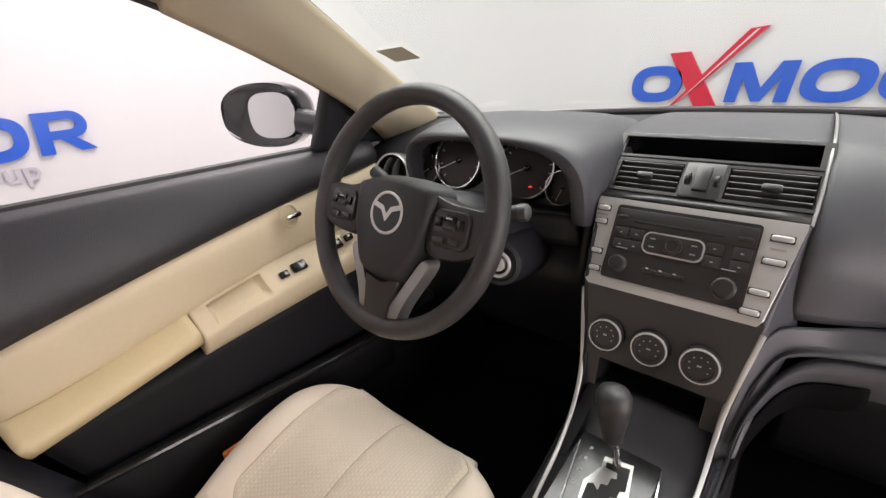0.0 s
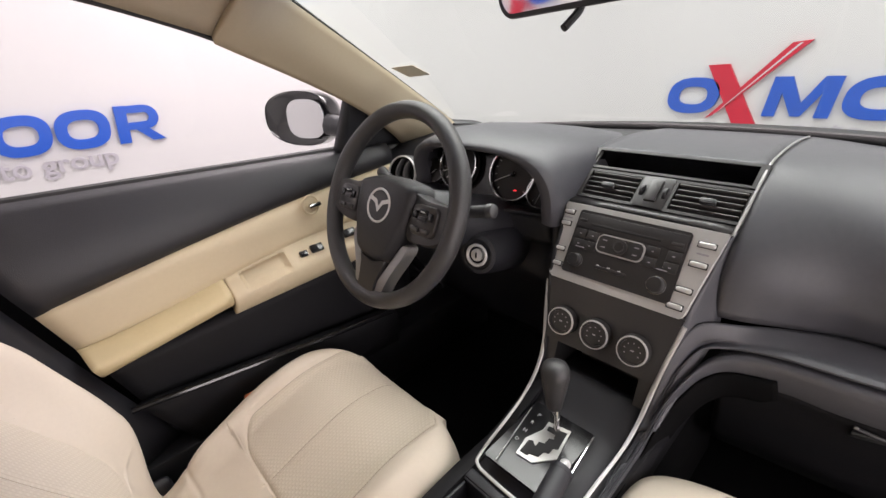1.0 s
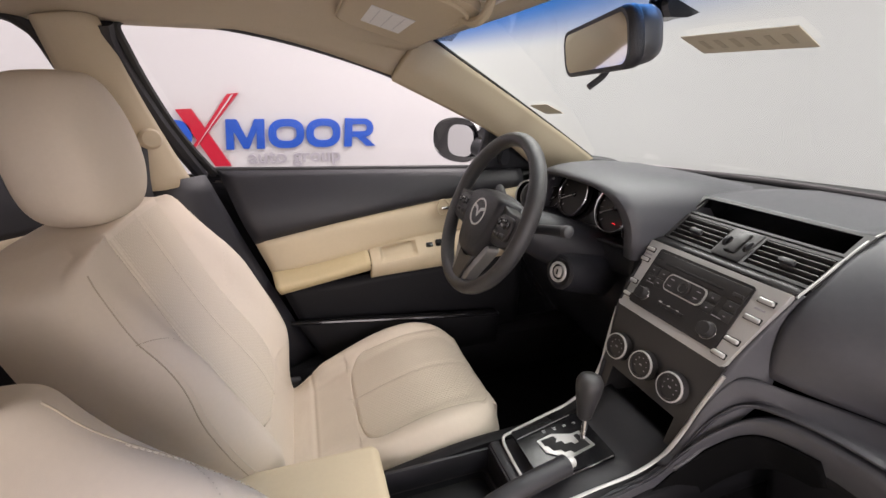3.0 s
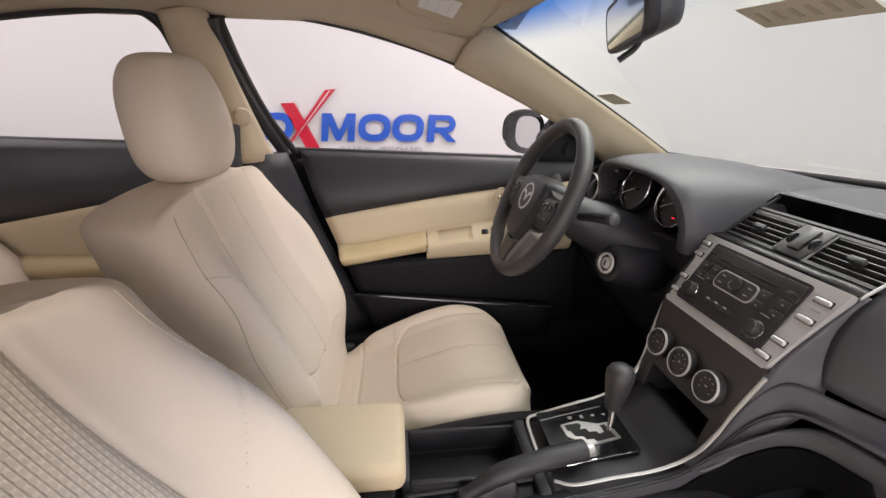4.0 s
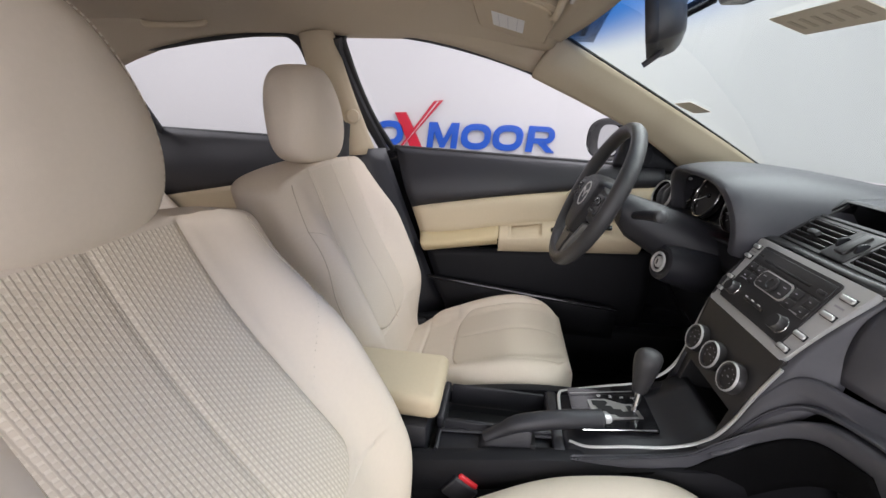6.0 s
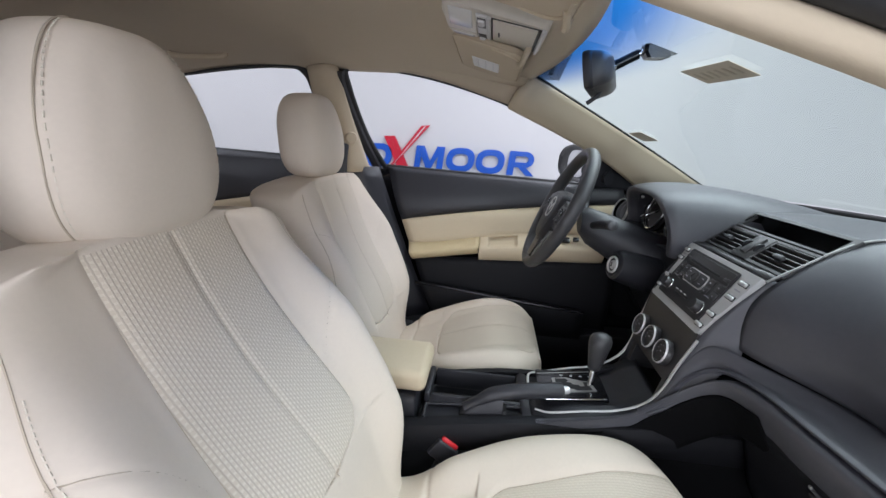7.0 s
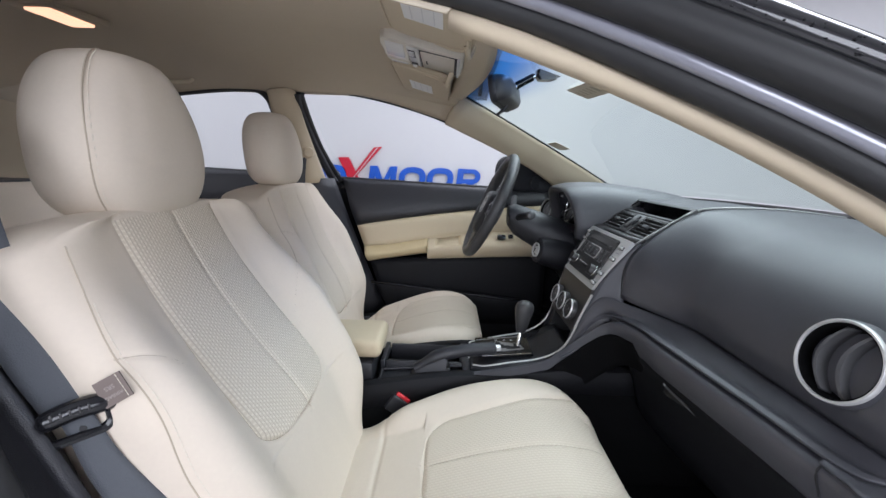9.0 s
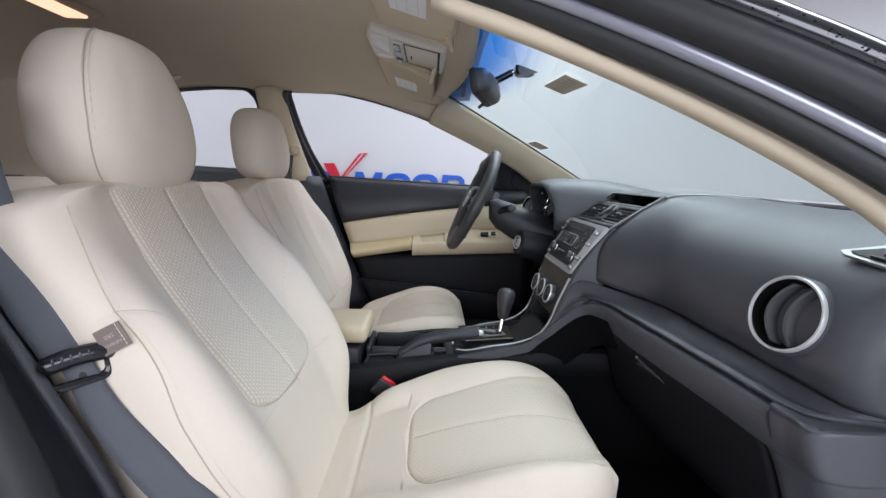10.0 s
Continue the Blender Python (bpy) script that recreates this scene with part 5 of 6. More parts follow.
for s in (-1, 1):
    rows = []
    for i in range(31):
        y = -0.30 + 1.22 * i / 30
        z = con_z(y) - (0.017 * (1 - smoothstep(0.33, 0.48, y)) if s < 0 else 0.016 + 0.006 * smoothstep(0.1, 0.3, y))
        x = -0.102 if s < 0 else 0.124 - 0.016 * smoothstep(0.12, 0.33, y) * (1 - smoothstep(0.40, 0.5, y))
        fl = 0.012 * s
        rows.append([V(x + fl * 2, y, 0.24), V(x + fl, y, z - 0.07), V(x + fl * 0.9, y, z - 0.022), V(x + fl * 0.5, y, z - 0.006), V(x - fl * 0.6, y, z), V(x - fl * 1.8, y, z - 0.002), V(x - fl * 2.0, y, z - 0.03)])
    part("side_panel", skin([r[1:] for r in rows]), M_SHADEDBLACK, con, thick=0.006)
    # lower side in near-black: footwell shade put into the colour
    part("shaded_lower_side", skin([[r[0], r[1] + V(0.001 * s, 0, 0.002)] for r in rows]), M_CARPETSHADE, con, "lower console side, near-black for its shade", thick=0.006)
# side that falls from the lip into the footwell, its shade put into the colour
wc = line_l[7:]
part("wing_side", loft([shifted(wc, 0.004, -0.024), shifted(wc, 0.020, -0.052, 0.004), shifted(wc, 0.05, -0.10, 0.006)], 60, 10), M_CARPETSHADE, con, "side below the lip, darkened for its shade", thick=0.004)
rows = []
for i in range(25):
    y = 0.284 + 0.27 * i / 24
    z = 0.551 + 0.05 * (y - 0.284) + 0.04 * smoothstep(0.46, 0.56, y) - 0.016 * (1 - smoothstep(0.29, 0.40, y)) - 0.007 * (1 - smoothstep(0.42, 0.50, y))
    rows.append([V(-0.100, y, z), V(-0.05, y, z), V(0.0, y, z), V(0.05, y, z), V(0.108, y, z)])
part("shifter_surround", skin(rows), M_BLACK, con, thick=0.01)
part("front_bridge", rbox((0.0, 0.274, 0.524), (0.19, 0.022, 0.020), 0.005), M_BLACK, con)
part("holder_wall", rbox((-0.078, 0.16, 0.485), (0.008, 0.22, 0.08), 0.003), M_BLACK, con)
part("holder_wall", rbox((0.046, 0.16, 0.490), (0.010, 0.22, 0.08), 0.003), M_BLACK, con)
part("holder_wall", rbox((-0.018, 0.264, 0.485), (0.13, 0.008, 0.09), 0.003), M_BLACK, con)
part("holder_floor", rbox((-0.018, 0.155, 0.452), (0.13, 0.23, 0.01), 0.003), M_DARK, con)
part("cup_rim", ring((-0.018, 0.205, 0.464), (0, 0, 1), 0.046, 0.005, 0.014, 36), M_GLOSS, con, "glossy cup ring")
part("cup_rim", ring((-0.018, 0.100, 0.464), (0, 0, 1), 0.046, 0.005, 0.014, 36), M_GLOSS, con, "glossy cup ring")
inner = [V(x - 0.018, y + 0.148, 0.474) for x, y in rounded(0.116, 0.212, 0.012, 6)]
part("tray_rim", tube(inner, 0.0028, 8, closed=True), M_FACE, con, "raised rim inside the holder")
part("tray_step", skin([[V(x - 0.018, y + 0.148, z) for x, y in rounded(w, h, 0.012, 6)] for w, h, z in ((0.126, 0.224, 0.472), (0.112, 0.208, 0.472), (0.110, 0.206, 0.456))], True), M_BLACK, con)
part("shutter_lip", rbox((-0.018, 0.040, 0.515), (0.125, 0.014, 0.030), 0.004), M_BLACK, con)
# flat shelf beside the holder with a raised edge; the brake lever stands in it
part("brake_shelf", rbox((0.081, 0.153, 0.503), (0.060, 0.232, 0.012), 0.002, Matrix.Rotation(radians(4), 3, "X")), M_BLACK, con, "flat shelf under the brake lever")
part("shelf_edge", tube([(0.054, 0.045, 0.5065), (0.054, 0.16, 0.516), (0.054, 0.265, 0.524)], 0.004, 8, 12), M_BLACK, con)
part("shelf_edge", tube([(0.054, 0.041, 0.5060), (0.108, 0.041, 0.506)], 0.004, 8), M_BLACK, con)
part("brake_slot", rbox((0.083, 0.224, 0.5245), (0.034, 0.010, 0.026), 0.002), M_DARK, con, "dark slot in front of the lever boot")
part("tunnel", rbox((0.008, 0.05, 0.34), (0.20, 0.85, 0.20), 0.02), M_DARK, con)

arm = thing("armrest", (0.006, -0.11, 0.50), "beige vinyl armrest on the console box", "armrest")
part("lid", rbox((0.000, -0.115, 0.575), (0.172, 0.31, 0.054), 0.019, seg=5), M_TRIM, arm, "padded beige lid")
part("box", rbox((0.008, -0.12, 0.50), (0.175, 0.28, 0.085), 0.01), M_BLACK, arm)

# shifter
sh = thing("gear_lever", (-0.017, 0.433, 0.552), "black leather gear lever on a gated silver plate", "gear lever")
part("base_plate", plate((-0.012, 0.385, 0.554), axes((0, -0.05, 1), (0, 1, 0)), rounded(0.122, 0.158, 0.006), 0.005), M_GLOSS, sh, "glossy black gate panel")
gmz = axes((0, -0.05, 1), (0, 1, 0))
gate = [(-0.015, 0.049), (0.026, 0.057), (0.038, -0.008), (0.011, -0.041), (-0.020, -0.043), (-0.026, -0.007), (-0.013, 0.029)]
part("gate_plate", plate((-0.012, 0.385, 0.559), gmz, gate, 0.0025), M_GATE, sh, "bright gate plate")
slot = [(-0.009, 0.040), (0.024, 0.048), (0.030, 0.009), (0.023, 0.005), (0.023, -0.008), (0.015, -0.011), (0.013, -0.025), (-0.002, -0.030), (-0.002, -0.035), (-0.017, -0.036), (-0.019, -0.008), (-0.012, -0.004), (-0.003, -0.011), (-0.003, 0.001), (0.006, 0.004), (0.006, 0.018), (0.013, 0.021), (0.010, 0.032), (-0.007, 0.031)]
part("gate_slot", plate((-0.012, 0.385, 0.5612), gmz, slot, 0.0012), M_DARK, sh, "stepped black slot")
part("panel_edge", tube([V(0.064, 0.318, 0.5595), V(0.050, 0.455, 0.5665)], 0.0016, 6), M_CHROME, sh, "thin chrome edge")
part("panel_edge", tube([V(-0.048, 0.308, 0.5585), V(-0.070, 0.440, 0.5655)], 0.0010, 6), M_STRIP, sh, "thin chrome edge")
part("boot", lathe((-0.006, 0.428, 0.560), (0, 0, 1), [(0.013, 0), (0.010, 0.006), (0.007, 0.010)], 20), M_DARK, sh)
part("shaft", tube([(-0.006, 0.428, 0.560), (-0.012, 0.433, 0.59), (-0.020, 0.436, 0.62)], 0.0065, 12, 8), M_CHROME, sh, "chrome shaft")
kn = V(-0.10, 0.12, 1).normalized()
part("knob", lathe((-0.020, 0.436, 0.600), kn, [(0.0105, 0), (0.014, 0.004), (0.017, 0.02), (0.022, 0.045), (0.0255, 0.066), (0.0255, 0.078), (0.021, 0.088), (0.011, 0.094), (0.001, 0.095)], 32, sy=1.12), M_LEATHER, sh, "black leather knob")
for ch, x, y in (("P", -0.050, 0.437), ("R", -0.050, 0.415), ("N", -0.050, 0.392), ("D", -0.050, 0.368)):
    words(ch, (x, y, 0.5596 + 0.05 * (y - 0.385)), gmz, 0.010, sh, M_WHITE)

hb = thing("handbrake", (0.076, 0.08, 0.495), "black handbrake lever with silver button", "handbrake")
part("lever", tube([(0.077, 0.135, 0.522), (0.076, 0.165, 0.543), (0.073, 0.20, 0.562), (0.064, 0.27, 0.575), (0.051, 0.350, 0.578)], lambda t: 0.0135 + 0.0045 * smoothstep(0.2, 0.5, t), 14, 30), M_BLACK, hb, "black grip")
boot = []
for y, z in ((0.122, 0.512), (0.128, 0.519), (0.145, 0.531), (0.170, 0.545), (0.195, 0.557), (0.214, 0.563), (0.220, 0.560)):
    low = 0.503 + 0.07 * (y - 0.12)
    boot.append([V(0.056, y, low), V(0.058, y, z - 0.010), V(0.063, y, z - 0.002), V(0.077, y, z), V(0.091, y, z - 0.003), V(0.095, y, z - 0.012), V(0.097, y, low)])
part("lever_boot", skin(boot, True, True), M_BLACK, hb, "black plastic boot", smooth=50)
part("collar", lathe((0.0512, 0.348, 0.578), (-0.14, 1, 0.05), [(0.0185, -0.004), (0.0185, 0.004), (0.013, 0.008)], 20), M_BLACK, hb)
part("button", lathe((0.050, 0.355, 0.5785), (-0.14, 1, 0.05), [(0.009, 0), (0.009, 0.012), (0.007, 0.015), (0.001, 0.0155)], 18), M_SILVER, hb, "silver release button")


# ---------------------------------------------------------------- front seats
def sgnpow(v, p):
    return math.copysign(abs(v) ** p, v)


def front_seat(cx, hy, hz, lean, rise, length, H, hs, out, label, ext=0.0, ext_in=0.0, cz=0.0, CI=0.142, U0=0.215, sink=0.0, cloth=M_RIB, cin=0.0, cdrop=0.0, fan=0.0):
    """A bucket seat. (hy, hz): where back and cushion meet; lean: the back's angle; rise: the cushion's slope;
    H: the back's height; hs: the headrest's size; out: -1 or 1, the side of the door."""
    st = thing("bucket_seat", (cx, hy + 0.15, 0.23), label, "car seat", "front seats")
    a = radians(lean)
    up = V(0, -math.sin(a), math.cos(a))
    fw = V(0, math.cos(a), math.sin(a))
    o = V(cx, hy, hz)

    # back: rings of constant height; front carries side bolsters and sewn-in seams
    def half(s):
        w = 0.245 + 0.048 * smoothstep(0.0, 0.26, s) - 0.008 * smoothstep(0.40, 0.62, s)
        t = max(0, (s - (H - 0.075)) / 0.075)
        return w * max(0.25, (1 - 0.80 * t ** 4)) ** (1 / 2.6)

    U1 = H - 0.02

    def ins(s):
        w = 0.152 - 0.020 * smoothstep(U0, H, s)
        if s < U0 + 0.05:
            w *= math.sqrt(max(0.0004, 1 - (min(1, (U0 + 0.05 - s) / 0.05)) ** 2)) * 0.75 + 0.25 * (s > U0)
        return max(w, 0.004)

    def cross_at(x):
        """Height of the seam that falls from the side seam in towards the insert."""
        q = min(1.0, max(0.0, (0.27 - x) / 0.12))
        return 0.478 - 0.06 * q - 0.10 * q * q

    def front(x, s):
        w = half(s)
        k = abs(x) / max(w, 0.05)
        b = 0.075 * smoothstep(0.50, 0.88, k) * smoothstep(-0.02, 0.18, s) * (1 - 0.80 * smoothstep(0.36, 0.60, s))
        b += 0.022 * math.exp(-((s - 0.20) / 0.13) ** 2) * (1 - k * k)
        xi = ins(s)
        seam = 0.0
        d = abs(abs(x) - xi)
        inb = smoothstep(U0 - 0.004, U0 + 0.012, s)
        seam += 0.0050 * math.exp(-(d / 0.006) ** 2) * inb
        seam += 0.0035 * math.exp(-(x / 0.006) ** 2) * inb
        if abs(x) < xi:
            b += 0.003 * (1 - math.exp(-d / 0.02)) * inb
            seam += 0.005 * math.exp(-((s - U0) / 0.005) ** 2)
        # a seam that turns from the insert out over the bolster
        if abs(x) > xi:
            sc = cross_at(abs(x))
            seam += 0.0035 * math.exp(-((s - sc) / 0.004) ** 2)
        b -= sink * smoothstep(0.22, 0.62, s) * (0.45 + 0.55 * (1 - smoothstep(0.45, 0.85, k)))
        return b - seam

    def thick_at(s):
        th = 0.150 + 0.010 * smoothstep(0.3, H, s)
        tt = max(0, (s - (H - 0.045)) / 0.045)
        return th * max(0.02, 1 - tt ** 2.6) ** (1 / 2.6)

    def edge(x, w):
        return max(0.0, 1 - min(1, abs(x) / w) ** 4.4) ** (1 / 4.4)

    def ox(x, w):
        k = smoothstep(0.5, 1.0, abs(x) / w)
        return x + out * k * (ext if x * out > 0 else -ext_in)

    NI, NO, NB, NS = 30, 34, 24, 170

    def placed(x, w, s, deep, drop):
        """A point of the back; towards the rear the top edge stays level instead of falling away."""
        lift = max(0.0, -deep - 0.02) * 0.42 * smoothstep(H - 0.22, H, s)
        return o + V(ox(x, w), 0, 0) + up * (s - drop * 0.12 * (x / w) ** 2) + fw * deep + V(0, 0, lift)

    def ring_at(s):
        w, xi, th = half(s), ins(s), thick_at(s)
        xs = [xi + (w - xi) * math.sin(math.pi / 2 * k / NO) for k in range(NO, 0, -1)]
        fx = [-x for x in xs] + [xi * k / NI for k in range(-NI, NI + 1)] + xs[::-1]
        bx = [w * math.cos(math.pi * (k + 0.5) / NB) for k in range(NB)]
        drop = 0.10 * smoothstep(H - 0.09, H, s)
        pts = []
        for x in fx:
            e = edge(x, w)
            pts.append(placed(x, w, s, th * (e - 1) * 0.5 + front(x, s) * e - (0.10 - th) * 0.5 * (th < 0.10), drop))
        for x in bx:
            e = edge(x, w)
            pts.append(placed(x, w, s, -th * (1 + e) * 0.5 - (0.10 - th) * 0.5 * (th < 0.10), drop))
        return pts

    SS = [-0.03 + (H + 0.03) * i / (NS - 1) for i in range(NS)]
    k0 = min(range(NS), key=lambda q: abs(SS[q] - U0))
    SS[k0] = U0
    verts = [ring_at(s) for s in SS]
    NT = len(verts[0])
    I0, I1 = NO, NO + 2 * NI

    def split(inside):
        bm = bmesh.new()
        uv = bm.loops.layers.uv.new("UVMap")
        made = {}
        def vert(i, j):
            if (i, j) not in made:
                made[(i, j)] = bm.verts.new(verts[i][j])
            return made[(i, j)]
        for i in range(NS - 1):
            for j in range(NT):
                isin = I0 <= j < I1 and i >= k0 and SS[i] < U1
                if isin != inside:
                    continue
                k = (j + 1) % NT
                q = [(i, j), (i, k), (i + 1, k), (i + 1, j)]
                f = bm.faces.new([vert(*p) for p in q])
                for lp, (p, r) in zip(f.loops, q):
                    lp[uv].uv = (verts[p][r].x - cx, SS[p])
        if not inside:
            bm.faces.new([vert(NS - 1, j) for j in range(NT)])
        return bm

    back = part("backrest", split(False), M_BEIGE, st, "smooth beige cloth bolsters", smooth=70)
    part("back_insert", split(True), cloth, back, "ribbed beige cloth insert", smooth=70)

    def on_back(x, s, h=0.001):
        th = thick_at(s)
        e = edge(x, half(s))
        return o + V(ox(x, half(s)), 0, 0) + up * s + fw * (th * (e - 1) * 0.5 + front(x, s) * e + h)

    # stitched seams along the bolsters, drawing in towards the shoulders
    def seam_at(s):
        return 0.972 - 0.040 * smoothstep(0.30, 0.47, s) - 0.10 * smoothstep(0.46, 0.62, s)

    for sd in (-1, 1):
        line = [on_back(sd * half(s) * seam_at(s), s, 0.0) for s in [0.02 + (H - 0.06) * i / 40 for i in range(41)]]
        part("side_seam", tube(line, 0.0011, 5), M_SEAM, back, "stitched side seam")
        b = bmesh.new()
        for i in range(70):
            s = 0.10 + 0.45 * i / 70
            p = on_back(sd * (half(s) * seam_at(s) - 0.004), s, 0.001)
            q = on_back(sd * (half(s + 0.004) * seam_at(s + 0.004) - 0.004), s + 0.004, 0.001)
            tube([p, q], 0.0009, 4, bm=b)
        tagged(part("stitching", b, M_STITCH, back, "cream stitches"), kind="stuff")

        x0 = ins(0.42) + 0.004
        line = []
        for i in range(24):
            x = x0 + (half(0.44) * 0.925 - x0) * i / 23
            line.append(on_back(sd * x, cross_at(x), -0.0004))
        part("bolster_seam", tube(line, 0.0012, 5), M_SEAM, back, "sewn seam over the bolster")

    # cushion: rings of constant reach
    r = radians(rise)
    cf = V(0, math.cos(r), math.sin(r))
    cu = V(0, -math.sin(r), math.cos(r))
    oc = V(cx, hy - 0.03, hz + cz)
    L = length

    def chalf(v):
        w = 0.215 + 0.038 * smoothstep(0.05, 0.30, v) - 0.010 * smoothstep(0.38, L, v)
        t = max(0, (v - (L - 0.12)) / 0.12)
        return w * max(0.3, 1 - 0.85 * t ** 3) ** (1 / 2.6)

    V0 = 0.19

    def ci(v):
        if v < V0:
            return 0.004
        q = min(1, (v - V0) / 0.06)
        return min(0.82 * chalf(v), CI * (0.45 + 0.55 * math.sqrt(1 - (1 - q) ** 2)) * (1 + fan * smoothstep(0.22, 0.50, v)))

    def lean_in(x, v):
        """The inner side of the cushion reaches towards the console and lies lower."""
        k = smoothstep(0.10, 0.245, -x * out) ** 2
        q = smoothstep(0.10, 0.24, x * out) * smoothstep(0.22, 0.50, v)
        return V(x - out * cin * (k + 0.8 * q), 0, 0) - cu * (cdrop * k)

    def ctop(x, v):
        k = abs(x) / max(chalf(v), 0.05)
        b = 0.042 * smoothstep(0.52, 0.86, k) * smoothstep(0.02, 0.14, v) * (1 - 0.6 * smoothstep(0.30, L, v))
        b -= 0.030 * smoothstep(L - 0.18, L, v) ** 2
        b += 0.014 * math.sin(math.pi * min(1, max(0, (v - 0.1) / 0.4))) * (1 - k * k)
        seam = 0.0
        run = smoothstep(V0 - 0.006, V0 + 0.012, v)
        seam += 0.0050 * math.exp(-((abs(x) - ci(v)) / 0.006) ** 2) * run
        seam += 0.0035 * math.exp(-(x / 0.006) ** 2) * run
        if abs(x) < ci(v):
            seam += 0.005 * math.exp(-((v - V0) / 0.005) ** 2)
        seam += 0.004 * math.exp(-((abs(x) - CI * 0.98) / 0.006) ** 2) * (v < V0)
        seam += 0.004 * math.exp(-((v - 0.085) / 0.005) ** 2)
        return b - seam

    TH = 0.16
    NV = 140

    def cth(v):
        tt = max(0, (v - (L - 0.055)) / 0.055)
        return TH * max(0.03, 1 - tt ** 2.2) ** (1 / 2.2)

    def cring(v):
        w, xi, th = chalf(v), ci(v), cth(v)
        xs = [xi + (w - xi) * math.sin(math.pi / 2 * k / NO) for k in range(NO, 0, -1)]
        fx = [-x for x in xs] + [xi * k / NI for k in range(-NI, NI + 1)] + xs[::-1]
        bx = [w * math.cos(math.pi * (k + 0.5) / NB) for k in range(NB)]
        mid = -TH * 0.5 + 0.02 * (1 - th / TH)
        pts = []
        for x in fx:
            e = edge(x, w)
            pts.append(oc + lean_in(x, v) + cf * v + cu * (mid + th * 0.5 * e + ctop(x, v) * e))
        for x in bx:
            pts.append(oc + lean_in(x, v) + cf * v + cu * (mid - th * 0.5 * edge(x, w)))
        return pts

    VV = [L * i / (NV - 1) for i in range(NV)]
    kc = min(range(NV), key=lambda q: abs(VV[q] - V0))
    VV[kc] = V0
    cv = [cring(v) for v in VV]

    def csplit(inside):
        bm = bmesh.new()
        uv = bm.loops.layers.uv.new("UVMap")
        made = {}
        def vert(i, j):
            if (i, j) not in made:
                made[(i, j)] = bm.verts.new(cv[i][j])
            return made[(i, j)]
        for i in range(NV - 1):
            for j in range(NT):
                isin = I0 <= j < I1 and i >= kc and VV[i] < L - 0.004
                if isin != inside:
                    continue
                k = (j + 1) % NT
                q = [(i, j), (i, k), (i + 1, k), (i + 1, j)]
                f = bm.faces.new([vert(*p) for p in q])
                for lp, (p, z) in zip(f.loops, q):
                    lp[uv].uv = (cv[p][z].x - cx, VV[p])
        if not inside:
            bm.faces.new([vert(NV - 1, j) for j in range(NT)])
            bm.faces.new([vert(0, j) for j in range(NT)])
        return bm

    cush = part("cushion", csplit(False), M_BEIGE, st, "smooth beige cloth cushion", smooth=70)
    part("cushion_insert", csplit(True), M_RIB_SOFT, cush, "ribbed beige cloth insert", smooth=70)

    # sewn lines along the cushion and the back
    def on_cush(x, v):
        e = edge(x, chalf(v))
        return oc + lean_in(x, v) + cf * v + cu * (-TH * 0.5 + 0.02 * (1 - cth(v) / TH) + cth(v) * 0.5 * e + ctop(x, v) * e)

    for q in (-1, 0, 1):
        line = [on_cush(q * ci(v), v) for v in (V0 + 0.012 + (L - V0 - 0.03) * i / 40 for i in range(41))]
        part("cushion_seam", tube(line, 0.0012, 5), M_SEAM, cush, "sewn seam")
        line = [on_back(q * ins(s), s, 0.0) for s in (U0 + 0.012 + (H - U0 - 0.06) * i / 50 for i in range(51))]
        part("back_seam", tube(line, 0.0010, 5), M_SEAM, back, "sewn seam")

    # headrest on two posts
    hc = o + up * (H + 0.005) + fw * (-0.030) + V(0, -0.012 - 0.35 * (hs - 1.03), 0.112 * hs - 0.23 * (hs - 1.03))
    ha = radians(lean * 0.05)
    hu, hf = V(0, -math.sin(ha), math.cos(ha)), V(0, math.cos(ha), math.sin(ha))
    rows = []
    NH = 40
    for i in range(NH + 1):
        ph = -math.pi / 2 + math.pi * i / NH
        row = []
        zc, rc = math.sin(ph), math.cos(ph)
        for j in range(56):
            t = 2 * math.pi * j / 56
            k = sgnpow(rc, 0.46)
            h = 0.119 * hs * sgnpow(zc, 0.82)
            wx = 0.132 * hs + 0.012 * smoothstep(0.05, -0.10, h) - 0.030 * smoothstep(0.0, 0.14, h)
            dx = wx * k * sgnpow(math.cos(t), 0.68)
            dn = (0.064 if math.sin(t) > 0 else 0.086) * hs * k * sgnpow(math.sin(t), 0.72)
            dn += -0.018 * smoothstep(-0.05, 0.14, h) - 0.010 * (dx / wx) ** 2 * (math.sin(t) > 0)
            row.append(hc + V(dx, 0, 0) + hu * h + hf * dn)
        rows.append(row)
    head = part("headrest", skin(rows, True, True), M_BEIGE, st, "rounded beige cloth headrest", smooth=60)
    # sewn seam round each side of the headrest
    def head_line(sd, deg):
        line = []
        ct, sn = math.cos(radians(deg)) ** 0.68, math.sin(radians(deg)) ** 0.72
        for i in range(40):
            ph = -math.pi / 2 * 0.9 + math.pi * 0.9 * i / 39
            k = sgnpow(math.cos(ph), 0.46)
            h = 0.119 * hs * sgnpow(math.sin(ph), 0.82)
            wx = 0.132 * hs + 0.012 * smoothstep(0.05, -0.10, h) - 0.022 * smoothstep(0.0, 0.14, h)
            dx = sd * wx * k * ct
            dn = 0.064 * hs * k * sn - 0.018 * smoothstep(-0.05, 0.14, h) - 0.010 * (dx / wx) ** 2
            line.append(hc + V(dx, 0, 0) + hu * h + hf * (dn + 0.0002))
        return line

    for sd in ((-1, 1) if out > 0 else (-1,)):
        part("headrest_seam", tube(head_line(sd, 30), 0.0013, 5), M_SEAM, head, "sewn seam")
        line = head_line(sd, 35)
        b = bmesh.new()
        for i in range(2, 37):
            tube([line[i], line[i].lerp(line[i + 1], 0.55)], 0.0010, 4, bm=b)
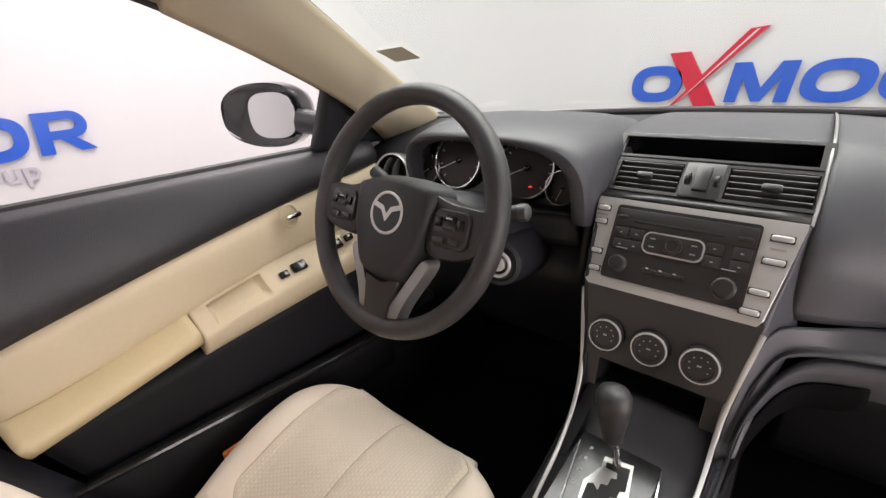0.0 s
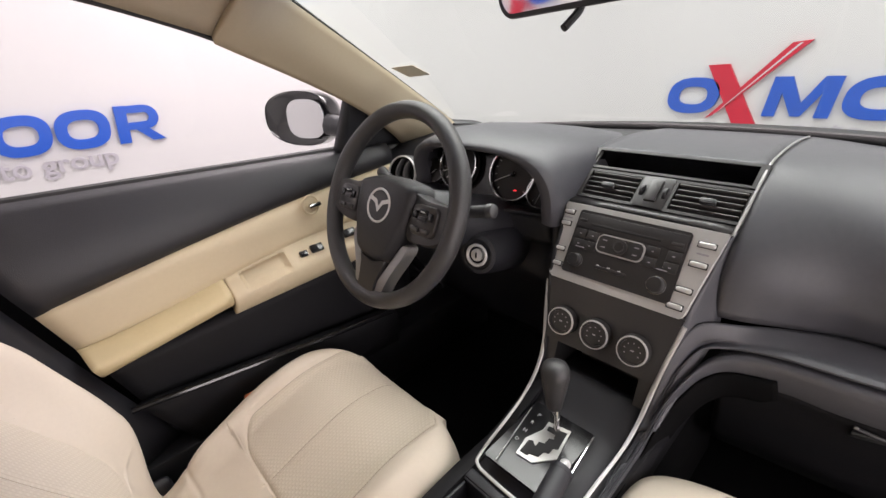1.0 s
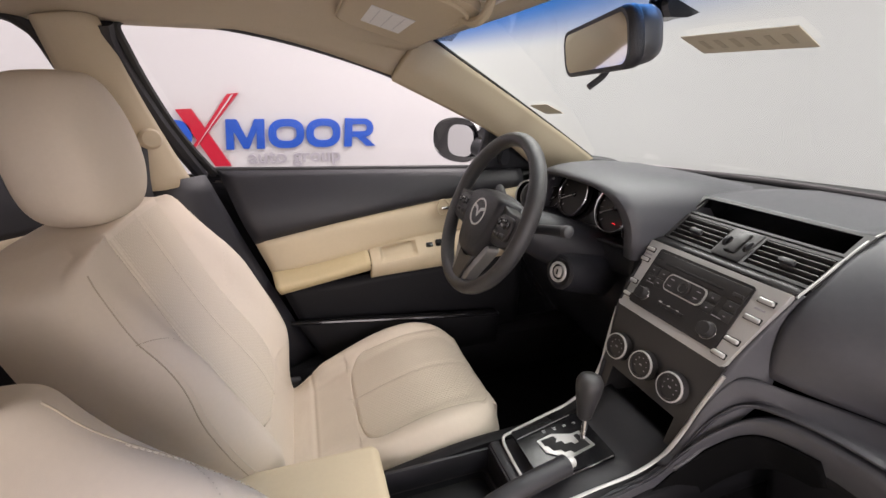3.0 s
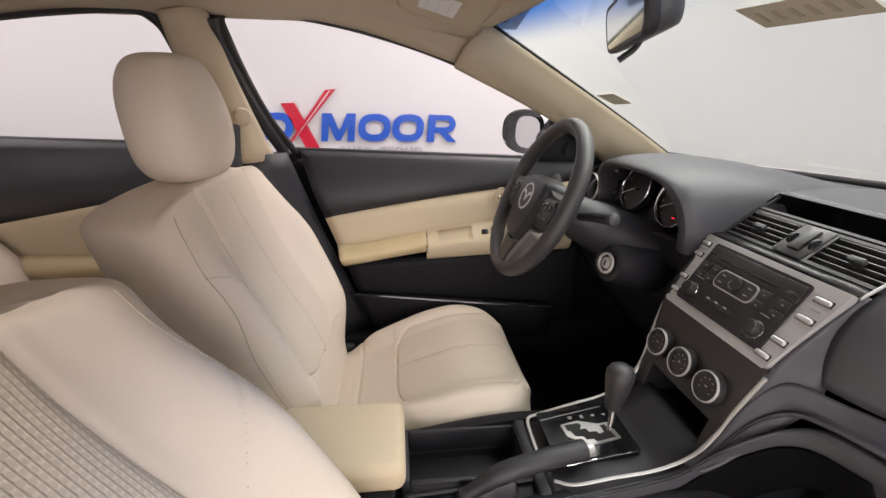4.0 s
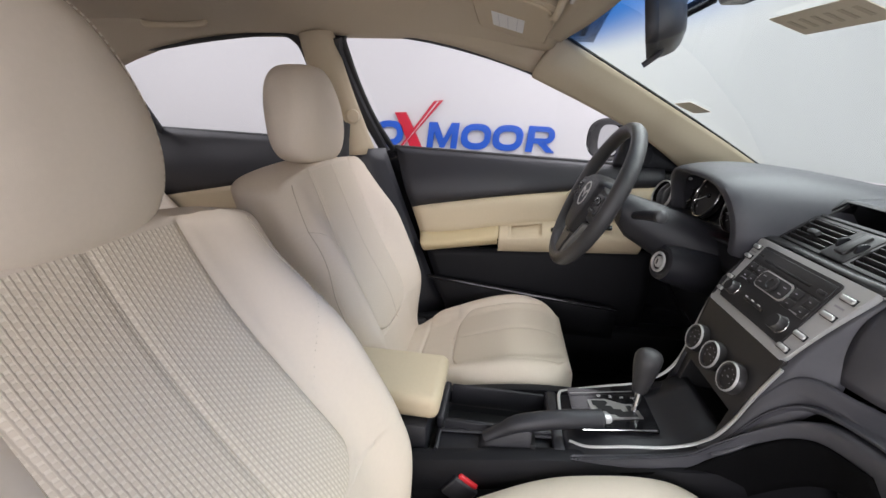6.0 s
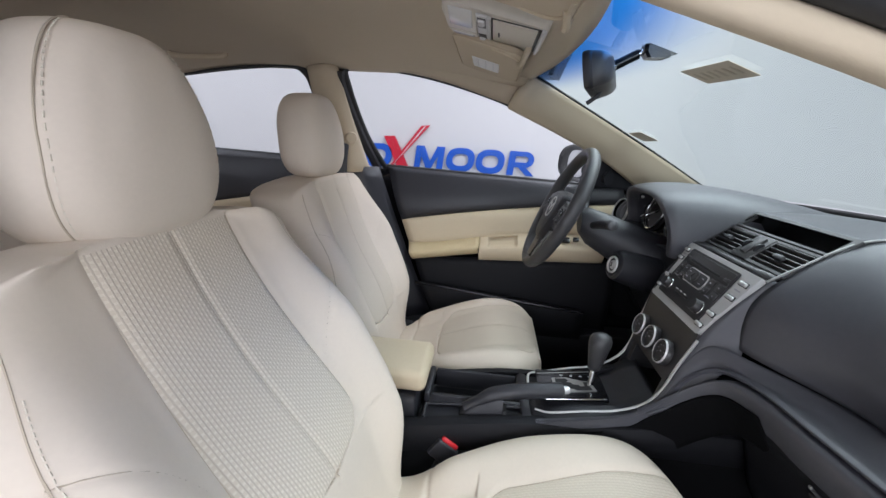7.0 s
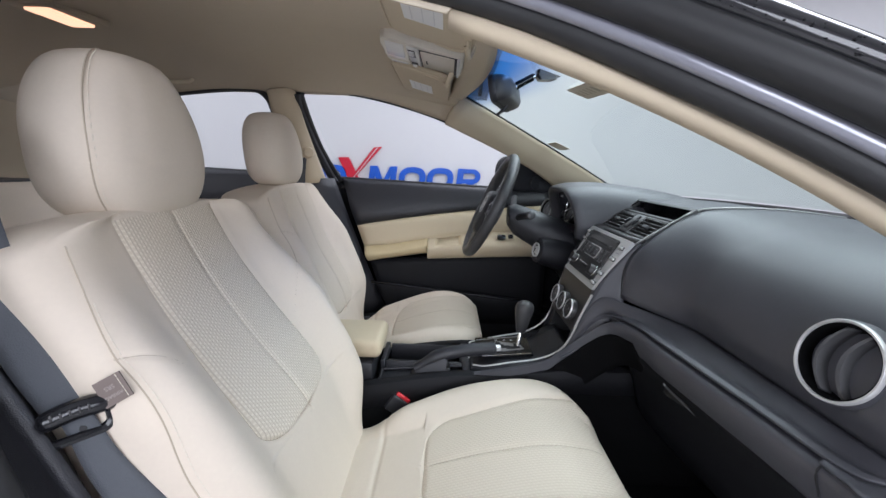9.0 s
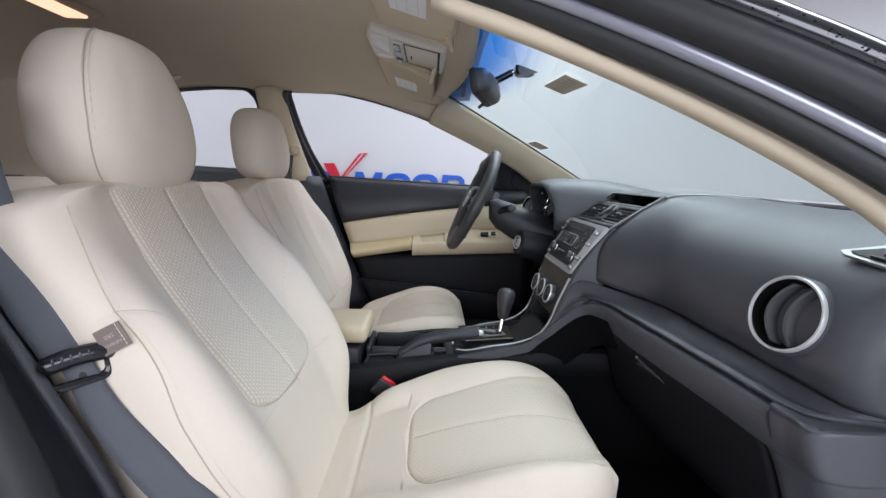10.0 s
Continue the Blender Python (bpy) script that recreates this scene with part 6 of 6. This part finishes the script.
        tagged(part("stitching", b, M_STITCH, head, "cream stitches"), kind="stuff")
    for x in (-0.055, 0.055):
        base_p = o + up * (H - 0.03) + fw * -0.05 + V(x, 0, 0)
        part("headrest_post", tube([base_p, base_p + up * 0.06], 0.0065, 10), M_STRIP, st, "chrome headrest post")
        part("post_collar", lathe(o + up * (H - 0.002) + fw * -0.05 + V(x, 0, 0), up, [(0.013, -0.006), (0.013, 0.004), (0.008, 0.006)], 16), M_PILLAR, st)
    # hard parts below
    part("side_valance", rbox(oc + V(out * 0.225, 0, 0) + cf * 0.22 + cu * -0.135, (0.035, 0.44, 0.11), 0.015, Euler((r, 0, 0)).to_matrix(), seg=3), M_BLACK, st, "black plastic side cover")
    part("seat_base", rbox(V(cx, hy + 0.20, (hz - 0.08 + 0.23) / 2 - 0.01), (0.40, 0.42, hz - 0.28), 0.02), M_DARK, st, "black seat base")
    part("recliner_cover", rbox(o + V(out * 0.235, -0.03, -0.06), (0.03, 0.10, 0.12), 0.02, seg=3), M_BLACK, st)
    return st, on_back


front_seat(-0.362, -0.125, 0.415, 21, 18, 0.50, 0.625, 1.03, -1, "beige cloth driver's seat with ribbed insert", 0.0, 0.012, 0.0, 0.168, 0.13, cloth=M_RIB_SOFT)
pas, on_p = front_seat(0.414, 0.025, 0.408, 25.5, 15, 0.56, 0.664, 1.13, 1, "beige cloth passenger seat with ribbed insert and tag", 0.022, 0.0, 0.018, sink=0.036, cin=0.046, cdrop=0.006, fan=0.15)

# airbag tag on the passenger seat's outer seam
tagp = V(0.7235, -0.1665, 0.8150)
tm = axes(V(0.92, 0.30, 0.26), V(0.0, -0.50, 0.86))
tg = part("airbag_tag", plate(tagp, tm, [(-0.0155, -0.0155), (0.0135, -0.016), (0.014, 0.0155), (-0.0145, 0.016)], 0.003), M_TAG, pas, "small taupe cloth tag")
tt = tm @ Matrix.Rotation(math.pi, 3, "Z")
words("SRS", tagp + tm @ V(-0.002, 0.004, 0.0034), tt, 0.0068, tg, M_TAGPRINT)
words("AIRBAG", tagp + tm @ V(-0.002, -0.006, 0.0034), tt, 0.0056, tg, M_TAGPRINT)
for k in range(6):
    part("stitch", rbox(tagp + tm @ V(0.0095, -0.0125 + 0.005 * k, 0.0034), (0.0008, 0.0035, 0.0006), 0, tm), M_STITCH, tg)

# buckles
bk = thing("seat_buckle", (0.130, 0.10, 0.40), "black seat belt buckle with red button", "buckle", "seat buckles")
bm3 = Euler((radians(-35), 0, 0)).to_matrix()
part("stalk", tube([(0.135, 0.04, 0.30), (0.132, 0.07, 0.38), (0.130, 0.095, 0.44)], 0.012, 8, 8), M_BLACK, bk)
part("body", rbox((0.130, 0.093, 0.445), (0.030, 0.055, 0.05), 0.006, bm3, seg=3), M_BLACK, bk)
part("release_button", rbox((0.130, 0.108, 0.468), (0.022, 0.042, 0.012), 0.004, bm3, seg=3), M_REDB, bk, "red release button")
rf_ = thing("reflector_tab", (-0.63, 0.05, 0.45), "small orange reflector on the driver's door side", "reflector")
part("lens", rbox((-0.632, 0.10, 0.47), (0.012, 0.04, 0.02), 0.004), M_AMBER, rf_)

# passenger seat belt
belt_t = thing("seat_belt", (0.73, -0.22, 0.50), "dark grey seat belt hanging with its black guide", "seat belt")


def ribbon(pts, width, facing, n=40, taper=1.0):
    """A flat strap along pts that faces the given way."""
    p = spline(pts, n)
    rows = []
    for i in range(n):
        d = (p[min(i + 1, n - 1)] - p[max(i - 1, 0)]).normalized()
        b = d.cross(Vector(facing)).normalized()
        w = width * (taper + (1 - taper) * smoothstep(0, 0.5, i / (n - 1)))
        rows.append([p[i] + b * w * u for u in (-0.5, -0.25, 0, 0.25, 0.5)])
    return skin(rows)


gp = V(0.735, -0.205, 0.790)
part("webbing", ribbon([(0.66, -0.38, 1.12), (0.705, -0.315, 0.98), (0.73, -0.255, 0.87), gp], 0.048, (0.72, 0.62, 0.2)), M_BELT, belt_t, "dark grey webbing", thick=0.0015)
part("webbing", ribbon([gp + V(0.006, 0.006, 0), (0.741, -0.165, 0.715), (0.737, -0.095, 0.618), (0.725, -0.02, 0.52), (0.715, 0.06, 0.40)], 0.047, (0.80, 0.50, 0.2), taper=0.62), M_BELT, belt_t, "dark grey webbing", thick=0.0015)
gmx = axes((0.72, 0.62, 0.2), (-0.20, -0.30, 0.90))
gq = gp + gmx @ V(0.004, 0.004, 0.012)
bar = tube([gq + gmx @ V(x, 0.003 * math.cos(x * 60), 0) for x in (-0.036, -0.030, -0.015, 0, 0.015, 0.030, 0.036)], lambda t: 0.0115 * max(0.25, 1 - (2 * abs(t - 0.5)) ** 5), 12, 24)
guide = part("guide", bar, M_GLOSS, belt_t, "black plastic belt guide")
loop = [gq + gmx @ V(x - 0.004, y - 0.014, -0.003) for x, y in rounded(0.060, 0.030, 0.011, 6)]
part("guide_loop", tube(loop, 0.0055, 8, closed=True, up=tuple(gmx @ V(0, 0, 1))), M_GLOSS, guide)
for k in range(5):
    part("guide_rib", rbox(gq + gmx @ V(-0.022 + 0.008 * k, 0.004, 0.0108), (0.0022, 0.007, 0.0022), 0.0008, gmx), M_FACE, guide)
part("tongue", rbox(gq + gmx @ V(0.030, -0.034, -0.003), (0.008, 0.034, 0.003), 0.001, gmx @ Matrix.Rotation(radians(18), 3, "Z")), M_CHROME, belt_t, "chrome belt tongue")
part("stop_button", lathe(gq + gmx @ V(0.002, -0.022, -0.006), gmx @ V(0, 0, 1), [(0.006, 0), (0.006, 0.003), (0.001, 0.004)], 14), M_DARK, belt_t)
# belt anchor and belt on the driver's pillar
ba = thing("belt_anchor", (-0.60, -0.37, 1.10), "beige belt height adjuster with belt on the pillar", "belt anchor")
part("knob", lathe((-0.552, -0.345, 1.105), (0.9, 0.4, 0.1), [(0.022, -0.03), (0.022, 0), (0.017, 0.008), (0.001, 0.010)], 20), M_PILLAR, ba, "beige adjuster knob")
part("webbing", ribbon([(-0.575, -0.385, 1.10), (-0.60, -0.40, 0.95), (-0.63, -0.36, 0.75), (-0.64, -0.30, 0.5)], 0.046, (1, 0.3, 0)), M_BELT, ba, "dark grey webbing", thick=0.0015)

# ---------------------------------------------------------------- overhead: visors, console, mirror, lamp
def slab_shape(c, m, w, h, d, r):
    """A padded slab with rounded corners, d thick, whose middle is c."""
    o = rounded(w, h, r, 7)
    rows = []
    for k in range(9):
        t = math.pi * k / 8
        g = 1 - 2 * 0.35 * d * (1 - math.sin(t)) / min(w, h)
        rows.append([Vector(c) + m @ V(x * g, y * g, -d / 2 * math.cos(t)) for x, y in o])
    return skin(rows, True, True)


def visor(c, w, side, roll, label):
    v = thing("sun_visor", c, label, "sun visor", "sun visors")
    m = Euler((radians(-15), radians(roll), 0)).to_matrix()
    c = Vector(c)
    part("panel", slab_shape(c, m, w, 0.166, 0.020, 0.032), M_PILLAR, v, "folded beige visor")
    edge = [c + m @ V(x, y, -0.0062) for x, y in rounded(w + 0.001, 0.167, 0.032, 7)]
    part("edge_seam", tube(edge, 0.0016, 6, closed=True), M_PILLAR, v)
    lx = side * 0.035
    part("warning_label", rbox(c + m @ V(lx, -0.008, -0.0102), (0.125, 0.070, 0.0014), 0, m), M_LABEL, v, "white printed label")
    for k in range(3):
        part("print_bar", rbox(c + m @ V(lx, -0.028 + 0.020 * k, -0.0112), (0.105, 0.0016, 0.0004), 0, m), M_FAINT, v)
    # finger lip along the front edge by the inner end
    part("finger_lip", tube([c + m @ V(-side * (w / 2 - 0.012), 0.010, -0.0085), c + m @ V(-side * (w / 2 - 0.014), 0.050, -0.0105), c + m @ V(-side * (w / 2 - 0.040), 0.072, -0.0105), c + m @ V(-side * (w / 2 - 0.10), 0.074, -0.009)], 0.0035, 8, 20), M_PILLAR, v)
    clip = [c + m @ V(-side * (w / 2 - 0.060), 0.070, -0.006), c + m @ V(-side * (w / 2 - 0.030), 0.078, -0.016), c + m @ V(-side * (w / 2 + 0.004), 0.080, -0.012), c + m @ V(-side * (w / 2 + 0.008), 0.082, 0.012)]
    part("pivot_clip", tube(clip, 0.0065, 8, 14), M_PILLAR, v)
    return v


visor((-0.212, 0.125, 1.321), 0.36, -1, -1, "folded beige driver's sun visor under the headliner")
visor((0.398, 0.166, 1.322), 0.29, 1, 0, "folded beige passenger sun visor under the headliner")
oh = thing("overhead_console", (0.03, 0.13, 1.345), "beige overhead lamp console with sunglass box", "overhead console")
on3 = V(0, -0.2, -1).normalized()
om3 = axes(on3, (0, 1, 0))
oc3 = V(0.025, 0.134, 1.333)


def console_outline(g):
    """The console's outline: wide and round towards the rear, narrow in front."""
    pts = [(0.093, 0.098), (0.101, 0.090), (0.112, 0.0), (0.128, -0.060), (0.126, -0.082), (0.108, -0.094), (0.06, -0.100)]
    return [(x * g, y * g) for x, y in pts] + [(-x * g, y * g) for x, y in reversed(pts)]


part("body", skin([[oc3 + om3 @ V(x, y, h) for x, y in console_outline(g)] for g, h in ((1.05, -0.040), (1.02, -0.012), (1.0, -0.002), (0.985, 0.0), (0.60, 0.0008))], True, True), M_CONSOLE, oh, "pale grey-beige body")
part("lid_well", rbox(oc3 + om3 @ V(0, 0.041, 0.0005), (0.182, 0.094, 0.003), 0.001, om3), M_DARK, oh, "dark gap round the lid")
lid = part("storage_lid", rbox(oc3 + om3 @ V(0, 0.0395, 0.0022), (0.178, 0.083, 0.006), 0.003, om3), M_CONSOLE, oh, "flat storage lid")
part("lid_catch", rbox(oc3 + om3 @ V(0, 0.011, 0.0055), (0.030, 0.0035, 0.002), 0.0008, om3), M_DARK, lid)
for y in (-0.0085, 0.0905):
    part("lid_edge", rbox(oc3 + om3 @ V(0, y, 0.0028), (0.190, 0.007, 0.007), 0.002, om3), M_SILVER, oh, "silver edge bar")
part("switch_bar", rbox(oc3 + om3 @ V(0, -0.0225, 0.002), (0.200, 0.022, 0.007), 0.003, om3), M_SILVER, oh, "silver switch bar")
for sd in (-1, 1):
    part("switch_well", rbox(oc3 + om3 @ V(sd * 0.058, -0.0225, 0.0045), (0.066, 0.017, 0.004), 0.002, om3), M_VANE, oh)
    part("lamp_switch", rbox(oc3 + om3 @ V(sd * 0.066, -0.0225, 0.0065), (0.034, 0.013, 0.008), 0.003, om3), M_SILVER, oh, "small silver switch")
    tilt = om3 @ Matrix.Rotation(radians(sd * 7), 3, "Y")
    lens_at = oc3 + om3 @ V(sd * 0.066, -0.062, 0.003)
    part("lamp_frame", rbox(lens_at - tilt @ V(0, 0, 0.002), (0.104, 0.060, 0.010), 0.004, tilt), M_CONSOLE, oh)
    part("lamp_lens", rbox(lens_at, (0.082, 0.046, 0.010), 0.004, tilt), M_LENS, oh, "glossy white map lamp lens")
part("lamp_ridge", rbox(oc3 + om3 @ V(0, -0.062, 0.006), (0.026, 0.058, 0.008), 0.003, om3), M_CONSOLE, oh)

mir = thing("rear_view_mirror", (0.04, 0.36, 1.25), "black rear view mirror on the windshield", "mirror")
mn = V(-0.275, -0.93, -0.17).normalized()
mmx = axes(mn)
mc = V(0.026, 0.327, 1.254)
o_ = rounded(0.226, 0.061, 0.022)
part("housing", skin([[mc + mmx @ V(x * q, y * q2, h) for x, y in o_] for q, q2, h in ((1.0, 1.0, -0.004), (1.0, 1.0, -0.014), (0.97, 0.94, -0.028), (0.88, 0.82, -0.039), (0.70, 0.62, -0.046))], True, True), M_VANE, mir, "dark grey plastic housing")
part("rim", skin([[mc + mmx @ V(x * q, y * q2, h) for x, y in o_] for q, q2, h in ((1.0, 1.0, -0.013), (1.02, 1.05, -0.010), (1.02, 1.05, -0.001), (1.0, 1.0, 0.003), (0.94, 0.82, 0.0022))], True), M_BLACK, mir, "black rim")
part("mirror_glass", plate(mc + mmx @ V(0, 0, 0.0005), mmx, rounded(0.214, 0.052, 0.018), 0.002), M_MIRROR, mir, "silvered glass")
part("dip_lever", tube([mc + mmx @ V(0, -0.026, -0.020), mc + mmx @ V(0, -0.036, -0.012), mc + mmx @ V(0, -0.044, 0.002), mc + mmx @ V(0.0, -0.047, 0.008)], 0.0042, 8, 12), M_BLACK, mir, "small dipping lever")
part("neck", tube([mc + mmx @ V(0.002, 0.010, -0.038), V(0.022, 0.374, 1.278)], 0.0052, 10), M_CHROME, mir, "chrome ball neck")
part("arm", tube([V(0.022, 0.368, 1.276), V(0.021, 0.372, 1.2785), V(0.020, 0.408, 1.2985), V(0.020, 0.413, 1.301)], lambda t: 0.0094 if 0.02 < t < 0.98 else 0.0066, 14, 24), M_GLOSS, mir, "short thick black arm")
part("neck", tube([V(0.020, 0.411, 1.300), V(0.020, 0.426, 1.307)], 0.0048, 10), M_CHROME, mir, "chrome ball neck")
wedge = [(0.421, 1.318), (0.419, 1.305), (0.427, 1.293), (0.455, 1.294), (0.474, 1.301)]
part("mount", skin([[V(0.020 + x, y + dy, z) for y, z in wedge] for x, dy in ((-0.017, 0.006), (-0.012, 0.0), (0.012, 0.0), (0.017, 0.006))], True, True), M_GLOSS, mir, "black wedge mount on the glass")

dl = thing("dome_lamp", (0.15, -0.66, 1.36), "lit warm dome lamp in the headliner", "lamp")
part("frame", rbox((0.15, -0.66, 1.378), (0.16, 0.10, 0.016), 0.005), M_HEAD, dl)
part("lens", rbox((0.15, -0.66, 1.370), (0.12, 0.055, 0.012), 0.004), M_DOME, dl, "glowing warm lens")
gh = thing("grab_handle", (-0.42, -0.80, 1.34), "beige folded grab handle over the rear door", "grab handle")
part("bar", tube([(-0.425, -0.71, 1.350), (-0.42, -0.73, 1.334), (-0.42, -0.88, 1.332), (-0.425, -0.90, 1.348)], 0.009, 8, 20), M_PILLAR, gh)

# ---------------------------------------------------------------- slips on the windshield
def slip(corners, name, label, bars):
    n = (corners[1] - corners[0]).cross(corners[3] - corners[0]).normalized()
    if n.y > 0:
        n = -n
    bm = bmesh.new()
    lo = [bm.verts.new(c) for c in corners]
    hi = [bm.verts.new(c + n * 0.0012) for c in corners]
    bm.faces.new(lo)
    bm.faces.new(hi)
    for i in range(4):
        bm.faces.new((lo[i], lo[(i + 1) % 4], hi[(i + 1) % 4], hi[i]))
    s = thing(name, corners[3], label, "paper slip")
    part("sheet", bm, M_PAPER, s)
    if bars:
        ex, ey = corners[1] - corners[0], corners[3] - corners[0]
        for k in range(6):
            p = corners[0] + ex * (0.14 + 0.145 * k) + ey * 0.5 + n * 0.0018
            m = Matrix((ex.normalized(), ey.normalized(), n)).transposed()
            part("print_bar", rbox(p, (ex.length * 0.05, ey.length * 0.45, 0.0006), 0, m), M_PRINT, s)


def on_glass(x, z):
    """The point of the windshield's inner face at x and height z."""
    best = None
    e = spline(WS, 200)
    for j, p in enumerate(e):
        w = j / 199
        u = (x - CX) / (CX - p.x + 0.01)
        g = V(x, p.y + (0.05 + 0.17 * w) * (1 - u * u), p.z + (0.012 + 0.028 * math.sin(math.pi * w)) * (1 - u * u))
        if best is None or abs(g.z - z) < abs(best.z - z):
            best = g
    return best + V(0, -0.005, -0.003)


slip([on_glass(-0.020, 1.283), on_glass(0.140, 1.278), on_glass(0.130, 1.258), on_glass(-0.028, 1.264)], "paper_slip", "tan paper slip with printed bars on the windshield", True)
slip([on_glass(-0.63, 1.176), on_glass(-0.575, 1.180), on_glass(-0.58, 1.155), on_glass(-0.635, 1.152)], "paper_slip", "small tan paper slip low on the windshield", False)
